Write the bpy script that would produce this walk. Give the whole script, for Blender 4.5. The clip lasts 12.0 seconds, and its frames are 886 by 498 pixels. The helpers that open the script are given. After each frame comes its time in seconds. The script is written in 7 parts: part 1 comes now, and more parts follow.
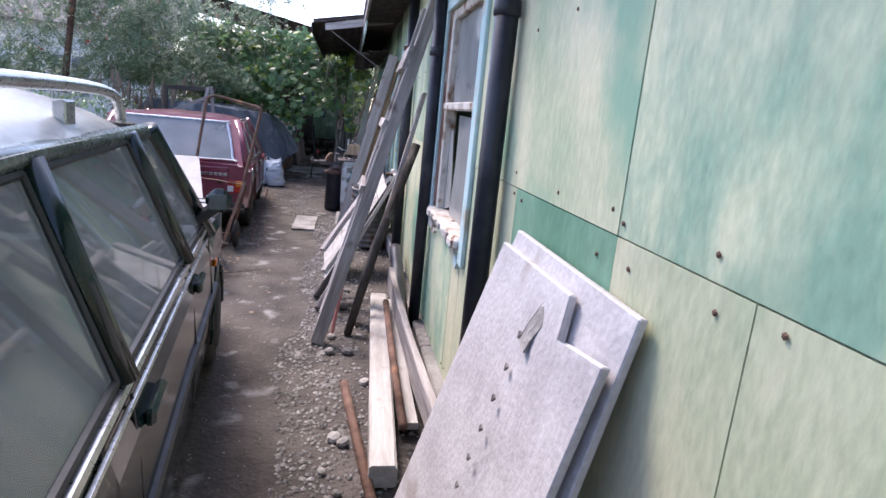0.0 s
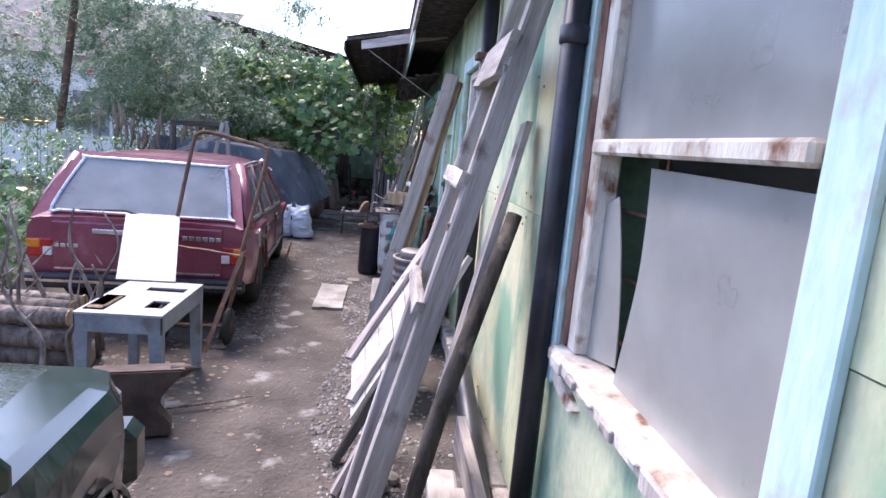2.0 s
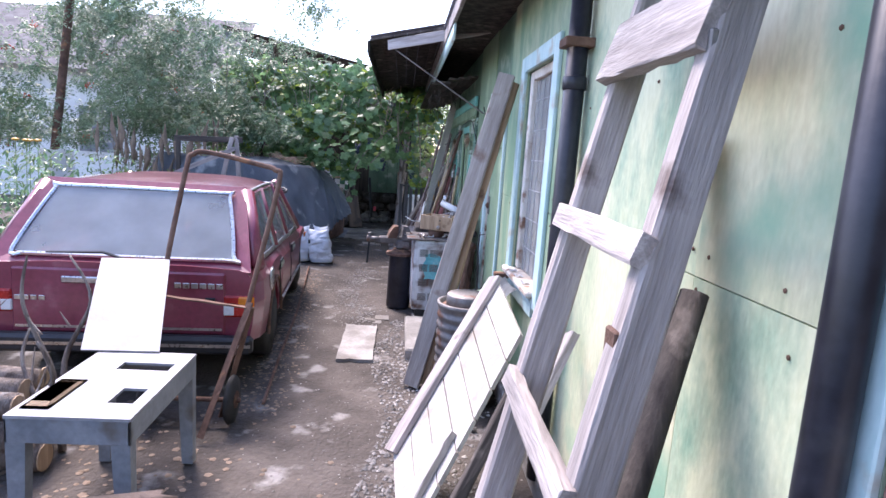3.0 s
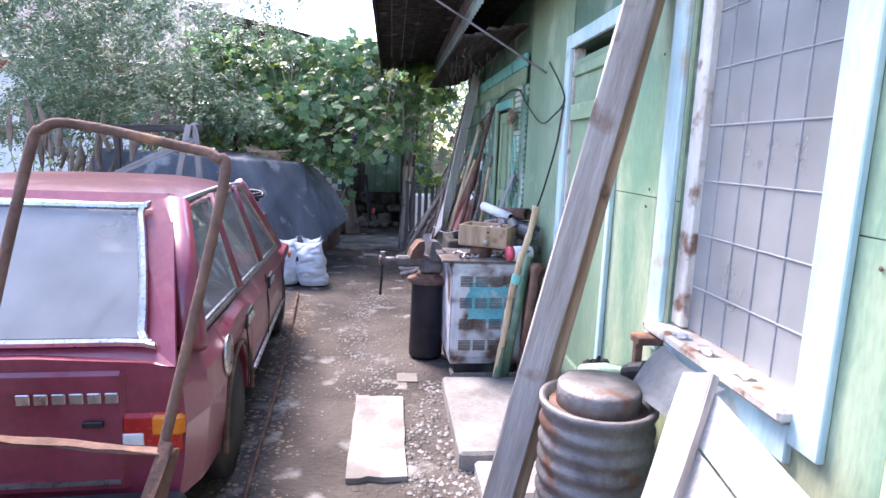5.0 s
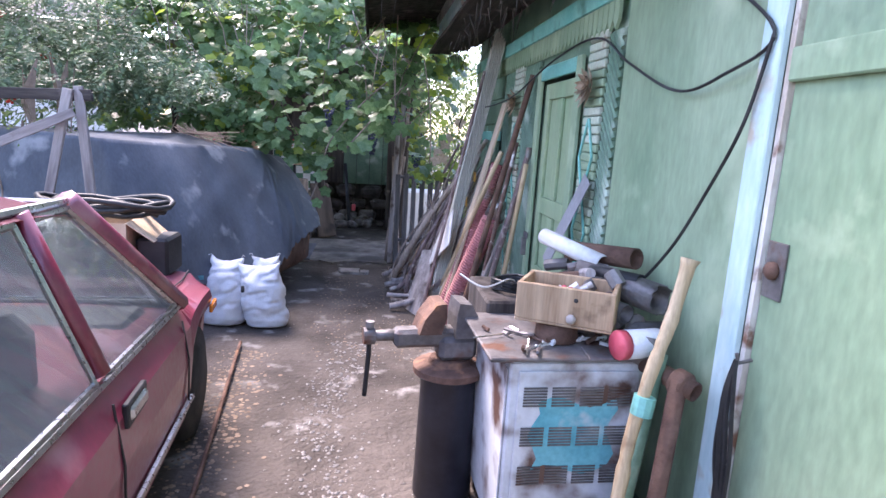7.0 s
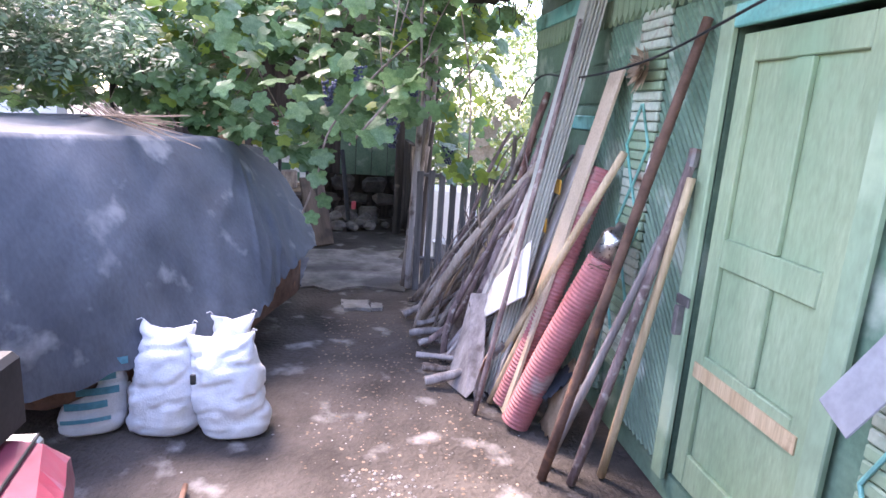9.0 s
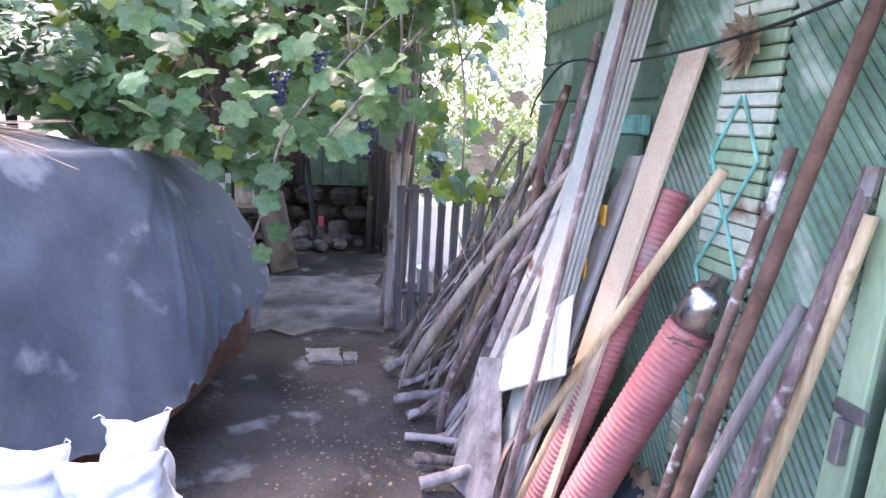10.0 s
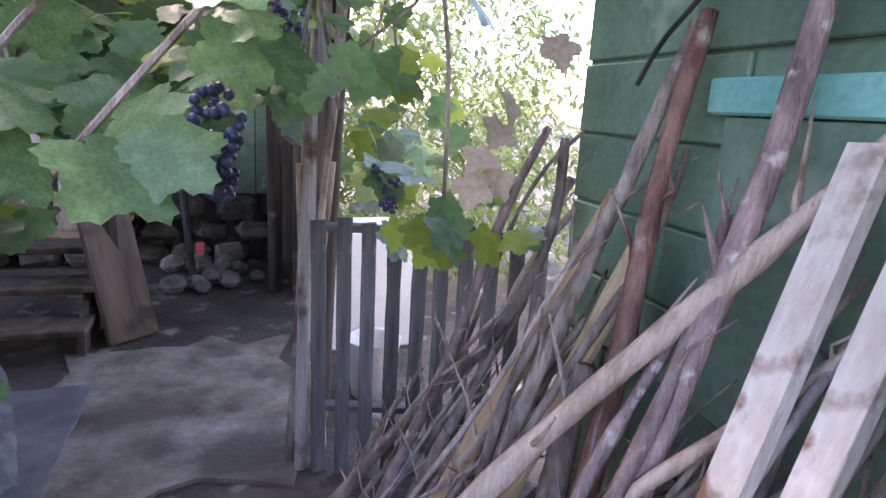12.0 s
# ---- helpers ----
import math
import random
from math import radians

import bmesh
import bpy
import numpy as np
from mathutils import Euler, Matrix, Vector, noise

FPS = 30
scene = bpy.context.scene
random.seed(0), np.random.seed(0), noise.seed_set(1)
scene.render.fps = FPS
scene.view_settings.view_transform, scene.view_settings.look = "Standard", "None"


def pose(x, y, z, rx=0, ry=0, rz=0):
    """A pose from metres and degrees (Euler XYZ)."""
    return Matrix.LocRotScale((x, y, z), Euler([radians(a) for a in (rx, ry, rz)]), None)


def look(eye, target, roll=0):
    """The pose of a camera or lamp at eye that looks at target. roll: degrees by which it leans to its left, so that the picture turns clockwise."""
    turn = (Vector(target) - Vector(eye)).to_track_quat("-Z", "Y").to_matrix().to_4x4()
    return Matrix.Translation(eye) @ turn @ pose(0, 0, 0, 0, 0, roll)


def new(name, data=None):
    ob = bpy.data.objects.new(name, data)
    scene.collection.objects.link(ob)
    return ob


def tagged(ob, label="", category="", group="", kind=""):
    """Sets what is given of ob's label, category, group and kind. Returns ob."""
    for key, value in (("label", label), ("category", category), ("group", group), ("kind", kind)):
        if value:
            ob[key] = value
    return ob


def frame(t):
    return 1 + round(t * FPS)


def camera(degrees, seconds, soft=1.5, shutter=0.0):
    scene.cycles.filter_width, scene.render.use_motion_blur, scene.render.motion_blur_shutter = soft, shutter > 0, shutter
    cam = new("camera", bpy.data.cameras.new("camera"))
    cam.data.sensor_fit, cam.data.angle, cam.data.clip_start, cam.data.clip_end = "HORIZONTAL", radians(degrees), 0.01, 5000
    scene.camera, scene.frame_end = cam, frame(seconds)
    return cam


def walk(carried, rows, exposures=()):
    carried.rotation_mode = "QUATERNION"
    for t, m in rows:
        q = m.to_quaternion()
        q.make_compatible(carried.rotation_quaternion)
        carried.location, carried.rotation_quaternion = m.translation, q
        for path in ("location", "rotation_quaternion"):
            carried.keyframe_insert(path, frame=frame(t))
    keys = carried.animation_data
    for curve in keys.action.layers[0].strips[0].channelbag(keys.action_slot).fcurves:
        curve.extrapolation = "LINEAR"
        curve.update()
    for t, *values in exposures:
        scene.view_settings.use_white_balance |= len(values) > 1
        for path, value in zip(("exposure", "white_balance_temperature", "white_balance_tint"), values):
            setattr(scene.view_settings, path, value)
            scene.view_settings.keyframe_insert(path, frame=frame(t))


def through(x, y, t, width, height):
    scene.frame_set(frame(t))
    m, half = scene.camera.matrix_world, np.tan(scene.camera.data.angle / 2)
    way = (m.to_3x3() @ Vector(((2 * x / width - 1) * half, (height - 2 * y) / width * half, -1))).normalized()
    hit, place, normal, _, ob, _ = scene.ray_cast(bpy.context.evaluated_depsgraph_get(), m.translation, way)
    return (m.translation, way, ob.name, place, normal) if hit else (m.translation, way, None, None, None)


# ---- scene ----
cam = camera(73.2, 12.0)
PATH = [
    (0, (0.174, 0.182, 1.582), (0.514, 2.104, 1.146), 5.6),
    (0.5, (0.201, 0.633, 1.605), (0.562, 2.557, 1.195), 5.3),
    (1, (0.216, 1.169, 1.59), (0.508, 3.113, 1.22), 5.3),
    (1.5, (0.207, 1.721, 1.596), (0.457, 3.672, 1.234), 5.2),
    (2, (0.155, 2.265, 1.6), (0.364, 4.225, 1.261), 5.0),
    (2.5, (0.07, 2.786, 1.605), (0.253, 4.749, 1.27), 4.8),
    (3, (-0.021, 3.303, 1.637), (0.133, 5.272, 1.321), 3.9),
    (3.2, (-0.071, 3.507, 1.643), (0.041, 5.479, 1.331), 3.8),
    (4.8, (-0.258, 5.027, 1.526), (-0.103, 6.997, 1.216), 2.2),
    (5, (-0.276, 5.221, 1.511), (-0.092, 7.185, 1.185), 2.2),
    (5.5, (-0.273, 5.706, 1.518), (-0.087, 7.668, 1.176), 2.3),
    (6, (-0.264, 6.172, 1.512), (-0.052, 8.127, 1.148), 2.9),
    (6.5, (-0.27, 6.685, 1.514), (-0.024, 8.634, 1.137), 3.0),
    (7, (-0.335, 7.188, 1.511), (-0.082, 9.137, 1.14), 3.5),
    (7.5, (-0.359, 7.673, 1.511), (-0.104, 9.621, 1.139), 3.5),
    (7.7, (-0.386, 7.868, 1.525), (-0.143, 9.817, 1.148), 3.6),
    (9.3, (-0.555, 9.326, 1.546), (-0.222, 11.247, 1.099), 3.8),
    (9.5, (-0.55, 9.519, 1.559), (-0.189, 11.435, 1.114), 3.7),
    (10, (-0.516, 10.023, 1.528), (-0.13, 11.937, 1.096), 3.2),
    (10.5, (-0.489, 10.501, 1.506), (-0.043, 12.403, 1.076), 3.2),
    (11, (-0.44, 10.971, 1.48), (0.138, 12.827, 1.011), 3.9),
    (11.5, (-0.338, 11.42, 1.494), (0.197, 13.285, 1.01), 3.1),
    (12, (-0.292, 11.912, 1.481), (0.358, 13.746, 1.02), 3.3),
]
walk(cam, [(t, look(eye, target, roll)) for t, eye, target, roll in PATH],
     exposures=[(0.0, 1.66, 6530, 23), (0.5, 1.51, 6480, 23), (1.5, 1.86, 6430, 24), (2.5, 2.11, 6430, 25), (5.0, 2.66, 6430, 25), (7.0, 2.86, 6580, 29), (9.5, 3.61, 6880, 33), (10.5, 3.71, 6830, 32), (11.0, 3.61, 6880, 31), (11.5, 3.51, 7030, 32), (12.0, 3.36, 7130, 34)])

# ---- world and light: hazy bright day, the low sun stands ahead behind the vines ----
world = bpy.data.worlds.new("sky")
scene.world = world
world.use_nodes = True
wn = world.node_tree
sky = wn.nodes.new("ShaderNodeTexSky")
sky.sky_type = "NISHITA"
sky.sun_disc = False
SUN_EL, SUN_AZ = radians(54), radians(-32)
sky.sun_elevation, sky.sun_rotation = SUN_EL, SUN_AZ
sky.air_density, sky.dust_density, sky.ozone_density = 1.0, 1.0, 1.5
wn.nodes["Background"].inputs["Strength"].default_value = 0.15
wn.links.new(sky.outputs[0], wn.nodes["Background"].inputs["Color"])
sun = new("sun", bpy.data.lights.new("sun", "SUN"))
sun.data.energy, sun.data.angle, sun.data.color = 1.85, radians(22), (1.0, 0.95, 0.88)
sun_dir = Vector((math.sin(SUN_AZ) * math.cos(SUN_EL), math.cos(SUN_AZ) * math.cos(SUN_EL), math.sin(SUN_EL)))
sun.matrix_world = look(sun_dir * 40, (0, 0, 0))


# ---- materials ----
def mat(name, c1, c2, scale=6.0, rough=0.8, bump=0.15, metal=0.0, grain=60.0, stretch=(1, 1, 1), stain=None, stain_amount=0.45,
        stain_scale=1.6, spec=0.4, coat=0.0, vary=0.0, bump_dist=0.01, rough_var=0.12, sharp=(0.35, 0.65), through=0.0):
    """Two tones mixed by a broad noise, a fine grain on top, optional stains with a shape of their own, relief and gloss variation."""
    m = bpy.data.materials.new(name)
    m.use_nodes = True
    t = m.node_tree
    n, link = t.nodes, t.links.new
    b = n["Principled BSDF"]
    co = n.new("ShaderNodeTexCoord")
    mp = n.new("ShaderNodeMapping")
    mp.inputs["Scale"].default_value = stretch
    link(co.outputs["Object"], mp.inputs["Vector"])
    big = n.new("ShaderNodeTexNoise")
    big.inputs["Scale"].default_value, big.inputs["Detail"].default_value, big.inputs["Roughness"].default_value = scale, 6, 0.6
    link(mp.outputs[0], big.inputs["Vector"])
    ramp = n.new("ShaderNodeValToRGB")
    ramp.color_ramp.elements[0].position, ramp.color_ramp.elements[1].position = sharp
    ramp.color_ramp.elements[0].color, ramp.color_ramp.elements[1].color = (*c1, 1), (*c2, 1)
    link(big.outputs["Fac"], ramp.inputs["Fac"])
    colour = ramp.outputs["Color"]
    fine = n.new("ShaderNodeTexNoise")
    fine.inputs["Scale"].default_value, fine.inputs["Detail"].default_value = grain, 4
    link(mp.outputs[0], fine.inputs["Vector"])
    over = n.new("ShaderNodeMix")
    over.data_type, over.blend_type = "RGBA", "OVERLAY"
    over.inputs["Factor"].default_value = 0.3
    link(colour, over.inputs["A"])
    link(fine.outputs["Fac"], over.inputs["B"])
    colour = over.outputs["Result"]
    if stain:
        sn = n.new("ShaderNodeTexNoise")
        sn.inputs["Scale"].default_value, sn.inputs["Detail"].default_value = stain_scale, 8
        link(co.outputs["Object"], sn.inputs["Vector"])
        sr = n.new("ShaderNodeMapRange")
        sr.inputs["From Min"].default_value, sr.inputs["From Max"].default_value = 0.66 - 0.3 * stain_amount, 0.74 - 0.2 * stain_amount
        link(sn.outputs["Fac"], sr.inputs["Value"])
        mx = n.new("ShaderNodeMix")
        mx.data_type = "RGBA"
        link(sr.outputs["Result"], mx.inputs["Factor"])
        link(colour, mx.inputs["A"])
        mx.inputs["B"].default_value = (*stain, 1)
        colour = mx.outputs["Result"]
    if vary:
        info = n.new("ShaderNodeObjectInfo")
        geo = n.new("ShaderNodeNewGeometry")
        add = n.new("ShaderNodeMath")
        add.operation = "ADD"
        link(info.outputs["Random"], add.inputs[0])
        link(geo.outputs["Random Per Island"], add.inputs[1])
        fr = n.new("ShaderNodeMath")
        fr.operation = "FRACT"
        link(add.outputs[0], fr.inputs[0])
        rg = n.new("ShaderNodeMapRange")
        rg.inputs["To Min"].default_value, rg.inputs["To Max"].default_value = 1 - vary, 1 + vary
        link(fr.outputs[0], rg.inputs["Value"])
        hv = n.new("ShaderNodeHueSaturation")
        link(rg.outputs["Result"], hv.inputs["Value"])
        link(colour, hv.inputs["Color"])
        colour = hv.outputs["Color"]
    link(colour, b.inputs["Base Color"])
    rr = n.new("ShaderNodeMapRange")
    rr.inputs["To Min"].default_value, rr.inputs["To Max"].default_value = max(0.02, rough - rough_var), min(1, rough + rough_var)
    link(fine.outputs["Fac"], rr.inputs["Value"])
    link(rr.outputs["Result"], b.inputs["Roughness"])
    b.inputs["Metallic"].default_value = metal
    b.inputs["Specular IOR Level"].default_value = spec
    b.inputs["Coat Weight"].default_value = coat
    b.inputs["Coat Roughness"].default_value = 0.12
    if bump:
        ad = n.new("ShaderNodeMath")
        ad.operation = "MULTIPLY_ADD"
        ad.inputs[1].default_value = 0.6
        link(big.outputs["Fac"], ad.inputs[0])
        link(fine.outputs["Fac"], ad.inputs[2])
        bp = n.new("ShaderNodeBump")
        bp.inputs["Strength"].default_value, bp.inputs["Distance"].default_value = bump, bump_dist
        link(ad.outputs[0], bp.inputs["Height"])
        link(bp.outputs[0], b.inputs["Normal"])
    if through:
        tr = n.new("ShaderNodeBsdfTranslucent")
        link(colour, tr.inputs["Color"])
        ms = n.new("ShaderNodeMixShader")
        ms.inputs[0].default_value = through
        link(b.outputs[0], ms.inputs[1])
        link(tr.outputs[0], ms.inputs[2])
        link(ms.outputs[0], n["Material Output"].inputs["Surface"])
    return m


def glass(name, tint, rough=0.02, alpha_mix=0.0, dust=(0.5, 0.5, 0.48)):
    """Thin pane: real glass, with a share of dust film that doubles as painted sky sheen on the cars."""
    m = bpy.data.materials.new(name)
    m.use_nodes = True
    n, link = m.node_tree.nodes, m.node_tree.links.new
    b = n["Principled BSDF"]
    b.inputs["Base Color"].default_value = (*tint, 1)
    b.inputs["Roughness"].default_value = rough
    b.inputs["Transmission Weight"].default_value = 1.0
    b.inputs["IOR"].default_value = 1.45
    d = n.new("ShaderNodeBsdfDiffuse")
    d.inputs["Color"].default_value = (*dust, 1)
    nz = n.new("ShaderNodeTexNoise")
    nz.inputs["Scale"].default_value, nz.inputs["Detail"].default_value = 3.5, 8
    tc = n.new("ShaderNodeTexCoord")
    link(tc.outputs["Object"], nz.inputs["Vector"])
    rg = n.new("ShaderNodeMapRange")
    rg.inputs["To Min"].default_value, rg.inputs["To Max"].default_value = alpha_mix * 0.5, min(1, alpha_mix * 1.5)
    link(nz.outputs["Fac"], rg.inputs["Value"])
    ms = n.new("ShaderNodeMixShader")
    link(rg.outputs["Result"], ms.inputs[0])
    link(b.outputs[0], ms.inputs[1])
    link(d.outputs[0], ms.inputs[2])
    link(ms.outputs[0], n["Material Output"].inputs["Surface"])
    return m


M_PLY = mat("painted_plywood", (0.22, 0.37, 0.26), (0.60, 0.62, 0.42), 1.4, 0.62, 0.12, grain=35, stretch=(1, 1.6, 0.8), sharp=(0.40, 0.56),
            stain=(0.17, 0.32, 0.22), stain_amount=0.25, stain_scale=1.3, vary=0.10)
M_PLYY = mat("cream_brushed_plywood", (0.40, 0.46, 0.29), (0.63, 0.60, 0.41), 1.5, 0.62, 0.12, grain=35, stretch=(1, 1.8, 0.7), sharp=(0.36, 0.58),
             stain=(0.24, 0.40, 0.27), stain_amount=0.42, stain_scale=1.7, vary=0.06)
M_PLYM = mat("mid_green_plywood", (0.16, 0.28, 0.18), (0.42, 0.46, 0.30), 1.4, 0.6, 0.12, grain=35, stretch=(1, 2.0, 0.6), sharp=(0.40, 0.62),
             stain=(0.13, 0.25, 0.15), stain_amount=0.35, stain_scale=1.8, vary=0.05)
M_PLYD = mat("dark_green_plywood", (0.12, 0.27, 0.17), (0.23, 0.40, 0.27), 1.6, 0.6, 0.12, grain=35, stretch=(1, 1.8, 0.7), sharp=(0.38, 0.62),
             stain=(0.44, 0.50, 0.36), stain_amount=0.10, stain_scale=3.0, vary=0.05)
M_GREEN = mat("green_wall_paint", (0.185, 0.285, 0.175), (0.29, 0.385, 0.25), 1.3, 0.5, 0.08, grain=30, stretch=(1, 1.4, 0.5), stain=(0.40, 0.50, 0.33),
              stain_amount=0.3, stain_scale=2.2, vary=0.05)
M_DKGREEN = mat("dark_green_paint", (0.085, 0.165, 0.11), (0.17, 0.27, 0.185), 2.5, 0.5, 0.2, grain=40, stain=(0.35, 0.42, 0.33), stain_amount=0.3, stain_scale=3.5, vary=0.12)
M_YGREEN = mat("yellow_green_door_paint", (0.215, 0.31, 0.185), (0.32, 0.405, 0.25), 2.0, 0.5, 0.1, grain=40, stretch=(1, 2, 0.5), stain=(0.25, 0.40, 0.24), stain_amount=0.3)
M_TRIM = mat("light_blue_trim_paint", (0.40, 0.57, 0.58), (0.55, 0.69, 0.68), 4.0, 0.55, 0.2, grain=50, stretch=(1, 1, 0.3), stain=(0.40, 0.36, 0.28), stain_amount=0.28, stain_scale=5)
M_TEAL = mat("teal_trim_paint", (0.12, 0.42, 0.36), (0.22, 0.52, 0.45), 4.0, 0.5, 0.15, stain=(0.06, 0.2, 0.15), stain_amount=0.3, stain_scale=4)
M_PEEL = mat("peeling_window_wood", (0.42, 0.34, 0.27), (0.72, 0.68, 0.62), 5.0, 0.85, 0.5, grain=70, stretch=(1, 1, 0.4), stain=(0.20, 0.10, 0.06), stain_amount=0.35, stain_scale=9)
M_FLAKE = mat("rusty_pipe_with_flaked_white_paint", (0.10, 0.055, 0.042), (0.24, 0.15, 0.115), 7, 0.75, 0.4, grain=50, stain=(0.70, 0.68, 0.65), stain_amount=0.42, stain_scale=14)
M_PILA = mat("worn_cream_green_paint", (0.34, 0.42, 0.32), (0.50, 0.53, 0.42), 6, 0.7, 0.3, grain=50, stain=(0.20, 0.13, 0.09), stain_amount=0.3, stain_scale=6)
M_PIPE = mat("black_pipe_plastic", (0.012, 0.012, 0.018), (0.03, 0.03, 0.04), 5, 0.4, 0.05, grain=40, stain=(0.10, 0.10, 0.10), stain_amount=0.15)
M_WOOD = mat("weathered_grey_wood", (0.21, 0.18, 0.17), (0.46, 0.41, 0.385), 3.0, 0.85, 0.45, grain=26, stretch=(5, 5, 0.45), stain=(0.09, 0.06, 0.05), stain_amount=0.22, stain_scale=5, vary=0.22)
M_WOODB = mat("raw_brown_wood", (0.30, 0.19, 0.11), (0.50, 0.35, 0.22), 3.0, 0.75, 0.3, grain=26, stretch=(5, 5, 0.45), stain=(0.12, 0.07, 0.04), stain_amount=0.2, stain_scale=6, vary=0.15)
M_WOODY = mat("yellow_handle_wood", (0.42, 0.30, 0.17), (0.60, 0.46, 0.29), 3.0, 0.6, 0.15, grain=24, stretch=(5, 5, 0.5), stain=(0.28, 0.18, 0.10), stain_amount=0.2, stain_scale=8)
M_WOODP = mat("pale_beige_wood", (0.33, 0.28, 0.245), (0.55, 0.49, 0.44), 3.0, 0.85, 0.4, grain=26, stretch=(5, 5, 0.45), stain=(0.24, 0.15, 0.11), stain_amount=0.22, stain_scale=5, vary=0.15)
M_WOODW = mat("whitewashed_boards", (0.33, 0.30, 0.272), (0.50, 0.465, 0.43), 2.5, 0.85, 0.35, grain=26, stretch=(4, 4, 0.5), stain=(0.32, 0.27, 0.23), stain_amount=0.3, stain_scale=6, vary=0.08)
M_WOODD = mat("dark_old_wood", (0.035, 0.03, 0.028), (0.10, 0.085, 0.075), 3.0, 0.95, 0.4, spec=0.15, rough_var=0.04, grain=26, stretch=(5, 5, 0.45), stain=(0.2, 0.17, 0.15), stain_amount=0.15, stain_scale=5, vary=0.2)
M_SLAB = mat("pale_chipped_slab", (0.44, 0.41, 0.405), (0.60, 0.57, 0.56), 3.5, 0.7, 0.25, grain=55, stain=(0.38, 0.34, 0.32), stain_amount=0.28, stain_scale=3.5)
M_SOIL = mat("trodden_soil", (0.040, 0.032, 0.027), (0.122, 0.102, 0.088), 2.2, 0.95, 1.0, grain=38, stain=(0.27, 0.25, 0.235), stain_amount=0.22, stain_scale=4.0, bump_dist=0.02, sharp=(0.3, 0.7))
M_STONED = mat("dark_field_stone", (0.045, 0.04, 0.036), (0.15, 0.135, 0.122), 7, 0.95, 0.7, grain=45, vary=0.35)
M_PICKET = mat("dark_weathered_pickets", (0.07, 0.066, 0.066), (0.22, 0.205, 0.20), 3, 0.9, 0.5, grain=26, stretch=(5, 5, 0.4), stain=(0.32, 0.30, 0.28), stain_amount=0.2, stain_scale=9, vary=0.3)
M_WOODK = mat("worn_dark_plywood", (0.05, 0.035, 0.027), (0.13, 0.095, 0.07), 2.5, 0.8, 0.2, grain=30, stretch=(4, 4, 0.5), stain=(0.04, 0.03, 0.025), stain_amount=0.35, stain_scale=5)
M_STONE = mat("pebble_stone", (0.13, 0.118, 0.108), (0.33, 0.305, 0.28), 6, 0.9, 0.4, grain=60, vary=0.5)
M_CONC = mat("old_concrete", (0.20, 0.184, 0.17), (0.35, 0.328, 0.305), 4, 0.9, 0.6, grain=45, stain=(0.18, 0.16, 0.14), stain_amount=0.35, stain_scale=3.5, vary=0.1)
M_FLOOR = mat("worn_yard_concrete", (0.075, 0.06, 0.048), (0.31, 0.275, 0.24), 2.6, 0.95, 0.7, grain=30, stain=(0.10, 0.085, 0.075), stain_amount=0.5, stain_scale=2.2)
M_FOUND = mat("grey_foundation_stone", (0.10, 0.092, 0.085), (0.25, 0.23, 0.215), 7, 0.9, 0.6, grain=40, vary=0.25)
M_RED = mat("faded_maroon_car_paint", (0.165, 0.018, 0.036), (0.235, 0.045, 0.075), 2.2, 0.36, 0.03, grain=40, stain=(0.36, 0.17, 0.18), stain_amount=0.22, stain_scale=2.2, spec=0.5, coat=0.5)
M_DGCAR = mat("dark_green_car_paint", (0.004, 0.013, 0.011), (0.008, 0.021, 0.018), 2.0, 0.14, 0.0, grain=50, stain=(0.05, 0.055, 0.05), stain_amount=0.08, stain_scale=2, spec=0.35, coat=0.3)
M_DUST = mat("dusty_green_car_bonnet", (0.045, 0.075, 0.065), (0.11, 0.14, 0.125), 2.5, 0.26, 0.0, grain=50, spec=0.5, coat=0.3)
# near-white base: the sky's glare on the green roof, put into the colour
M_GLAREROOF = mat("dusty_sky_glare_car_roof", (0.72, 0.73, 0.73), (0.82, 0.83, 0.82), 2.0, 0.22, 0.0, grain=50, spec=0.5, coat=0.4)
M_CHROME = mat("worn_chrome", (0.42, 0.42, 0.42), (0.58, 0.58, 0.57), 8, 0.30, 0.02, metal=1.0, stain=(0.35, 0.30, 0.26), stain_amount=0.2)
M_RUBBER = mat("black_rubber", (0.015, 0.015, 0.015), (0.04, 0.038, 0.035), 6, 0.8, 0.2)
M_BLACKP = mat("black_plastic", (0.012, 0.013, 0.015), (0.03, 0.03, 0.032), 8, 0.5, 0.08, stain=(0.14, 0.13, 0.12), stain_amount=0.15)
M_RUST = mat("rusty_iron", (0.085, 0.045, 0.032), (0.21, 0.12, 0.085), 7, 0.85, 0.5, metal=0.2, grain=60, stain=(0.30, 0.15, 0.08), stain_amount=0.25, stain_scale=8, vary=0.15)
M_ANVIL = mat("dark_rusted_anvil_iron", (0.04, 0.028, 0.024), (0.10, 0.07, 0.057), 7, 0.75, 0.4, metal=0.2, grain=60)
M_IRON = mat("dull_grey_iron", (0.12, 0.11, 0.11), (0.28, 0.26, 0.25), 6, 0.6, 0.3, metal=0.6, grain=60, stain=(0.18, 0.09, 0.06), stain_amount=0.3, stain_scale=7, vary=0.15)
M_GREYP = mat("grey_sheet_metal", (0.22, 0.22, 0.23), (0.32, 0.32, 0.33), 3, 0.55, 0.08, grain=40, stain=(0.24, 0.22, 0.21), stain_amount=0.25, stain_scale=4)
M_GREYD = mat("grey_frame_metal", (0.16, 0.175, 0.19), (0.27, 0.285, 0.30), 4, 0.6, 0.15, grain=40, stain=(0.12, 0.10, 0.08), stain_amount=0.3, stain_scale=5)
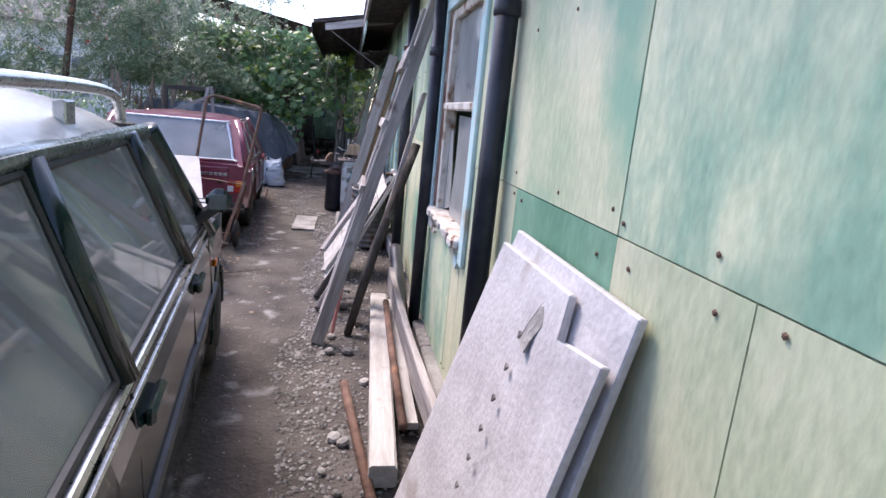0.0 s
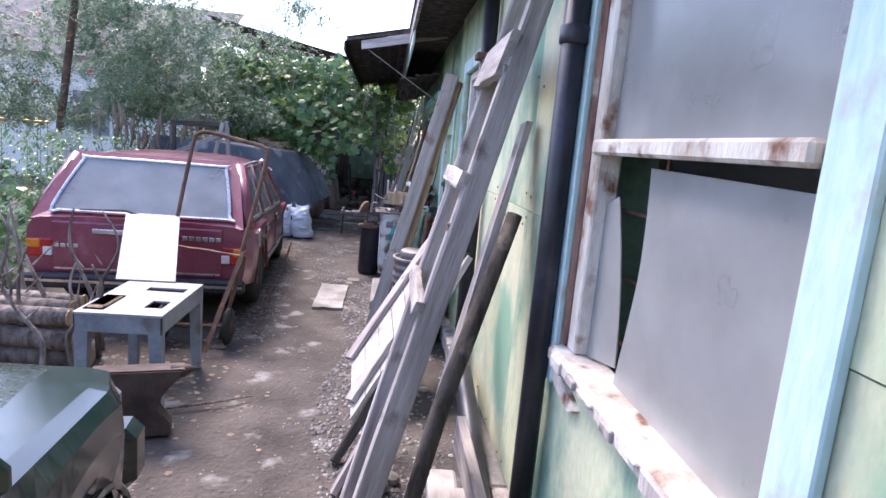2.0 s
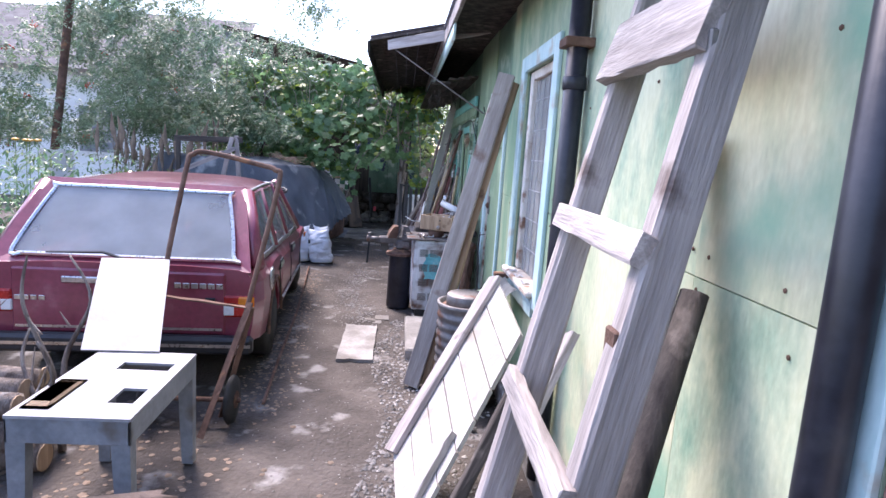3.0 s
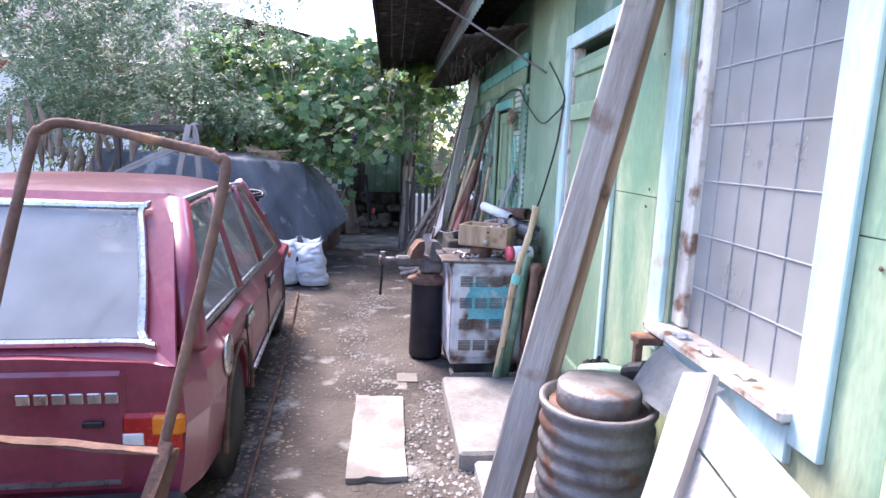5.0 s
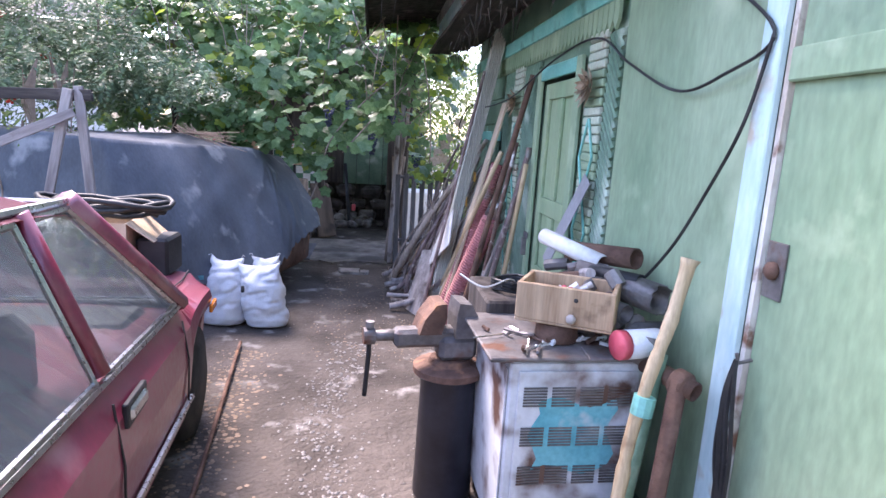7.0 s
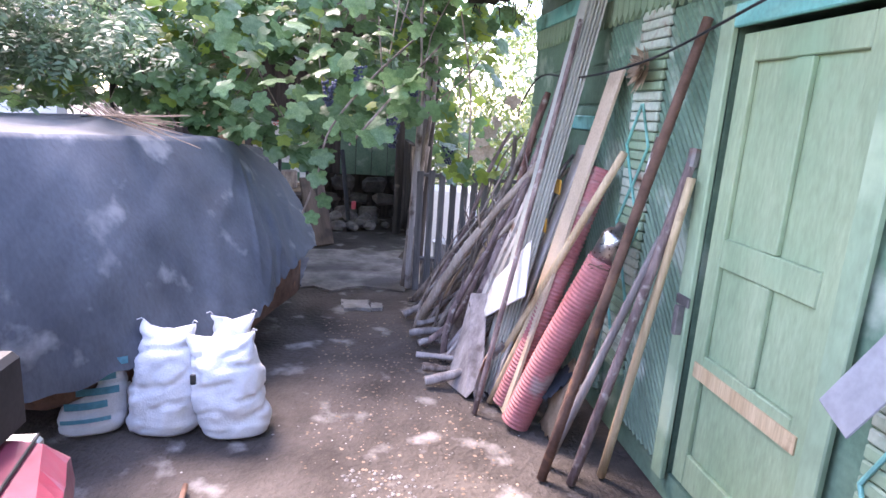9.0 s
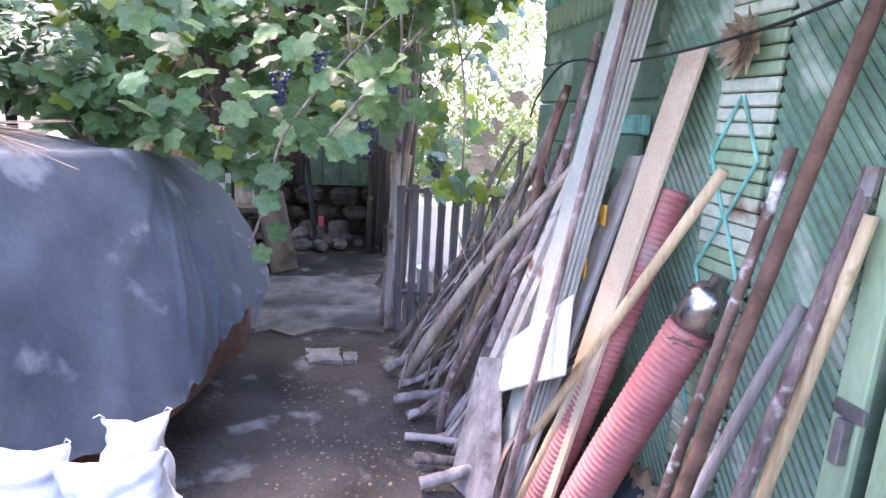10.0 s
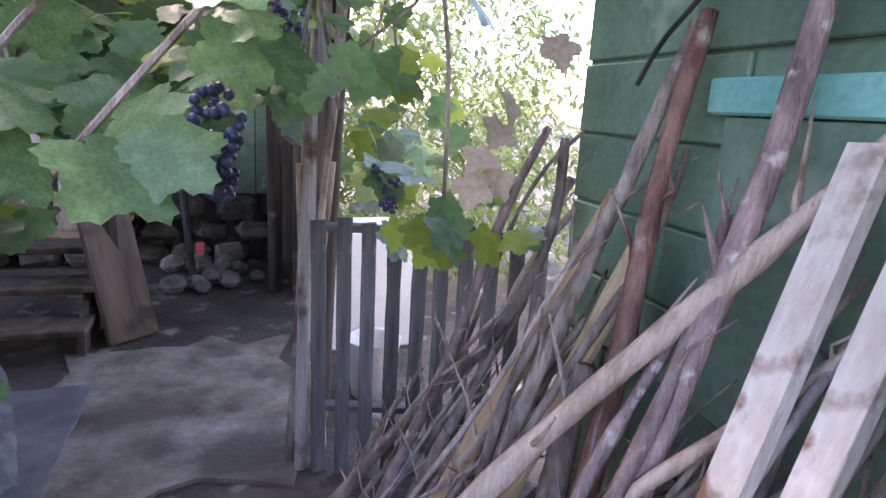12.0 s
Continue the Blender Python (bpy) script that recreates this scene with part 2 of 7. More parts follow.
M_TARP = mat("blue_grey_tarpaulin", (0.066, 0.078, 0.096), (0.122, 0.138, 0.160), 2.0, 0.7, 0.25, grain=60, stretch=(1, 1, 0.5), stain=(0.27, 0.28, 0.29), stain_amount=0.16, stain_scale=3.5)
M_SACK = mat("white_woven_sack", (0.62, 0.64, 0.67), (0.80, 0.81, 0.83), 4, 0.65, 0.3, grain=120, stain=(0.45, 0.44, 0.44), stain_amount=0.15)
M_BLUE = mat("blue_sack_print", (0.10, 0.36, 0.46), (0.18, 0.46, 0.56), 6, 0.7, 0.2)
M_HOSE = mat("dusty_pink_hose", (0.36, 0.12, 0.12), (0.47, 0.19, 0.18), 4, 0.6, 0.15, grain=60, stain=(0.34, 0.25, 0.23), stain_amount=0.25, stain_scale=6)
M_BARK = mat("branch_bark", (0.115, 0.085, 0.068), (0.40, 0.325, 0.27), 9, 0.9, 0.9, grain=60, stretch=(2, 2, 0.6), stain=(0.40, 0.36, 0.33), stain_amount=0.16, stain_scale=9, vary=0.35)
M_BARKP = mat("purple_branch_bark", (0.12, 0.078, 0.072), (0.31, 0.225, 0.205), 11, 0.85, 1.0, grain=55, stretch=(2, 2, 0.6), stain=(0.44, 0.38, 0.34), stain_amount=0.24, stain_scale=22, vary=0.2)
M_BARKR = mat("red_peeling_bark", (0.12, 0.05, 0.04), (0.30, 0.17, 0.13), 10, 0.85, 1.0, grain=50, stretch=(2, 2, 0.5), stain=(0.40, 0.32, 0.27), stain_amount=0.3, stain_scale=12)
M_PEELED = mat("peeled_tan_branch", (0.30, 0.225, 0.17), (0.52, 0.42, 0.34), 5, 0.8, 0.6, grain=40, stretch=(3, 3, 0.5), stain=(0.19, 0.13, 0.10), stain_amount=0.25, stain_scale=7)
M_CARD = mat("brown_cardboard", (0.42, 0.30, 0.19), (0.54, 0.41, 0.28), 3, 0.85, 0.1, grain=40)
M_STOVE = mat("chipped_white_enamel", (0.52, 0.54, 0.56), (0.70, 0.71, 0.72), 4, 0.45, 0.15, grain=40, stain=(0.13, 0.07, 0.05), stain_amount=0.62, stain_scale=5)
M_STOVEB = mat("teal_spray_paint", (0.08, 0.36, 0.42), (0.16, 0.48, 0.52), 5, 0.5, 0.1, grain=40, stain=(0.55, 0.6, 0.6), stain_amount=0.3, stain_scale=6)
M_ROOF = mat("grey_roof_sheet", (0.10, 0.10, 0.115), (0.19, 0.19, 0.21), 3, 0.7, 0.15, grain=30, stain=(0.10, 0.06, 0.05), stain_amount=0.2)
M_WHITE = mat("white_lime_wall", (0.66, 0.66, 0.65), (0.80, 0.80, 0.78), 2, 0.9, 0.15, grain=30)
M_WPAINT = mat("white_paint", (0.56, 0.56, 0.55), (0.72, 0.72, 0.70), 4, 0.5, 0.1, grain=40, stain=(0.45, 0.40, 0.34), stain_amount=0.18, stain_scale=6)
M_PVCW = mat("cream_panel", (0.38, 0.385, 0.33), (0.48, 0.485, 0.42), 3, 0.45, 0.05, grain=40)
M_CHIP = mat("tan_fibreboard", (0.46, 0.35, 0.24), (0.56, 0.44, 0.32), 4, 0.75, 0.08, grain=90)
M_TAPE = mat("orange_tape", (0.62, 0.30, 0.03), (0.75, 0.42, 0.08), 5, 0.4, 0.1)
M_AMBER = mat("amber_lens", (0.55, 0.13, 0.01), (0.7, 0.22, 0.02), 5, 0.2, 0.05)
M_REDL = mat("red_lens", (0.30, 0.01, 0.01), (0.45, 0.03, 0.02), 5, 0.25, 0.05)
M_LEAF = mat("rowan_leaf", (0.11, 0.18, 0.10), (0.20, 0.29, 0.17), 3, 0.4, 0.0, grain=20, vary=0.35, through=0.5)
M_VINE = mat("vine_leaf", (0.11, 0.21, 0.09), (0.20, 0.33, 0.15), 4, 0.28, 0.05, grain=30, vary=0.35, through=0.52)
M_VINEY = mat("yellowing_vine_leaf", (0.22, 0.33, 0.05), (0.36, 0.44, 0.09), 4, 0.45, 0.05, grain=30, vary=0.3, through=0.5)
M_DRY = mat("dry_leaf", (0.42, 0.32, 0.22), (0.62, 0.50, 0.38), 5, 0.8, 0.2, vary=0.25, through=0.3)
M_BERRY = mat("rowan_berry", (0.45, 0.03, 0.02), (0.6, 0.08, 0.03), 5, 0.35, 0.0)
M_GRAPE = mat("dark_grape", (0.02, 0.025, 0.06), (0.06, 0.075, 0.14), 9, 0.45, 0.05, vary=0.3)
M_WEED = mat("weed_leaf", (0.10, 0.17, 0.04), (0.24, 0.30, 0.08), 4, 0.6, 0.0, vary=0.35, through=0.35)
M_DRYST = mat("dry_stalk", (0.15, 0.105, 0.075), (0.30, 0.22, 0.16), 6, 0.9, 0.2, vary=0.3)
M_CHECKG = mat("green_check_tile", (0.05, 0.14, 0.08), (0.09, 0.2, 0.12), 5, 0.4, 0.05)
M_BLACKC = mat("black_cable_rubber", (0.01, 0.01, 0.011), (0.03, 0.03, 0.03), 8, 0.5, 0.1)
M_PINK = mat("red_lid_plastic", (0.55, 0.06, 0.09), (0.65, 0.11, 0.14), 5, 0.4, 0.05)
M_TURQ = mat("turquoise_cloth", (0.30, 0.58, 0.58), (0.42, 0.70, 0.68), 4, 0.7, 0.2)
# car panes: the pale film is dust plus reflected sky put into the colour
G_CAR = glass("tinted_car_glass", (0.34, 0.39, 0.40), 0.03, 0.20, (0.46, 0.49, 0.50))
G_REAR = glass("dusty_sky_sheen_rear_glass", (0.5, 0.53, 0.54), 0.04, 0.40, (0.46, 0.48, 0.49))
G_FILM = glass("cloudy_window_glass", (0.8, 0.81, 0.80), 0.12, 0.50, (0.40, 0.40, 0.395))
G_CLEAR = glass("clear_glass", (0.9, 0.93, 0.92), 0.02, 0.06, (0.5, 0.5, 0.5))

# ---- building helpers ----
def link_mesh(name, bm, material, parent=None, smooth=False):
    me = bpy.data.meshes.new(name)
    bmesh.ops.recalc_face_normals(bm, faces=bm.faces[:])
    bm.to_mesh(me)
    bm.free()
    me.materials.append(material)
    if smooth:
        me.polygons.foreach_set("use_smooth", [True] * len(me.polygons))
        me.update()
    ob = new(name, me)
    ob.parent = parent
    return ob


def part(name, bm, material, parent, label="", smooth=False):
    ob = link_mesh(name, bm, material, parent, smooth)
    return tagged(ob, label) if label else ob


def whole(name, bm, material, label, category, group="", kind="", smooth=False):
    return tagged(link_mesh(name, bm, material, None, smooth), label, category, group, kind)


def thing(name, label, category, m=None, group="", kind=""):
    ob = tagged(new(name), label, category, group, kind)
    ob.empty_display_size = 0.05
    if m is not None:
        ob.matrix_world = m
    return ob


def V(*a):
    return Vector(a)


def frame_of(p0, p1, up=(0, 0, 1)):
    """A matrix at p0 whose z runs to p1, x lies across, y as near to up as can be."""
    z = (Vector(p1) - Vector(p0)).normalized()
    u = Vector(up)
    if abs(z.dot(u)) > 0.98:
        u = Vector((0, 1, 0))
    x = u.cross(z).normalized()
    y = z.cross(x)
    return Matrix((x, y, z)).transposed().to_4x4(), (Vector(p1) - Vector(p0)).length


def box(bm, lo, hi, bevel=0.0, m=None):
    """A box from lo to hi, its edges bevelled."""
    lo, hi = Vector(lo), Vector(hi)
    vs = bmesh.ops.create_cube(bm, size=1.0)["verts"]
    mm = Matrix.Translation((lo + hi) / 2) @ Matrix.Diagonal((*(hi - lo), 1))
    bmesh.ops.transform(bm, matrix=(m @ mm) if m is not None else mm, verts=vs)
    if bevel:
        es = list({e for v in vs for e in v.link_edges})
        bmesh.ops.bevel(bm, geom=es, offset=bevel, segments=1, affect="EDGES", profile=0.5)
    return bm


def boxes(*args, bevel=0.0):
    bm = bmesh.new()
    for lo, hi in args:
        box(bm, lo, hi, bevel)
    return bm


def ring_loft(bm, rings, cap=True, closed=True):
    """Joins rings of equal length into a skin."""
    vs = [[bm.verts.new(p) for p in r] for r in rings]
    n = len(vs[0])
    for a, b in zip(vs, vs[1:]):
        for i in range(n if closed else n - 1):
            j = (i + 1) % n
            bm.faces.new((a[i], a[j], b[j], b[i]))
    if cap and closed:
        bm.faces.new(vs[0][::-1])
        bm.faces.new(vs[-1])
    return bm


def tube(points, radii, n=10, bm=None, wob=0.0, seed=0):
    """A round bar along a line of points."""
    bm = bm or bmesh.new()
    pts = [Vector(p) for p in points]
    radii = [radii] * len(pts) if isinstance(radii, (int, float)) else radii
    rings, rnd = [], random.Random(seed)
    x = None
    for i, p in enumerate(pts):
        d = (pts[min(i + 1, len(pts) - 1)] - pts[max(i - 1, 0)]).normalized()
        if x is None:
            x = d.cross(Vector((0.13, 0.31, 0.94)) if abs(d.z) < 0.9 else Vector((0, 1, 0.1))).normalized()
        else:
            x = (x - d * x.dot(d)).normalized()
        y = d.cross(x)
        rings.append([p + (x * math.cos(2 * math.pi * k / n) + y * math.sin(2 * math.pi * k / n)) * radii[i] * (1 + wob * rnd.uniform(-1, 1)) for k in range(n)])
    return ring_loft(bm, rings)


def smooth_line(pts, steps=6):
    """Catmull-Rom through the points."""
    pts = [Vector(p) for p in pts]
    out = []
    for i in range(len(pts) - 1):
        p0, p1, p2, p3 = pts[max(i - 1, 0)], pts[i], pts[i + 1], pts[min(i + 2, len(pts) - 1)]
        for k in range(steps):
            t = k / steps
            out.append(0.5 * ((2 * p1) + (p2 - p0) * t + (2 * p0 - 5 * p1 + 4 * p2 - p3) * t * t + (3 * p1 - p0 - 3 * p2 + p3) * t ** 3))
    return out + [pts[-1]]


def timber(length, w, h, seed=0, wear=0.004, segs=8, bevel=0.12, bow=0.0):
    """A sawn timber along z from 0 to length, with chipped rounded edges and a slight bow, centred on x and y."""
    rnd = random.Random(seed)
    c = bevel * min(w, h)
    prof = [(-w / 2 + c, -h / 2), (w / 2 - c, -h / 2), (w / 2, -h / 2 + c), (w / 2, h / 2 - c), (w / 2 - c, h / 2), (-w / 2 + c, h / 2), (-w / 2, h / 2 - c), (-w / 2, -h / 2 + c)]
    rings = []
    for i in range(segs + 1):
        t = i / segs
        b = bow * math.sin(math.pi * t)
        rings.append([(x + rnd.uniform(-wear, wear) + b, y + rnd.uniform(-wear, wear), length * t + (rnd.uniform(-wear, wear) if i in (0, segs) else 0)) for x, y in prof])
    return ring_loft(bmesh.new(), rings)


def lean_timber(name, p0, p1, w, h, material, label, category="plank", group="", seed=0, up=(0, 0, 1), wear=0.003, bow=0.0, parent=None):
    """A timber from p0 to p1 as a thing of its own (or a part). Its mesh is laid along z, so that the grain follows it."""
    m, length = frame_of(p0, p1, up)
    bm = timber(length, w, h, seed, wear, bow=bow)
    if parent:
        ob = part(name, bm, material, parent)
    else:
        ob = whole(name, bm, material, label, category, group)
    ob.matrix_world = Matrix.Translation(p0) @ m
    return ob


def lathe(profile, n=28, bm=None, m=None):
    """A turned body from (radius, z) pairs."""
    bm = bm or bmesh.new()
    rings = [[Vector((r * math.cos(2 * math.pi * k / n), r * math.sin(2 * math.pi * k / n), z)) for k in range(n)] for r, z in profile]
    if m is not None:
        rings = [[m @ p for p in r] for r in rings]
    return ring_loft(bm, rings)


def prism(outline, depth, axis="y", bm=None, at=0.0):
    """A flat outline of (u, v) pairs drawn out by depth along axis."""
    bm = bm or bmesh.new()
    put = {"y": lambda u, v, d: (u, d, v), "x": lambda u, v, d: (d, u, v), "z": lambda u, v, d: (u, v, d)}[axis]
    return ring_loft(bm, [[put(u, v, at) for u, v in outline], [put(u, v, at + depth) for u, v in outline]])


def sheet(fn, nu, nv, thick=0.0, bm=None):
    """A grid skin of fn(u, v), drawn with thickness when given."""
    bm = bm or bmesh.new()
    g = [[bm.verts.new(fn(i / nu, j / nv)) for i in range(nu + 1)] for j in range(nv + 1)]
    fs = []
    for j in range(nv):
        for i in range(nu):
            fs.append(bm.faces.new((g[j][i], g[j][i + 1], g[j + 1][i + 1], g[j + 1][i])))
    if thick:
        bmesh.ops.solidify(bm, geom=fs, thickness=thick)
    return bm


def ground_z(x, y):
    """The height of the ground: nearly level, with dips and humps of a trodden yard."""
    return 0.018 * noise.noise((x * 0.9, y * 0.9, 0)) + 0.008 * noise.noise((x * 4, y * 4, 3)) - 0.01

def panel(corners, thick, bm=None):
    """A flat pane of any outline, with thickness along its normal."""
    c = [Vector(p) for p in corners]
    nrm = (c[1] - c[0]).cross(c[-1] - c[0]).normalized() * thick
    return ring_loft(bm or bmesh.new(), [c, [p + nrm for p in c]])


# ---- ground ----
def spread(lo, hi, step, far):
    return [lo - d for d in far[::-1]] + [lo + step * i for i in range(int((hi - lo) / step) + 1)] + [hi + d for d in far]


gx, gy = spread(-4.0, 2.2, 0.07, [0.5, 2, 6, 20, 80, 400]), spread(-3.5, 18.5, 0.07, [0.5, 2, 6, 20, 80, 400])
gv = [(x, y, ground_z(x, y)) for y in gy for x in gx]
nx = len(gx)
gf = [(j * nx + i, j * nx + i + 1, (j + 1) * nx + i + 1, (j + 1) * nx + i) for j in range(len(gy) - 1) for i in range(nx - 1)]
gm = bpy.data.meshes.new("ground")
gm.from_pydata(gv, [], gf)
gm.materials.append(M_SOIL)
gm.polygons.foreach_set("use_smooth", [True] * len(gm.polygons))
tagged(new("ground", gm), "trodden brown earth path with gravel and rubble", "ground", kind="structure")

# ---- the house wall along the path ----
WX = 0.78                     # outer face of the sheets
Y0, Y1 = -3.5, 13.65          # the house's two ends
OPEN = [(3.06, 4.14, 0.94, 2.22), (6.58, 7.33, 0.88, 2.20), (7.98, 8.80, 0.16, 2.12), (10.42, 11.14, 0.12, 1.92)]


def holed(lo_y, hi_y, lo_z, hi_z, holes):
    """The rectangles left of a wall field once its openings are taken out."""
    ys = sorted({lo_y, hi_y, *[h for o in holes for h in o[:2] if lo_y < h < hi_y]})
    out = []
    for a, b in zip(ys, ys[1:]):
        z = lo_z
        for o in sorted((o for o in holes if o[0] < (a + b) / 2 < o[1]), key=lambda o: o[2]):
            if o[2] > z:
                out.append((a, b, z, min(o[2], hi_z)))
            z = max(z, o[3])
        if z < hi_z:
            out.append((a, b, z, hi_z))
    return out


wall = link_mesh("wall_east", boxes(*[((WX + 0.012, a, z0), (WX + 0.25, b, z1)) for a, b, z0, z1 in holed(Y0, Y1, 0.0, 2.75, OPEN)]), M_DKGREEN)
tagged(wall, "timber house wall clad in painted green plywood sheets", "wall", kind="structure")
for lo, hi in [((WX + 2.2, Y0, 0), (WX + 2.3, Y1, 2.75)), ((WX + 0.25, Y0 - 0.1, 0), (WX + 2.3, Y0, 2.75)), ((WX + 0.25, Y1 - 0.1, 0), (WX + 2.2, Y1, 2.75)),
               ((WX + 0.25, 5.2, 0), (WX + 2.2, 5.3, 2.75)), ((WX + 0.25, 9.3, 0), (WX + 2.2, 9.4, 2.75))]:
    tagged(link_mesh("wall_inside", boxes((lo, hi)), M_WHITE), "plain inner wall of the house", "wall", kind="structure")
tagged(link_mesh("ceiling", boxes(((WX, Y0, 2.76), (WX + 2.3, Y1, 2.8))), M_WOODD), "dark board ceiling inside the house", "ceiling", kind="structure")

# painted sheets nailed on the wall, each brushed in its own mix of green and cream; seam at 1.36
SHEETS = [(Y0, -0.4, 0.16, 1.356, M_PLY), (-0.397, 0.93, 0.16, 1.356, M_PLYY), (0.933, 1.40, 0.16, 1.356, M_PLYY), (1.403, 2.22, 0.16, 1.356, M_PLYD), (2.223, 3.28, 0.16, 1.356, M_PLYY), (3.283, 4.82, 0.16, 1.356, M_PLY),
          (4.823, 6.3, 0.16, 1.356, M_PLYY), (6.303, 7.5, 0.16, 1.356, M_PLYM), (7.503, 7.975, 0.16, 1.356, M_PLYM), (Y0, -0.4, 1.36, 2.75, M_PLY), (-0.397, 1.40, 1.36, 2.75, M_PLY), (1.403, 3.05, 1.36, 2.75, M_PLYY),
          (3.053, 4.82, 1.36, 2.75, M_PLYY), (4.823, 6.3, 1.36, 2.75, M_PLY), (6.303, 7.975, 1.36, 2.75, M_PLYM)]
rs = random.Random(4)
for a, b, z0, z1, paint in SHEETS:
    bm = boxes(*[((WX - rs.uniform(0, 0.003), p, q), (WX + 0.010, r, s)) for p, r, q, s in holed(a, b, z0, z1, OPEN)])
    part("sheet", bm, paint, wall)
for a, b, z0, z1 in [(8.805, 9.86, 0.14, 2.75)]:
    part("sheet", boxes(((WX, a, z0), (WX + 0.010, b, z1))), M_GREEN, wall, "smooth green board")
# rough horizontal boards of the far end, painted dark green
for i in range(11):
    z = 0.14 + i * 0.215
    for a, b in ((12.25, 12.98 + 0.2 * (i % 3)), (12.985 + 0.2 * (i % 3), Y1)):
        bm = box(bmesh.new(), (WX - rs.uniform(0.0, 0.012), a, z + rs.uniform(0, 0.006)), (WX + 0.011, b, z + 0.208), 0.005)
        part("board", bm, M_DKGREEN, wall)
# nails
nail = lathe([(0.006, 0), (0.006, 0.002), (0.003, 0.004)], 6)
nail_me = bpy.data.meshes.new("nail")
nail.to_mesh(nail_me)
nail_me.materials.append(M_RUST)
for a, b, z0, z1, paint in SHEETS[1:]:
    n_nail = max(2, int((b - a) / 0.28))
    for k in range(n_nail):
        for zz in (z0 + 0.05, z1 - 0.05 if z1 < 2 else 1.9):
            y = a + 0.05 + (b - a - 0.1) * k / (n_nail - 1) + rs.uniform(-0.04, 0.04)
            if any(o[0] - 0.15 < y < o[1] + 0.15 and o[2] - 0.15 < zz < o[3] + 0.15 for o in OPEN):
                continue
            ob = new("nail", nail_me)
            ob.parent = wall
            ob.matrix_world = pose(WX - 0.003, y, zz + rs.uniform(-0.03, 0.03), 0, -90, 0)
# foundation ledge
for i in range(11):
    y = -2.0 + i * 0.95
    bm = box(bmesh.new(), (WX - 0.07, y, 0.0), (WX + 0.02, y + 0.93, 0.15 + rs.uniform(-0.02, 0.01)), 0.012)
    part("foundation_block", bm, M_CONC if i % 3 else M_WOOD, wall)

# ---- roof over the house, with a carved fascia ----
def corrugated(x0, z0, x1, z1, ya, yb, pitch=0.09, depth=0.014):
    n = int((yb - ya) / pitch) * 6
    return sheet(lambda u, v: (x0 + (x1 - x0) * v, ya + (yb - ya) * u, z0 + (z1 - z0) * v + depth * math.sin(u * n / 6 * 2 * math.pi)), n, 2, 0.004)


tagged(link_mesh("house_roof", corrugated(0.30, 2.80, 3.2, 4.3, Y0, Y1 + 0.4), M_ROOF), "grey corrugated roof over the green house", "roof", kind="structure")
fas = tagged(new("fascia"), "carved weathered fascia board under the roof edge", "trim", kind="structure")
part("board", boxes(((0.32, Y0, 2.66), (0.35, Y1 + 0.4, 2.78)), bevel=0.004), M_WOOD, fas)
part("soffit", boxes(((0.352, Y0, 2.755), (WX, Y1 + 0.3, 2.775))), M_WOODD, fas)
for i in range(46):
    y = 8.2 + i * 0.12
    bm = prism([(y, 2.655), (y + 0.112, 2.655), (y + 0.112, 2.60), (y + 0.056, 2.53), (y, 2.60)], 0.018, "x", at=0.33)
    part("lace_piece", bm, M_TRIM, fas)

# low eave and lace over the far doors
low = tagged(new("low_eave"), "rotten brown eave boards over a row of carved teal lace", "eave", kind="structure")
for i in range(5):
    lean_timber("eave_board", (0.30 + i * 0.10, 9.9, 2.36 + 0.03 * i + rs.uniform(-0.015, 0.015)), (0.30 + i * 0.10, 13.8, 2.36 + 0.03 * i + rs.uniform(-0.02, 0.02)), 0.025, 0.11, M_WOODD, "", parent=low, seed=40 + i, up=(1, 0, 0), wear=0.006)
part("lace_rail", boxes(((0.735, 9.88, 2.17), (0.765, 13.6, 2.27)), bevel=0.004), M_TEAL, low)
for i in range(56):
    y = 9.9 + i * 0.066
    bm = prism([(y, 2.168), (y + 0.058, 2.168), (y + 0.058, 2.08), (y + 0.029, 2.035), (y, 2.08)], 0.016, "x", at=0.745)
    part("lace_piece", bm, M_GREEN, low)
bm = bmesh.new()
for i in range(70):
    y = 9.9 + 3.8 * rs.random()
    z = 2.34 - 0.05 * rs.random()
    p = Vector((rs.uniform(0.28, 0.6), y, z))
    tube([p, p + Vector((rs.uniform(-0.05, 0.05), rs.uniform(-0.12, 0.12), -rs.uniform(0.03, 0.16)))], [0.006, 0.001], 4, bm)
part("torn_felt", bm, M_WOODD, low)

# ---- canopy roof across the path ----
can = tagged(new("canopy"), "dark board canopy with a sheet roof over the doors", "canopy", kind="structure")
CA = [(-0.42, 9.8, 2.74), (0.74, 9.0, 2.86), (0.74, 14.4, 2.80), (-0.40, 14.4, 2.66)]
part("roof_sheet", sheet(lambda u, v: Vector(CA[0]).lerp(Vector(CA[1]), u).lerp(Vector(CA[3]).lerp(Vector(CA[2]), u), v) + Vector((0, 0, 0.05 + 0.008 * math.sin(v * 300))), 6, 240, 0.004), M_ROOF, can)
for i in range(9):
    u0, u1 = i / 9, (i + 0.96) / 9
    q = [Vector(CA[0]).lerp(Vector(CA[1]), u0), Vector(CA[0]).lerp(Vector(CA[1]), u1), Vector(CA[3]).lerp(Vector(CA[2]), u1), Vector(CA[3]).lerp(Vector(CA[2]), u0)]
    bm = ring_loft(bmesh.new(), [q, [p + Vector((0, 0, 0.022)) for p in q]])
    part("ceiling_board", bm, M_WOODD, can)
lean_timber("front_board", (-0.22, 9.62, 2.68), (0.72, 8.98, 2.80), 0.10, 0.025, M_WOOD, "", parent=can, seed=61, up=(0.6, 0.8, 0))
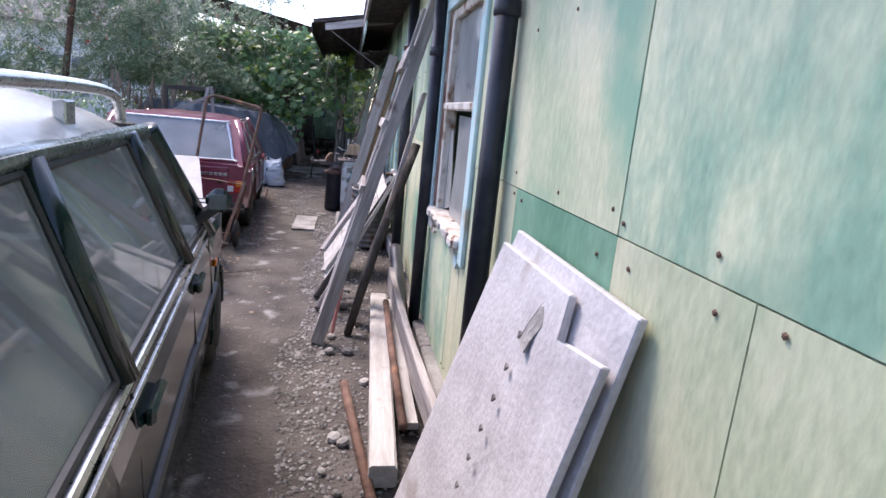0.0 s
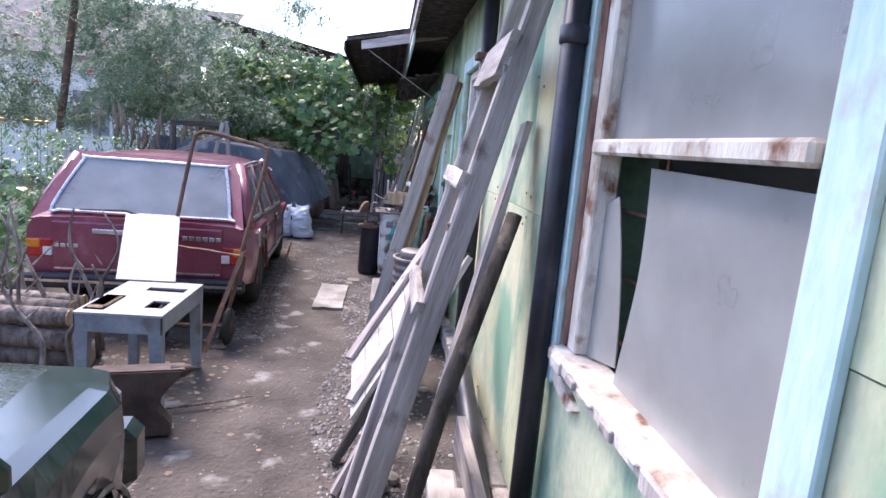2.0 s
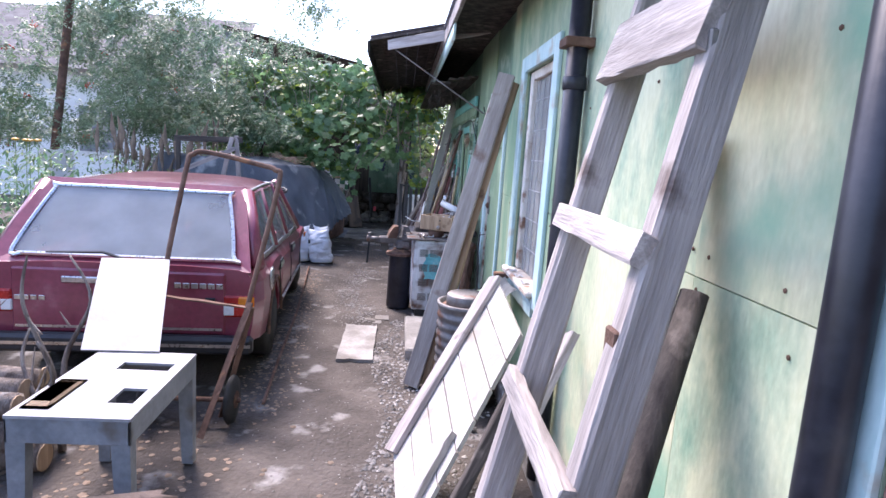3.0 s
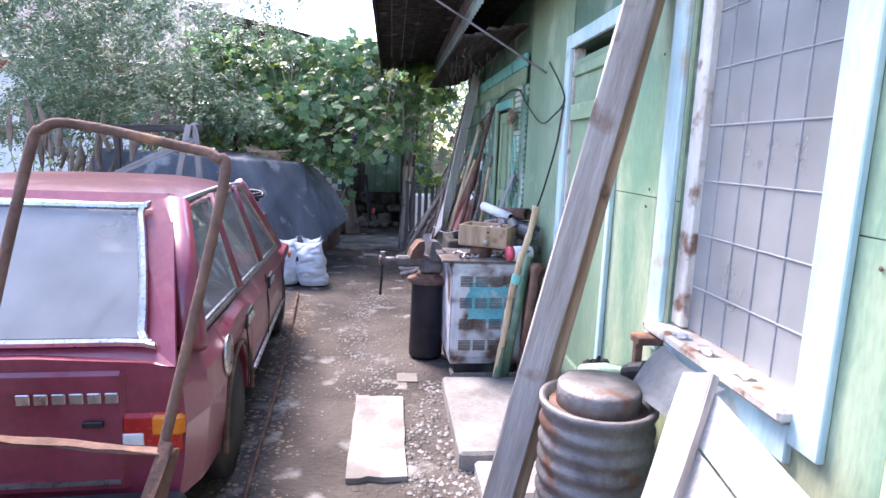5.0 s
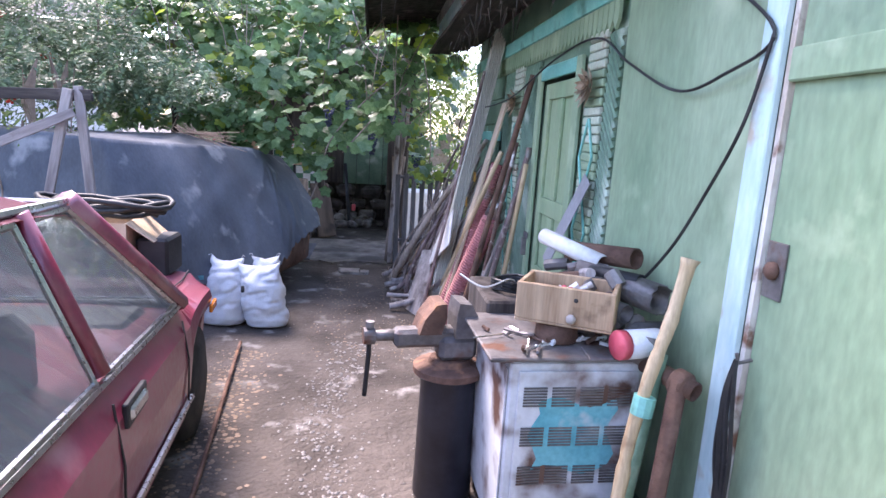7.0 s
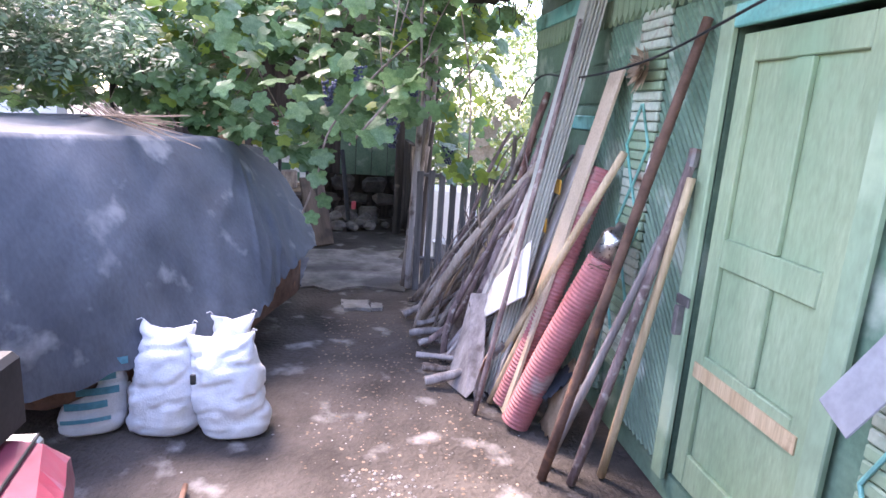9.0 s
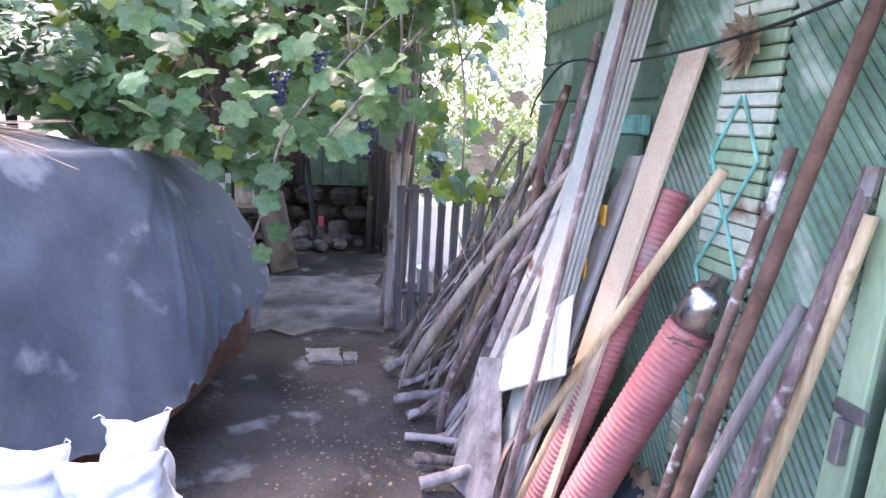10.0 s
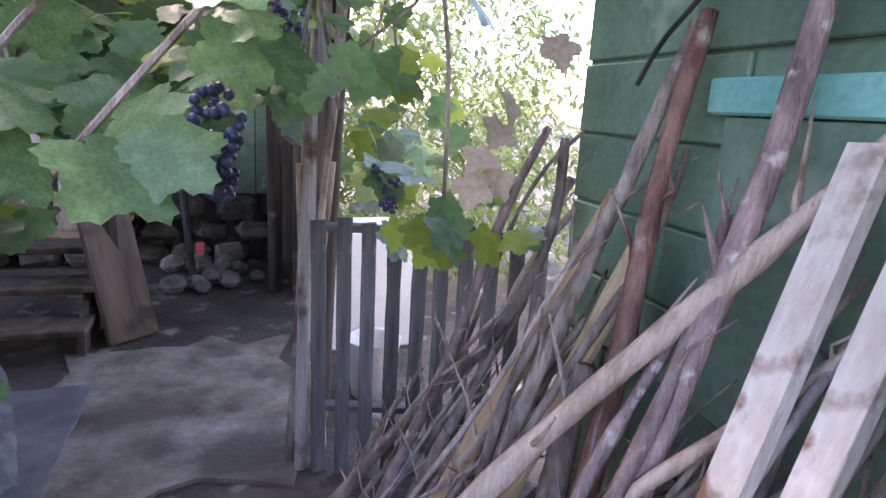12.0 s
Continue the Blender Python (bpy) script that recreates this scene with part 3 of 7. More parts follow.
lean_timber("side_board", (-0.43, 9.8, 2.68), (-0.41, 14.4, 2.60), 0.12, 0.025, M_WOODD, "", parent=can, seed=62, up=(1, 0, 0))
part("brace", tube([(-0.18, 9.62, 2.66), (0.76, 9.3, 2.05)], 0.008, 6), M_IRON, can, "thin iron brace")

# ---- windows and doors in the wall ----
def window(name, y0, y1, z0, z1, label):
    return tagged(new(name), label, "window", kind="structure")


w1 = window("window_1", 3.06, 4.14, 0.94, 2.22, "old window with peeling frame, light blue trim and broken cloudy pane")
for k, (lo, hi) in enumerate([((WX - 0.022, 2.955, 0.86), (WX - 0.001, 3.055, 2.32)), ((WX - 0.022, 4.14, 0.84), (WX - 0.001, 4.255, 2.32)), ((WX - 0.022, 3.056, 2.22), (WX - 0.001, 4.139, 2.32))]):
    part("trim_board", boxes((lo, hi), bevel=0.004), M_TRIM, w1)
part("trim_scrap", prism([(3.06, 0.86), (3.10, 0.82), (3.42, 0.91), (3.40, 0.945)], -0.02, "x", at=WX - 0.002), M_TRIM, w1)
part("trim_scrap", prism([(3.88, 0.86), (3.94, 0.83), (4.13, 0.86), (4.13, 0.935)], -0.02, "x", at=WX - 0.002), M_PEEL, w1)
fr = part("window_frame", boxes(((WX + 0.01, 3.06, 0.985), (WX + 0.08, 3.10, 2.22)), ((WX + 0.006, 4.02, 0.985), (WX + 0.08, 4.095, 2.22)), ((WX + 0.01, 3.10, 2.16), (WX + 0.08, 4.02, 2.22)), bevel=0.006), M_PEEL, w1)
part("inner_post", boxes(((WX - 0.004, 4.097, 0.985), (WX + 0.07, 4.139, 2.22)), bevel=0.008), M_BARKR, w1, "bare brown strip of the frame")
part("crossbar", box(bmesh.new(), (WX - 0.008, 3.10, 1.615), (WX + 0.07, 4.06, 1.66), 0.008), M_PEEL, w1, "rotten crossbar with curling paint")
rsil = random.Random(15)
sill = part("window_sill", box(bmesh.new(), (WX - 0.045, 3.056, 0.925), (WX + 0.10, 4.139, 0.985), 0.014), M_PEEL, w1, "rotten window sill with flaking white paint")
for k in range(7):
    y = 3.1 + k * 0.145
    part("sill_splinter", box(bmesh.new(), (WX - 0.052 - 0.006 * rsil.random(), y, 0.93 + 0.03 * rsil.random()), (WX - 0.040, y + rsil.uniform(0.05, 0.13), 0.965 + 0.018 * rsil.random()), 0.004), M_WOOD if k % 2 else M_PEEL, sill)
part("pane", boxes(((WX + 0.045, 3.10, 1.66), (WX + 0.049, 4.02, 2.16))), G_FILM, w1).visible_shadow = False
# lower pane, broken: a big piece and a small one, a curved gap between them
big = [(3.10, 0.985)] + [(3.79 - 0.10 * math.sin((z - 0.98) * 2.2) + 0.20 * max(0, z - 1.30) ** 1.2, z) for z in [0.99 + 0.05 * i for i in range(13)]] + [(3.10, 1.575)]
part("pane", prism(big, 0.004, "x", at=WX + 0.045), G_FILM, w1, "large piece of broken glass").visible_shadow = False
small = [(4.02, 0.985), (4.02, 1.47), (3.93, 1.50)] + [(3.80 + 0.13 * max(0, (z - 1.0) / 0.5) ** 1.8, z) for z in [1.45 - 0.06 * i for i in range(8)]]
part("pane", prism(small, 0.004, "x", at=WX + 0.048), G_FILM, w1, "curved shard of broken glass").visible_shadow = False
for i in range(5):
    part("window_bar", tube([(WX + 0.13, 3.06, 1.05 + i * 0.2), (WX + 0.13, 4.14, 1.05 + i * 0.2)], 0.006, 6), M_RUST, w1)
part("window_bar", tube([(WX + 0.14, 3.84, 0.95), (WX + 0.14, 3.84, 2.2)], 0.007, 6), M_RUST, w1)

w2 = window("window_2", 6.6, 7.33, 0.88, 2.2, "cloudy window with a white inner grille and light blue trim")
for lo, hi in [((WX - 0.024, 6.46, 0.80), (WX - 0.001, 6.57, 2.30)), ((WX - 0.024, 7.34, 0.78), (WX - 0.001, 7.45, 2.30)), ((WX - 0.024, 6.572, 2.20), (WX - 0.001, 7.338, 2.30)), ((WX - 0.024, 6.572, 0.74), (WX - 0.001, 7.338, 0.85))]:
    part("trim_board", boxes((lo, hi), bevel=0.004), M_TRIM, w2)
part("window_frame", boxes(((WX + 0.02, 6.58, 0.90), (WX + 0.09, 6.61, 2.2)), ((WX + 0.02, 7.25, 0.90), (WX + 0.09, 7.33, 2.2)), ((WX + 0.02, 6.612, 2.14), (WX + 0.09, 7.248, 2.2)), bevel=0.006), M_PEEL, w2)
part("window_sill", box(bmesh.new(), (WX - 0.06, 6.56, 0.855), (WX + 0.10, 7.40, 0.895), 0.01), M_PEEL, w2, "dirty window sill")
part("pane", boxes(((WX + 0.05, 6.612, 0.90), (WX + 0.054, 7.25, 2.14))), G_FILM, w2).visible_shadow = False
for i in range(6):
    part("grille_bar", tube([(WX + 0.049, 6.612, 1.06 + i * 0.19), (WX + 0.049, 7.25, 1.06 + i * 0.19)], 0.0035, 6), M_GREYP, w2)
for i in range(4):
    part("grille_bar", tube([(WX + 0.049, 6.77 + i * 0.13, 0.9), (WX + 0.049, 6.77 + i * 0.13, 2.14)], 0.0035, 6), M_GREYP, w2)
# the sill's bracket and the dish-like shelf below it
sb = part("sill_bracket", boxes(((WX - 0.12, 7.30, 0.42), (WX - 0.09, 7.33, 0.84)), ((WX - 0.12, 7.28, 0.82), (WX - 0.02, 7.36, 0.85)), bevel=0.004), M_RUST, w2)

d1 = tagged(new("door_1"), "closed green board door with a light blue frame", "door", kind="structure")
part("door_leaf", boxes(((WX + 0.012, 8.03, 0.20), (WX + 0.05, 8.73, 2.06)), bevel=0.004), M_GREEN, d1)
for z in (0.26, 1.71):
    part("batten", boxes(((WX - 0.012, 8.03, z), (WX + 0.012, 8.73, z + 0.09)), bevel=0.005), M_GREEN, d1)
part("batten", boxes(((WX - 0.008, 8.04, 1.96), (WX + 0.012, 8.72, 2.02)), bevel=0.005), M_GREEN, d1)
for lo, hi in [((WX - 0.026, 8.755, 0.10), (WX - 0.002, 8.845, 2.2)), ((WX - 0.026, 7.94, 0.10), (WX - 0.002, 7.98, 2.2)), ((WX - 0.026, 7.982, 2.12), (WX - 0.002, 8.753, 2.2))]:
    part("door_frame", boxes((lo, hi), bevel=0.004), M_TRIM, d1)
part("jamb", boxes(((WX - 0.004, 8.732, 0.16), (WX + 0.06, 8.752, 2.12))), M_PEEL, d1)
part("lock_plate", boxes(((WX + 0.004, 8.64, 1.12), (WX + 0.0118, 8.72, 1.28)), bevel=0.002), M_IRON, d1)
part("lock_knob", lathe([(0.026, 0), (0.026, 0.01), (0.016, 0.02), (0.01, 0.024)], 12, m=pose(WX + 0.003, 8.68, 1.2, 0, -90, 0)), M_RUST, d1, smooth=True)
part("threshold", box(bmesh.new(), (WX - 0.05, 7.98, 0.10), (WX + 0.08, 8.78, 0.17), 0.01), M_WOOD, d1)
rhank = random.Random(52)
hk = part("hook", tube([(WX - 0.002, 8.70, 0.93), (WX - 0.045, 8.70, 0.92), (WX - 0.05, 8.70, 0.95)], 0.006, 6), M_IRON, d1)
for k in range(9):
    y = 8.70 + rhank.uniform(-0.025, 0.025)
    part("cord", tube(smooth_line([(WX - 0.05, 8.70, 0.93), (WX - 0.055, y, 0.80), (WX - 0.045, y + rhank.uniform(-0.02, 0.02), 0.62), (WX - 0.04, 8.69 + rhank.uniform(-0.03, 0.03), rhank.uniform(0.36, 0.50))], 4), 0.007, 5), M_BLACKC, hk, "hank of black cord")

d2 = tagged(new("door_2"), "yellow-green panelled door with a teal frame and damaged foot", "door", kind="structure")
part("door_leaf", boxes(((WX + 0.03, 10.46, 0.14), (WX + 0.05, 11.10, 1.88))), M_YGREEN, d2)
for lo, hi in [((10.46, 0.14), (10.54, 1.88)), ((11.02, 0.14), (11.10, 1.88)), ((10.54, 1.78), (11.02, 1.88)), ((10.54, 1.05), (11.02, 1.16)), ((10.54, 0.14), (11.02, 0.28)), ((10.74, 1.16), (10.82, 1.78)), ((10.74, 0.70), (10.82, 1.05)), ((10.54, 0.60), (11.02, 0.70))]:
    part("rail", boxes(((WX + 0.008, lo[0] + 0.001, lo[1] + 0.001), (WX + 0.03, hi[0] - 0.001, hi[1] - 0.001)), bevel=0.004), M_YGREEN, d2)
part("rim_board", boxes(((WX + 0.002, 10.50, 0.60), (WX + 0.008, 11.06, 0.66))), M_WOODY, d2, "bare new wood strip")
for lo, hi in [((10.36, 0.10), (10.44, 1.98)), ((11.12, 0.10), (11.20, 1.98)), ((10.44, 1.90), (11.12, 1.98))]:
    part("door_frame", boxes(((WX - 0.028, lo[0], lo[1]), (WX - 0.002, hi[0], hi[1])), bevel=0.005), M_TEAL if lo[1] > 1 else M_GREEN, d2)
part("latch", boxes(((WX - 0.04, 11.10, 0.86), (WX - 0.029, 11.19, 0.90)), ((WX - 0.06, 11.13, 0.74), (WX - 0.029, 11.16, 0.86)), bevel=0.003), M_IRON, d2)


def pilaster(yc, w, label):
    """Carved board with lozenges laid in cord, and a rosette on top."""
    p = tagged(new("carved_pilaster"), label, "pilaster", kind="structure")
    n = 40
    for i in range(n):
        z = 0.35 + i * 0.045
        part("reed", boxes(((WX - 0.030, yc - w / 2, z), (WX - 0.006, yc + w / 2, z + 0.040)), bevel=0.006), M_PILA if (i % 8) in (2, 3, 4, 5) else M_GREEN, p)
    for s in (-1, 1):
        pts = [(WX - 0.036, yc + s * (w / 2 - 0.02) * (1 if i % 2 else 0.04), 0.5 + i * 0.19) for i in range(7)]
        part("cord", tube(pts, 0.007, 6), M_TEAL, p)
    bm = bmesh.new()
    rr = random.Random(int(yc * 10))
    for ring, n_p, ln in ((0, 11, 0.115), (1, 9, 0.085), (2, 7, 0.055)):
        for k in range(n_p):
            a = 2 * math.pi * (k + 0.4 * ring) / n_p + rr.uniform(-0.15, 0.15)
            d, sd = Vector((-0.25 - 0.25 * ring, math.cos(a), math.sin(a))).normalized(), Vector((0, -math.sin(a), math.cos(a)))
            c = Vector((WX - 0.045 - 0.010 * ring, yc, 1.80))
            w = 0.020 * rr.uniform(0.7, 1.2)
            ring_loft(bm, [[c + d * 0.012 - sd * 0.004, c + d * 0.012 + sd * 0.004], [c + d * ln * 0.55 - sd * w, c + d * ln * 0.55 + sd * w], [c + d * ln * rr.uniform(0.85, 1.1) - sd * 0.003 + Vector((-0.012, 0, -0.01)), c + d * ln + sd * 0.003 + Vector((-0.012, 0, -0.01))]], closed=False, cap=False)
    bmesh.ops.solidify(bm, geom=bm.faces[:], thickness=0.004)
    part("rosette", bm, M_DRY, p, "withered flower rosette of wood and leaf")
    return p


pilaster(10.14, 0.22, "carved pilaster with lozenges and a withered rosette beside the door")
pilaster(11.72, 0.26, "carved pilaster with peeling lozenge pattern and a withered rosette")
# diagonal reeded boards on both sides of the second pilaster
for a, b in [(9.87, 10.02), (11.21, 11.585), (11.86, 12.24)]:
    dg = tagged(new("reeded_panel"), "teal-green panel of diagonal reeded boards", "wall panel", kind="structure")
    part("backing", boxes(((WX - 0.004, a, 0.12), (WX + 0.008, b, 2.04))), M_DKGREEN, dg)
    for k in range(60):
        z = -0.3 + k * 0.045
        lo, hi = max(0.14, z), z + (b - a) * 1.1
        if hi < 0.16 or z > 2.0:
            continue
        pts = [(a, z), (b, min(2.03, hi))]
        if z < 0.14:
            pts[0] = (a + (0.14 - z) / 1.1, 0.14)
        if hi > 2.03:
            pts[1] = (a + (2.03 - z) / 1.1, 2.03)
        part("reed", tube([(WX - 0.006, pts[0][0], pts[0][1]), (WX - 0.006, pts[1][0], pts[1][1])], 0.014, 6), M_DKGREEN, dg)
# teal rail and recessed window at the far end
w3 = tagged(new("window_3"), "small boarded window with a bright teal rail", "window", kind="structure")
part("rail", boxes(((WX - 0.05, 12.28, 1.50), (WX - 0.014, 13.05, 1.58)), bevel=0.006), M_TEAL, w3)
part("boarding", boxes(((WX - 0.04, 12.32, 0.80), (WX - 0.014, 13.0, 1.495)), bevel=0.004), M_DKGREEN, w3)

# ---- cars ----
def car_body(length, halfw, sill, axles, wheel_r, top, width, n=64, belt_in=0.04):
    """A lower body along y: top(s) and width(s) give the upper edge and the half-width factor along the length; the arches are cut out round the axles."""
    rings = []
    ys = sorted({length * i / n for i in range(n + 1)} | {a + wheel_r * math.cos(math.pi * k / 10) for a in axles for k in range(11)})
    for y in ys:
        w, zt = halfw * width(y / length), top(y / length)
        zb = sill + 0.10 * max(0, 1 - 6 * min(y, length - y) / length)
        for a in axles:
            if abs(y - a) <= wheel_r + 1e-6:
                zb = max(zb, 0.27 + math.sqrt(max(0, wheel_r ** 2 - (y - a) ** 2)))
        zb = min(zb, zt - 0.10)
        mid = zb + (zt - zb) * 0.55
        half = [(w * 0.96, zb), (w * 0.985, zb + 0.25 * (zt - zb)), (w, mid), (w * 0.99, zb + 0.82 * (zt - zb)), (w - belt_in, zt - 0.012), (w - belt_in - 0.05, zt), (w * 0.45, zt + 0.018)]
        rings.append([(x, y, z) for x, z in half] + [(-x, y, z) for x, z in half[::-1]])
    return ring_loft(bmesh.new(), rings)


def wheel(parent, x, y, r, side, z=None):
    w = part("wheel", lathe([(r * 0.62, -0.02), (r * 0.70, 0.0), (r * 0.95, 0.0), (r, 0.03), (r, 0.14), (r * 0.95, 0.17), (r * 0.6, 0.17)], 26, m=pose(x, y, z or r, 0, -90 * side, 0)), M_RUBBER, parent, "dusty black tyre", smooth=True)
    part("rim", lathe([(r * 0.61, -0.015), (r * 0.5, 0.03), (r * 0.22, 0.02), (r * 0.18, -0.01), (0.01, -0.012)], 20, m=pose(x, y, z or r, 0, -90 * side, 0)), M_GREYD, w, smooth=True)
    return w


def inset(corners, d):
    c = [Vector(p) for p in corners]
    mid = sum(c, Vector()) / len(c)
    return [p + (mid - p).normalized() * d for p in c]


def window_hole(parent, corners, glass_mat, rim=0.02, rim_mat=None, flip=False, name="side_window"):
    """A pane with a chrome or rubber strip round it."""
    pane = part(name, panel(inset(corners, 0.012), 0.005 if not flip else -0.005), glass_mat, parent)
    pane.visible_shadow = False
    pts = [Vector(p) for p in corners]
    bm = bmesh.new()
    for a, b in zip(pts, pts[1:] + pts[:1]):
        tube([a, b], 0.011, 6, bm)
    part("window_strip", bm, rim_mat or M_CHROME, pane)
    return pane


def red_wagon():
    car = thing("station_wagon", "faded maroon old station wagon with dusty, sheen-painted windows and chrome strips", "car", pose(-1.70, 7.02, 0, 0, 0, 4.0))
    L, X = 3.56, 0.835
    belt = lambda y: 0.838 - 0.027 * y
    top = lambda s: belt(s * L) - 0.015 if s < 0.72 else belt(0.72 * L) - 0.015 - (s - 0.72) * 0.16 - 2.2 * max(0, s - 0.955)
    wid = lambda s: 0.955 + 0.045 * min(1, s / 0.05) if s < 0.5 else 1.0 - 0.20 * max(0, s - 0.86) / 0.14
    part("body", car_body(L, X, 0.26, (0.80, 2.96), 0.335, top, wid, belt_in=0.055), M_RED, car, smooth=False)
    z1, zr, wb, wt = 0.815, 1.262, 0.775, 0.635
    # roof, crowned, and its pillars
    part("roof", sheet(lambda u, v: ((u - 0.5) * 2 * (wt + 0.03 - 0.02 * abs(v - 0.5)), 0.47 + v * 1.53, zr + 0.065 - 0.07 * (2 * u - 1) ** 4 - 0.05 * (2 * v - 1) ** 4), 16, 16, 0.02), M_RED, car, smooth=True)
    part("headliner", boxes(((-wt + 0.03, 0.60, zr - 0.045), (wt - 0.03, 1.9, zr - 0.035))), M_GREYD, car)
    for sx in (-1, 1):
        a = lambda y, z: (sx * (wb + (wt - wb) * (z - z1) / (zr - z1)), y, z)
        part("drip_rail", tube([a(0.62, zr + 0.006), a(1.3, zr + 0.014), a(1.96, zr)], 0.012, 6), M_CHROME, car)
        for p0, p1, w in [((0.16, z1), (0.54, zr), 0.06), ((1.06, z1), (1.10, zr), 0.03), ((1.76, z1), (1.68, zr), 0.03), ((2.62, belt(2.62)), (1.97, zr), 0.035)]:
            part("pillar", tube([a(*p0), a(*p1)], w, 8), M_RED, car, smooth=True)
        window_hole(car, [a(0.36, belt(0.36) + 0.01), a(1.01, belt(1.01) + 0.01), a(1.06, zr - 0.02), a(0.70, zr - 0.02)], G_CAR, flip=sx > 0, name="rear_side_window")
        window_hole(car, [a(1.11, belt(1.11) + 0.01), a(1.71, belt(1.71) + 0.01), a(1.64, zr - 0.02), a(1.14, zr - 0.02)], G_CAR, flip=sx > 0)
        window_hole(car, [a(1.81, belt(1.81) + 0.01), a(2.54, belt(2.54) + 0.012), a(1.95, zr - 0.02), a(1.72, zr - 0.02)], G_CAR, flip=sx > 0)
        part("belt_strip", tube([a(0.26, belt(0.26) - 0.004), a(2.60, belt(2.60) - 0.004)], 0.013, 6), M_CHROME, car)
        x = sx * (X + 0.003)
        for y in (1.03, 1.86):
            h = part("door_handle", box(bmesh.new(), (x - 0.012, y - 0.075, 0.655), (x + 0.012, y + 0.075, 0.70), 0.010), M_CHROME, car)
            part("handle_cup", box(bmesh.new(), (x - 0.016, y - 0.09, 0.64), (x + 0.003, y + 0.09, 0.715), 0.004), M_BLACKP, h)
        for y in (0.96, 1.72, 2.52):
            part("door_gap", tube([(x - 0.02 * sx, y, belt(y) - 0.05), (x + 0.001 * sx, y + 0.01, 0.55), (x - 0.006 * sx, y + 0.02, 0.34)], 0.004, 5), M_BLACKP, car)
        part("sill_strip", tube([(x * 0.992, 1.16, 0.36), (x * 0.992, 2.60, 0.36)], 0.012, 6), M_CHROME, car)
        part("wheel_arch_strip", tube([(x * 0.985, 0.80 + 0.345 * math.cos(k * math.pi / 12), 0.27 + 0.345 * math.sin(k * math.pi / 12)) for k in range(13)], 0.011, 6), M_RUST, car)
        part("side_marker", box(bmesh.new(), (x - 0.01, 3.02, 0.60), (x + 0.006, 3.14, 0.64), 0.004), M_AMBER, car)
        wheel(car, sx * (X - 0.04), 0.80, 0.28, sx)
        wheel(car, sx * (X - 0.06), 2.96, 0.275, sx)
        lamp = part("tail_lamp", box(bmesh.new(), (sx * 0.70 - 0.095, -0.016, 0.52), (sx * 0.70 + 0.085, 0.10, 0.66), 0.012), M_REDL, car)
        part("indicator", box(bmesh.new(), (sx * 0.745 - 0.05, -0.022, 0.585), (sx * 0.745 + 0.05, 0.14, 0.655), 0.010), M_AMBER, lamp)
        part("reversing_light", box(bmesh.new(), (sx * 0.645 - 0.035, -0.020, 0.53), (sx * 0.645 + 0.03, 0.02, 0.60), 0.006), M_WPAINT, lamp)
    part("fuel_flap", lathe([(0.085, 0), (0.085, 0.008), (0.06, 0.014), (0.045, 0.006), (0.01, 0.008)], 18, m=pose(X - 0.005, 0.50, 0.67, 0, 90, 0)), M_CHROME, car, smooth=True)
    # tailgate with its glass
    g = lambda x, z: (x, 0.06 + (z - 0.84) * 0.98 if z > 0.84 else 0.0, z)
    tg = part("tailgate", boxes(((-0.62, -0.014, 0.40), (0.62, 0.02, 0.80)), bevel=0.012), M_RED, car)
    for q in ([(-0.77, 0.81), (0.77, 0.81), (0.69, 0.875), (-0.69, 0.875)], [(-0.57, 1.235), (0.57, 1.235), (0.63, 1.31), (-0.63, 1.31)], [(-0.77, 0.81), (-0.64, 0.86), (-0.52, 1.25), (-0.64, 1.31)], [(0.64, 0.86), (0.77, 0.81), (0.64, 1.31), (0.52, 1.25)]):
        part("glass_surround", panel([g(*p) for p in q], -0.012), M_RED, car)
    rw = part("rear_window", panel([Vector(p) + Vector((0, -0.012, 0.008)) for p in (g(-0.645, 0.87), g(0.645, 0.87), g(0.535, 1.243), g(-0.535, 1.243))], 0.006), G_REAR, car)
    cs = [Vector(p) + Vector((0, -0.020, 0.012)) for p in (g(-0.655, 0.86), g(0.655, 0.86), g(0.545, 1.252), g(-0.545, 1.252))]
    bm = tube(smooth_line([cs[0].lerp(cs[1], 0.05), cs[0].lerp(cs[1], 0.95), cs[1].lerp(cs[2], 0.06), cs[1].lerp(cs[2], 0.94), cs[2].lerp(cs[3], 0.05), cs[2].lerp(cs[3], 0.95), cs[3].lerp(cs[0], 0.06), cs[3].lerp(cs[0], 0.94), cs[0].lerp(cs[1], 0.05)], 4), 0.014, 6)
    part("window_strip", bm, M_CHROME, rw)
    part("wiper", tube([(-0.42, -0.005, 0.895), (-0.1, 0.0, 0.905), (0.12, -0.02, 0.84)], [0.006, 0.010, 0.012], 6), M_BLACKP, car)
    part("handle_bar", box(bmesh.new(), (-0.33, -0.035, 0.715), (0.20, -0.014, 0.755), 0.006), M_CHROME, tg)
    for i in range(6):
        part("badge_shape", boxes(((0.315 + i * 0.05, -0.022, 0.70), (0.355 + i * 0.05, -0.0145, 0.735)), bevel=0.003), M_CHROME, tg)
    for i in range(4):
        part("badge_shape", boxes(((-0.60 + i * 0.045, -0.020, 0.60), (-0.565 + i * 0.045, -0.0145, 0.63)), bevel=0.003), M_CHROME, tg)
    part("lower_panel", boxes(((-0.60, -0.02, 0.43), (0.60, -0.015, 0.445))), M_CHROME, tg)
    part("plate_lamp", box(bmesh.new(), (0.50, -0.03, 0.625), (0.56, -0.0145, 0.645), 0.003), M_BLACKP, tg)
    bp = part("bumper", box(bmesh.new(), (-0.80, -0.11, 0.30), (0.80, -0.02, 0.41), 0.02), M_BLACKP, car)
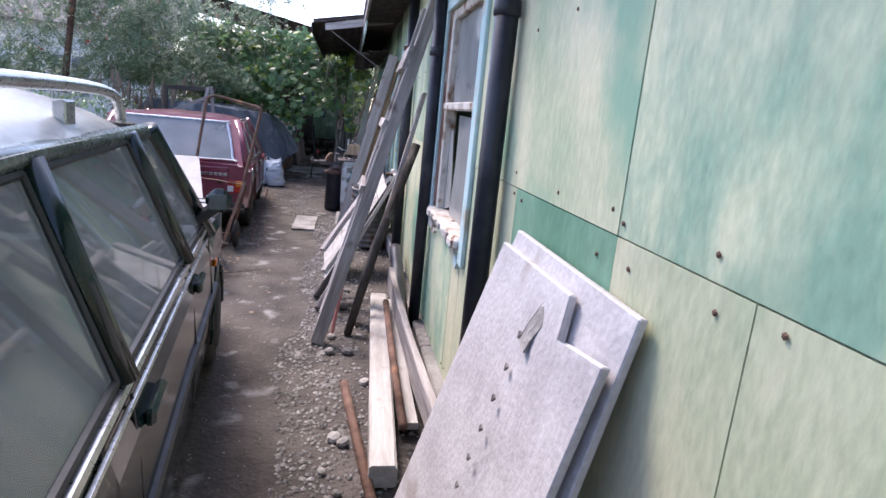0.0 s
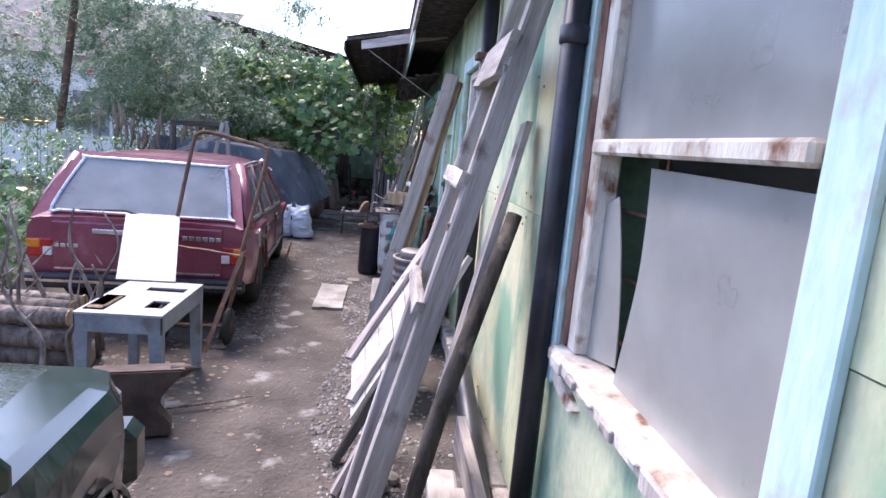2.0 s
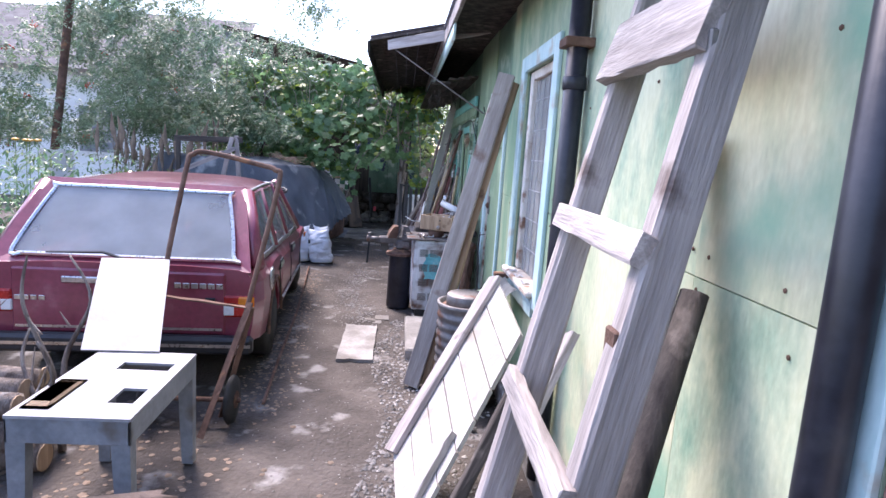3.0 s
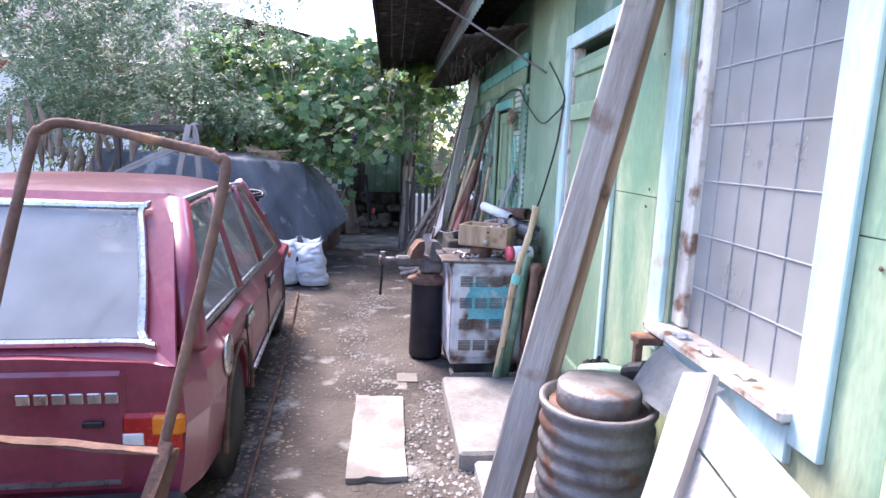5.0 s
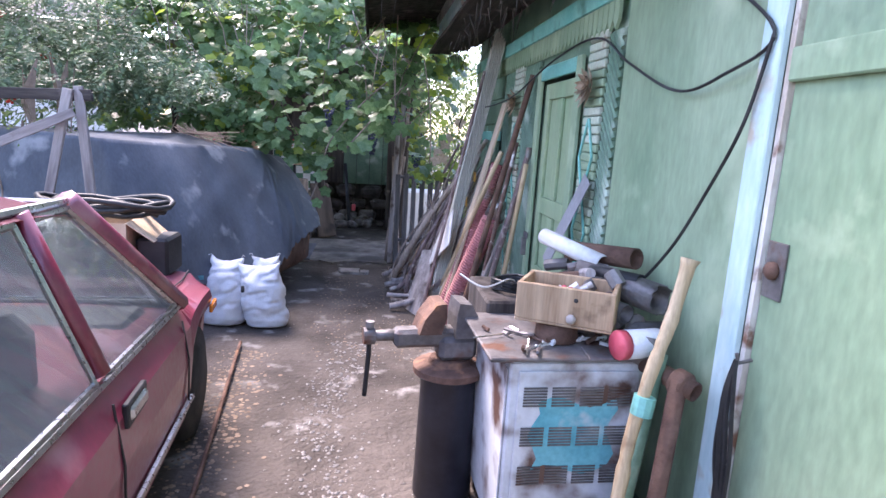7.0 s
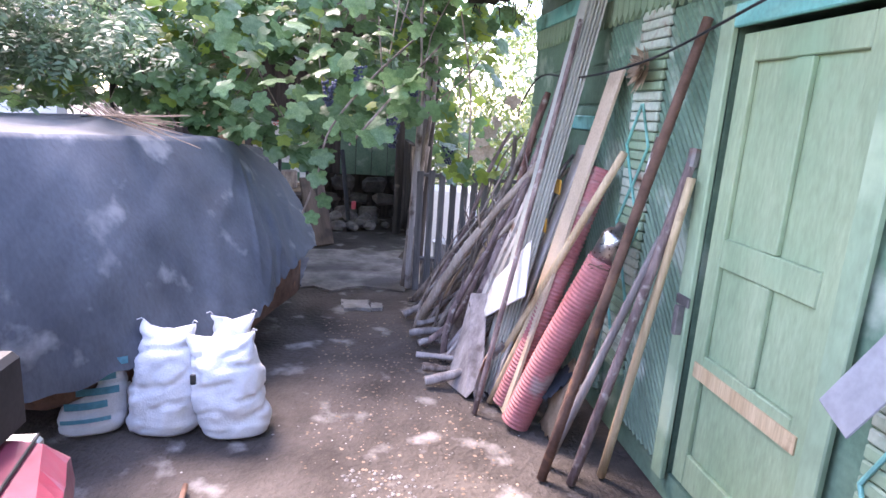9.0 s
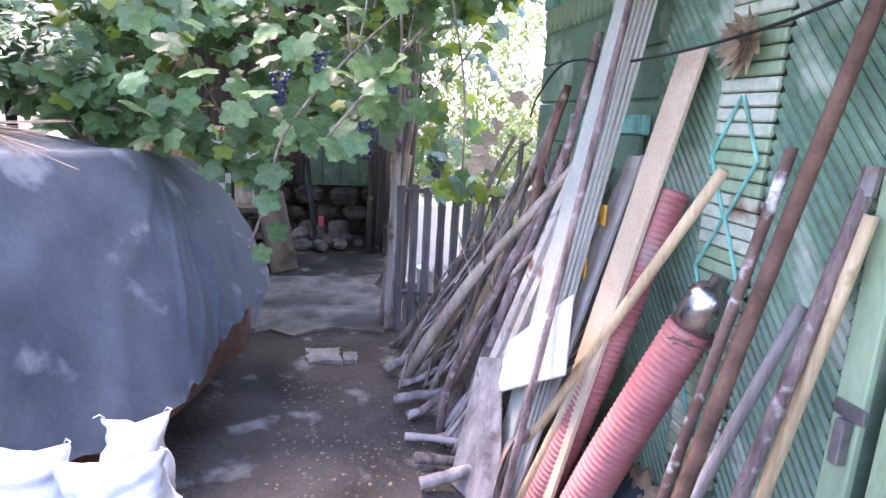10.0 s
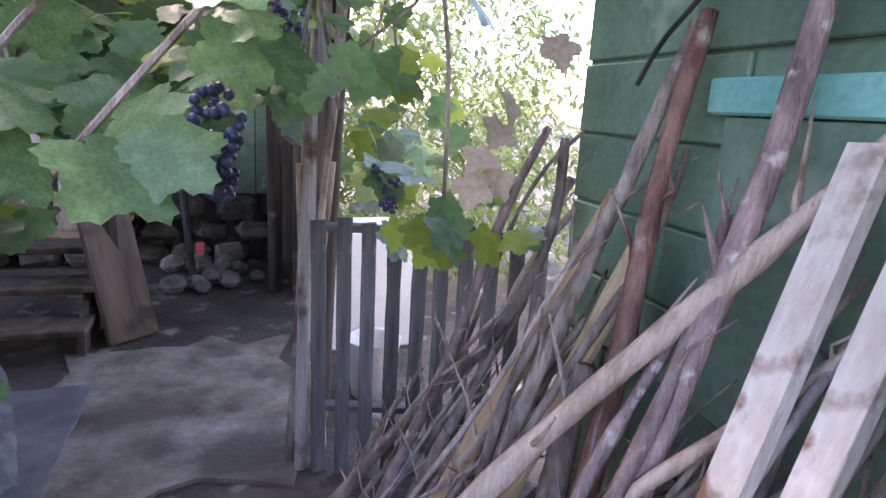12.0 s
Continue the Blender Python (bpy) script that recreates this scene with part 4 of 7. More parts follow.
    part("bumper_strip", boxes(((-0.79, -0.114, 0.35), (0.79, -0.1105, 0.37))), M_CHROME, bp)
    part("front_bumper", box(bmesh.new(), (-0.64, L - 0.01, 0.32), (0.64, L + 0.06, 0.43), 0.02), M_BLACKP, car)
    ws = [(-0.71, 2.63, 0.785), (0.71, 2.63, 0.785), (0.59, 1.99, zr - 0.01), (-0.59, 1.99, zr - 0.01)]
    window_hole(car, ws, G_CAR, name="windscreen")
    part("cowl", boxes(((-0.74, 2.59, 0.752), (0.74, 2.69, 0.782)), bevel=0.008), M_BLACKP, car)
    # inside: seats, floor and wheel
    part("cabin_floor", boxes(((-0.70, 0.10, 0.34), (0.70, 2.5, 0.36))), M_BLACKP, car)
    part("dashboard", box(bmesh.new(), (-0.70, 2.25, 0.55), (0.70, 2.56, 0.78), 0.04), M_BLACKP, car)
    part("load_floor", boxes(((-0.68, 0.08, 0.60), (0.68, 1.0, 0.63))), M_GREYD, car)
    for x in (-0.36, 0.36):
        for y in (1.0, 1.7):
            part("seat_back", box(bmesh.new(), (x - 0.25, y, 0.42), (x + 0.25, y + 0.13, 0.98), 0.05), M_GREYD, car)
            part("headrest", box(bmesh.new(), (x - 0.11, y, 1.0), (x + 0.11, y + 0.09, 1.12), 0.03), M_GREYD, car)
    part("bonnet_gap", tube([(0.69, 2.72, 0.766), (0.69, 3.1, 0.742), (0.65, 3.42, 0.715)], 0.004, 5), M_BLACKP, car)
    part("grille", boxes(((-0.5, L, 0.48), (0.5, L + 0.02, 0.64)), bevel=0.01), M_BLACKP, car)
    for x in (-0.48, 0.48):
        part("headlamp", box(bmesh.new(), (x - 0.12, L - 0.08, 0.48), (x + 0.12, L + 0.015, 0.64), 0.015), M_CHROME, car)
    return car


def green_car():
    car = thing("green_estate_car", "dark green estate car with roof rails and dusty, sheen-painted windows", "car", pose(-0.90, 0.14, 0, 0, 0, 7.0))
    L = 4.25
    top = lambda s: 0.95 - 0.02 * s if s < 0.66 else 0.937 - (s - 0.66) * 0.40 - max(0, s - 0.93) * 3.0
    wid = lambda s: 1.0 - 0.20 * max(0, s - 0.88) / 0.12
    part("body", car_body(L, 0.82, 0.24, (0.70, 3.48), 0.36, top, wid), M_DGCAR, car)
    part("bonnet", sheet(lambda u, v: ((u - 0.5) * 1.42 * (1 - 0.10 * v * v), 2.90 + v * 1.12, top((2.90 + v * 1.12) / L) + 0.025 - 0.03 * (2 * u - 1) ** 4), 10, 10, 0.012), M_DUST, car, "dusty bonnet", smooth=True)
    z1, zr, wb, wt = 0.95, 1.42, 0.785, 0.62
    # the roof's whiteness is painted glare, the car itself is dark green
    part("roof", sheet(lambda u, v: ((u - 0.5) * 2 * (wt + 0.02), 0.15 + v * 2.40, zr + 0.15 - 0.13 * (2 * u - 1) ** 4 - 0.12 * abs(2 * v - 1) ** 3), 20, 20, 0.02), M_GLAREROOF, car, "dusty roof painted pale with sky glare", smooth=True)
    for sx in (-1, 1):
        a = lambda y, z: (sx * (wb + (wt - wb) * (z - z1) / (zr - z1)), y, z)
        for p0, p1, w in [((0.02, z1), (0.16, zr), 0.05), ((1.25, z1), (1.25, zr), 0.035), ((2.27, z1), (2.12, zr), 0.035), ((2.98, z1 - 0.04), (2.50, zr), 0.04)]:
            part("pillar", tube([a(*p0), a(*p1)], w, 8), M_DGCAR, car, smooth=True)
        window_hole(car, [a(0.12, z1 + 0.02), a(1.20, z1 + 0.02), a(1.20, zr - 0.02), a(0.22, zr - 0.02)], G_CAR, flip=sx > 0, rim_mat=M_BLACKP, name="rear_side_window")
        window_hole(car, [a(1.30, z1 + 0.02), a(2.22, z1 + 0.02), a(2.08, zr - 0.02), a(1.30, zr - 0.02)], G_CAR, flip=sx > 0, rim_mat=M_BLACKP)
        window_hole(car, [a(2.32, z1 + 0.02), a(2.90, z1 + 0.01), a(2.46, zr - 0.02), a(2.18, zr - 0.02)], G_CAR, flip=sx > 0, rim_mat=M_BLACKP)
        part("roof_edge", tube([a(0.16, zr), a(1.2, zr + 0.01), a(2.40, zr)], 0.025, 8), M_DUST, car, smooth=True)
        rail = part("roof_rail", tube(smooth_line([(sx * 0.58, 0.3, zr + 0.05), (sx * 0.58, 0.4, zr + 0.13), (sx * 0.58, 1.3, zr + 0.15), (sx * 0.58, 2.1, zr + 0.13), (sx * 0.58, 2.25, zr + 0.04)]), 0.018, 8), M_CHROME, car, smooth=True)
        for y in (1.0, 1.6):
            part("rail_foot", boxes(((sx * 0.58 - 0.015, y, zr + 0.02), (sx * 0.58 + 0.015, y + 0.08, zr + 0.11)), bevel=0.004), M_CHROME, rail)
        part("belt_strip", tube([a(0.05, z1 - 0.005), a(2.92, z1 - 0.012)], 0.014, 6), M_CHROME, car, "bright strip under the windows")
        part("belt_strip", tube([a(0.05, z1 - 0.045), a(2.90, z1 - 0.052)], 0.008, 6), M_CHROME, car)
        x = sx * 0.823
        part("rub_strip", tube([(x, 0.3, 0.60), (x, 2.2, 0.60), (x, 3.2, 0.58)], 0.016, 6), M_BLACKP, car)
        for y in (1.25, 2.28, 2.98):
            part("door_gap", tube([(x * 0.97, y, 0.92), (x, y + 0.01, 0.6), (x * 0.98, y + 0.03, 0.32)], 0.004, 5), M_BLACKP, car)
        for y in (1.40, 2.43):
            part("door_handle", box(bmesh.new(), (x - 0.015, y - 0.09, 0.80), (x + 0.015, y + 0.09, 0.845), 0.01), M_DGCAR, car)
        mr = part("wing_mirror", box(bmesh.new(), (sx * 0.80 + (0 if sx > 0 else -0.12), 2.80, 1.04), (sx * 0.80 + (0.12 if sx > 0 else 0), 2.89, 1.15), 0.04), M_DGCAR, car)
        part("mirror_arm", tube([(sx * 0.76, 2.84, 1.0), (sx * 0.85, 2.84, 1.07)], 0.03, 8), M_BLACKP, mr)
        part("mirror_glass", boxes(((sx * 0.82 + (0 if sx > 0 else -0.075), 2.794, 1.06), (sx * 0.82 + (0.075 if sx > 0 else 0), 2.798, 1.13))), G_CAR, mr)
        part("side_repeater", box(bmesh.new(), (x - 0.01, 3.12, 0.70), (x + 0.008, 3.19, 0.735), 0.005), M_AMBER, car)
        part("wheel_arch", tube([(x * 0.985, 3.48 + 0.365 * math.cos(k * math.pi / 14), 0.27 + 0.365 * math.sin(k * math.pi / 14)) for k in range(15)], 0.012, 6), M_DGCAR, car)
        wheel(car, sx * 0.80, 0.70, 0.31, sx)
        wheel(car, sx * 0.80, 3.48, 0.31, sx)
        part("headlamp", box(bmesh.new(), (sx * 0.56 - 0.12, L - 0.22, 0.55), (sx * 0.56 + 0.12, L - 0.02, 0.66), 0.03), M_GREYD, car)
    window_hole(car, [(-0.72, 2.96, z1 - 0.02), (0.72, 2.96, z1 - 0.02), (0.57, 2.52, zr + 0.01), (-0.57, 2.52, zr + 0.01)], G_CAR, rim_mat=M_BLACKP, name="windscreen")
    window_hole(car, [(0.70, 0.0, z1 + 0.02), (-0.70, 0.0, z1 + 0.02), (-0.56, 0.12, zr - 0.02), (0.56, 0.12, zr - 0.02)], G_CAR, rim_mat=M_BLACKP, name="rear_window")
    part("bumper", box(bmesh.new(), (-0.74, L - 0.12, 0.26), (0.74, L + 0.06, 0.50), 0.04), M_DGCAR, car)
    part("dashboard", box(bmesh.new(), (-0.72, 2.45, 0.66), (0.72, 2.88, 0.93), 0.05), M_BLACKP, car)
    part("steering_wheel", tube([(-0.35 + 0.18 * math.cos(k * math.pi / 8), 2.38 + 0.05 * math.sin(k * math.pi / 8), 0.93 + 0.16 * math.sin(k * math.pi / 8)) for k in range(17)], 0.014, 6), M_BLACKP, car)
    part("cabin_floor", boxes(((-0.74, 0.1, 0.34), (0.74, 2.75, 0.36))), M_BLACKP, car)
    for x in (-0.37, 0.37):
        for y in (0.95, 1.85):
            part("seat_back", box(bmesh.new(), (x - 0.26, y, 0.45), (x + 0.26, y + 0.14, 1.10), 0.05), M_GREYD, car)
            part("headrest", box(bmesh.new(), (x - 0.12, y, 1.13), (x + 0.12, y + 0.09, 1.27), 0.03), M_GREYD, car)
    return car


red_wagon()
green_car()

# ---- along the wall: slabs, timbers, ladder, drum ----
def downpipe(y, z0, x=WX - 0.06, r=0.052):
    p = thing("downpipe", "black plastic downpipe on the green wall", "pipe", group="downpipes on the wall")
    part("pipe", lathe([(r, z0), (r, 2.62), (r * 0.9, 2.62), (r * 0.9, z0)], 18, m=pose(x, y, 0)), M_PIPE, p, smooth=True)
    for z in (1.98,):
        c = part("collar", lathe([(r + 0.002, z - 0.03), (r + 0.007, z - 0.025), (r + 0.007, z + 0.025), (r + 0.002, z + 0.03)], 18, m=pose(x, y, 0)), M_PIPE, p, smooth=True)
    return p


downpipe(2.42, 0.0, r=0.044)
downpipe(4.20, 0.0, r=0.040)
pc = downpipe(5.98, 0.10, r=0.046)
part("bracket", boxes(((WX - 0.13, 5.92, 2.13), (WX, 6.04, 2.17)), bevel=0.004), M_RUST, pc, "rusty wall bracket")


def slab(name, pts, thick, label):
    """A thin stone-like board with a broken outline, leaning: pts run round it."""
    c = [Vector(p) for p in pts]
    nrm = (c[1] - c[0]).cross(c[-1] - c[0]).normalized()
    if nrm.x > 0:
        nrm = -nrm
    rings = [c, [p + nrm * thick for p in c]]
    bm = ring_loft(bmesh.new(), rings)
    bmesh.ops.bevel(bm, geom=bm.edges[:], offset=0.004, segments=1, affect="EDGES")
    return whole(name, bm, M_SLAB, label, "board")


slab("marble_board", [(0.47, 2.20, 0.0), (0.745, 1.97, 1.25), (0.768, 1.19, 1.235), (0.56, 1.30, 0.0)], 0.022, "pale chipped board leaning against the green wall")
slab("marble_board", [(0.43, 2.24, 0.0), (0.715, 2.01, 1.20), (0.722, 1.43, 1.205), (0.698, 1.42, 1.095), (0.712, 1.20, 1.13), (0.51, 1.34, 0.0)], 0.022, "pale notched board with a brown scar leaning in front of another")
sc = slab("glue_scar", [(0.652, 1.60, 1.03), (0.672, 1.595, 1.08), (0.690, 1.555, 1.15), (0.702, 1.51, 1.195), (0.700, 1.47, 1.185), (0.684, 1.505, 1.11), (0.668, 1.545, 1.06), (0.650, 1.55, 1.01)], 0.003, "patch of dried grey-brown glue on the pale board")
for k in range(9):
    u = k / 9
    slab("glue_scar", [(0.655 - 0.20 * u, 1.625 + 0.10 * u, 1.02 - 0.88 * u), (0.661 - 0.20 * u, 1.63 + 0.10 * u, 1.045 - 0.88 * u), (0.660 - 0.20 * u, 1.605 + 0.10 * u, 1.04 - 0.88 * u)], 0.003, "chip in a scratched line on the pale board").data.materials[0] = M_FOUND
sc.data.materials[0] = M_CONC

lean_timber("timber_beam", (0.41, 2.44, 0.06), (0.50, 4.75, 0.10), 0.125, 0.11, M_WOODW, "pale square timber beam lying on the gravel", "beam", seed=1, up=(0, 0, 1))
lean_timber("plank", (0.68, 2.55, 0.13), (0.60, 4.95, 0.24), 0.045, 0.17, M_WOOD, "grey plank on edge along the wall foot", "plank", seed=2, bow=0.02)
lean_timber("plank", (0.56, 2.86, 0.06), (0.56, 4.6, 0.14), 0.10, 0.035, M_WOODW, "pale narrow board between two beams", "plank", seed=3)
whole("wooden_pole", tube([(0.52, 2.75, 0.12), (0.52, 3.6, 0.16), (0.53, 4.4, 0.2)], 0.022, 10, wob=0.05), M_RUST, "brown round pole lying between beams", "pole", smooth=True)
whole("rusty_pipe", tube([(0.38, 2.15, 0.03), (0.28, 3.0, 0.04), (0.24, 3.32, 0.06)], 0.024, 10), M_RUST, "rusty pipe lying on the gravel", "pipe", smooth=True)
whole("black_hose", tube(smooth_line([(0.62, 4.15, 0.07), (0.66, 4.9, 0.2), (0.68, 5.6, 0.33)]), 0.055, 12), M_PIPE, "black drain tube lying by the wall foot", "pipe", smooth=True)

lad = thing("ladder", "weathered grey home-made wooden ladder leaning on the wall", "ladder")
RB, RT = Vector((0.055, 4.06, 0.0)), Vector((0.735, 4.57, 2.36))
LB, LT = Vector((0.085, 4.66, 0.0)), Vector((0.735, 5.10, 2.36))
for a, b, s in ((RB, RT, 11), (LB, LT, 12)):
    lean_timber("rail", a, b, 0.06, 0.085, M_WOOD, "", seed=s, parent=lad, up=(-1, 0, 0.3), wear=0.003, bow=0.008)
for k, w in ((0.44, 0.055), (0.63, 0.065), (0.825, 0.17)):
    p, q = RB.lerp(RT, k) + Vector((-0.055, -0.03, 0)), LB.lerp(LT, k) + Vector((-0.055, 0.03, 0))
    lean_timber("rung", p, q, w, 0.035, M_WOOD, "", seed=int(k * 90), parent=lad, up=(0.95, 0, -0.3), wear=0.003)
part("iron_bracket", box(bmesh.new(), (0.385, 4.33, 1.275), (0.402, 4.385, 1.335), 0.004), M_RUST, lad)
part("iron_bracket", box(bmesh.new(), (0.545, 4.44, 1.85), (0.562, 4.50, 1.905), 0.004), M_IRON, lad)
part("white_bracket", boxes(((0.68, 4.56, 2.24), (0.70, 4.66, 2.265)), ((0.68, 4.56, 2.30), (0.70, 4.67, 2.325)), bevel=0.003), M_WPAINT, lad)

lean_timber("plank", (0.30, 4.46, 0.0), (0.73, 4.78, 1.72), 0.11, 0.03, M_WOOD, "grey plank leaning on the wall behind a ladder", "plank", seed=21, up=(-1, 0, 0.2))
whole("old_pole", tube([(0.26, 4.22, 0.0), (0.43, 4.42, 0.6), (0.69, 4.64, 1.35)], [0.030, 0.036, 0.033], 10, wob=0.08, seed=3), M_WOODD, "dark split pole leaning on the wall", "pole", smooth=True)
lean_timber("plank", (0.02, 4.78, 0.0), (0.62, 5.35, 1.02), 0.12, 0.03, M_WOOD, "grey plank leaning low by the ladder foot", "plank", seed=22, up=(-1, 0, 0.2))
lean_timber("plank", (0.0, 5.05, 0.0), (0.66, 5.75, 0.98), 0.06, 0.05, M_WOODD, "dark batten leaning low by the ladder", "plank", seed=23, up=(-1, 0, 0.2))
whole("red_stick", tube([(0.15, 4.2, 0.0), (0.22, 4.32, 0.42)], 0.013, 8), M_HOSE, "short red stick by the ladder foot", "stick")

# a pale board door leaning across
dr = thing("board_door", "pale whitewashed board door leaning slantwise on the wall", "door panel")
T, L = Vector((0.585, 6.70, 0.93)), Vector((0.03, 6.10, 0.15))
B = L + Vector((0.035, -0.62, -0.145))
e1, e2 = (T - L), (B - L) * 1.0
n_b = 7
nrm = e1.cross(e2).normalized()
nrm = nrm if nrm.x < 0 else -nrm
for i in range(n_b):
    p0, p1 = L + e1 * (i / n_b + 0.004), L + e1 * ((i + 1) / n_b - 0.004)
    q = [p0, p1, p1 + e2, p0 + e2]
    part("board", ring_loft(bmesh.new(), [q, [p + nrm * 0.022 for p in q]]), M_WOODW, dr)
lean_timber("ledge", L + nrm * 0.04 + e2 * 0.05, T + nrm * 0.04 + e2 * 0.05, 0.09, 0.03, M_WOOD, "", seed=31, parent=dr, up=nrm)
lean_timber("ledge", L + e1 * 0.02 + nrm * 0.04 + e2 * 0.80, L + e1 * 0.42 + nrm * 0.04 + e2 * 0.80, 0.09, 0.035, M_WOODW, "", seed=32, parent=dr, up=nrm)

# the big post with a red-stained edge
bp = thing("leaning_post", "long grey post with a red-stained edge leaning by the door", "post")
lean_timber("post", (0.130, 7.325, 0.0), (0.665, 7.505, 2.20), 0.115, 0.05, M_WOODP, "", seed=33, parent=bp, up=(-0.3, -1, 0))
lean_timber("groove", (0.190, 7.355, 0.0), (0.705, 7.535, 2.17), 0.022, 0.04, M_WOODD, "", seed=35, parent=bp, up=(-0.3, -1, 0))
lean_timber("rebate_strip", (0.226, 7.365, 0.0), (0.735, 7.545, 2.15), 0.055, 0.06, M_WOODB, "", seed=34, parent=bp, up=(-0.3, -1, 0))

drum = thing("steel_drum", "rusty ribbed steel drum with a round iron lid", "drum", pose(0.47, 7.14, 0))
prof = [(0.185, 0.0), (0.2, 0.01)]
for i in range(60):
    z = 0.02 + i * 0.0105
    prof.append((0.19 + 0.011 * (0.5 + 0.5 * math.cos(i * 2 * math.pi / 6)), z))
prof += [(0.205, 0.655), (0.205, 0.675), (0.185, 0.675), (0.18, 0.64), (0.01, 0.64)]
part("body", lathe(prof, 32), M_IRON, drum, smooth=True)
part("lid", lathe([(0.145, 0.645), (0.145, 0.72), (0.135, 0.73), (0.06, 0.735), (0.01, 0.732)], 28), M_IRON, drum, "thick rusty round lid", smooth=True)
part("flange", lathe([(0.17, 0.642), (0.17, 0.652), (0.148, 0.655)], 28), M_RUST, drum)
br = thing("paint_brush", "old paint brush with black bristles on a green bottle", "brush", pose(0.60, 7.42, 0.66, 0, 70, -60))
part("bristles", lathe([(0.03, 0.10), (0.04, 0.14), (0.042, 0.20), (0.03, 0.215)], 14), M_BLACKP, br)
part("bottle", lathe([(0.01, -0.12), (0.04, -0.12), (0.042, 0.0), (0.03, 0.06), (0.02, 0.09), (0.02, 0.11)], 16), M_DKGREEN, br, smooth=True)
whole("rag_heap", sheet(lambda u, v: (0.50 + 0.22 * u, 7.40 + 0.2 * v, 0.60 + 0.08 * math.sin(3.1 * u) * math.sin(3.1 * v) + 0.05 * noise.noise((u * 6, v * 6, 1))), 14, 14, 0.01), M_BLACKP, "heap of dark rags behind a drum", "rags")
box_sup = whole("crate", box(bmesh.new(), (0.50, 7.38, 0.0), (0.73, 7.62, 0.60), 0.01), M_WOODD, "dark wooden crate beside the drum", "crate")
whole("bent_sheet", sheet(lambda u, v: (0.72 - 0.11 * u - 0.02 * math.sin(3.1 * v), 6.80 + 0.40 * v, 0.85 - 0.09 * u * u - 0.03 * v * u - 0.03 * u), 8, 12, 0.004), M_GREYD, "thin bent sheet metal under the window sill", "metal sheet", smooth=True)
for y, z in ((6.75, 0.897), (6.95, 0.897), (7.12, 0.897)):
    whole("litter_scrap", sheet(lambda u, v: (0.735 + 0.05 * u, y + 0.07 * v, z + 0.006 + 0.012 * noise.noise((u * 3 + y, v * 3, 2))), 4, 4, 0.003), M_SACK, "scrap of litter on the dusty sill", "litter")

# concrete step before the door and the slab let into the path
st = tagged(new("door_step"), "rough concrete step before the green door", "step", kind="structure")
part("step_block", box(bmesh.new(), (0.09, 7.86, -0.05), (0.70, 8.84, 0.085), 0.015), M_CONC, st)
part("step_block", box(bmesh.new(), (0.16, 7.55, -0.05), (0.60, 7.85, 0.055), 0.015), M_CONC, st)


def rough_plate(x0, x1, y0, y1, z, seed, rag=0.93):
    rr = random.Random(seed)
    pts = []
    for k in range(24):
        a = 2 * math.pi * k / 24
        c, s = math.cos(a), math.sin(a)
        m = 1 / max(abs(c), abs(s))
        pts.append(((x0 + x1) / 2 + (x1 - x0) / 2 * c * m * rr.uniform(rag, 1.0), (y0 + y1) / 2 + (y1 - y0) / 2 * s * m * rr.uniform(rag + 0.02, 1.0)))
    return prism(pts, z + 0.06, "z", at=-0.06)


slabs = tagged(new("pavement"), "old broken concrete slabs let into the earth path", "paving", kind="structure")
for i, (x0, x1, y0, y1, z) in enumerate([(-0.45, -0.16, 7.76, 8.70, 0.016), (-0.30, -0.13, 8.84, 9.00, -0.002), (-0.20, -0.06, 8.95, 9.10, 0.004)]):
    part("slab", rough_plate(x0, x1, y0, y1, z, i), M_CONC, slabs)

# ---- the old stove as a workbench ----
sv = thing("old_stove", "rusty white enamel stove panel unit used as a workbench", "stove", pose(0.38, 9.24, 0.0, 0, 0, 2))
part("body", box(bmesh.new(), (-0.235, -0.215, 0.10), (0.245, 0.26, 0.79), 0.008), M_STOVE, sv)
part("plinth", box(bmesh.new(), (-0.20, -0.19, 0.03), (0.22, 0.24, 0.10), 0.004), M_BLACKP, sv)
part("brick_foot", box(bmesh.new(), (-0.22, -0.2, 0.0), (0.24, -0.1, 0.03), 0.004), M_CONC, sv)
fp = part("rear_panel", boxes(((-0.205, -0.224, 0.15), (0.225, -0.216, 0.76)), bevel=0.003), M_STOVE, sv)
part("paint_patch", sheet(lambda u, v: (-0.14 + 0.28 * u + 0.02 * math.sin(v * 9), -0.2255, 0.40 + 0.25 * v + 0.02 * math.sin(u * 7)), 6, 6), M_STOVEB, fp, "sprayed teal paint patch")
for r in range(4):
    for c in range(4):
        bm = bmesh.new()
        for k in range(7):
            z = 0.20 + r * 0.145 + k * 0.0105
            box(bm, (-0.185 + c * 0.10, -0.2285, z), (-0.185 + c * 0.10 + 0.082, -0.2245, z + 0.0055))
        part("louvre", bm, M_IRON, fp)
part("top_plate", box(bmesh.new(), (-0.31, -0.235, 0.795), (0.26, 0.28, 0.81), 0.004), M_IRON, sv)
part("side_panel", boxes(((-0.243, -0.20, 0.16), (-0.2365, 0.25, 0.76)), bevel=0.002), M_STOVE, sv)
TOPZ = 0.812
bx = thing("drawer_box", "old wooden drawer full of small scrap", "box", pose(0.40, 9.21, 0.885, 0, 0, -28))
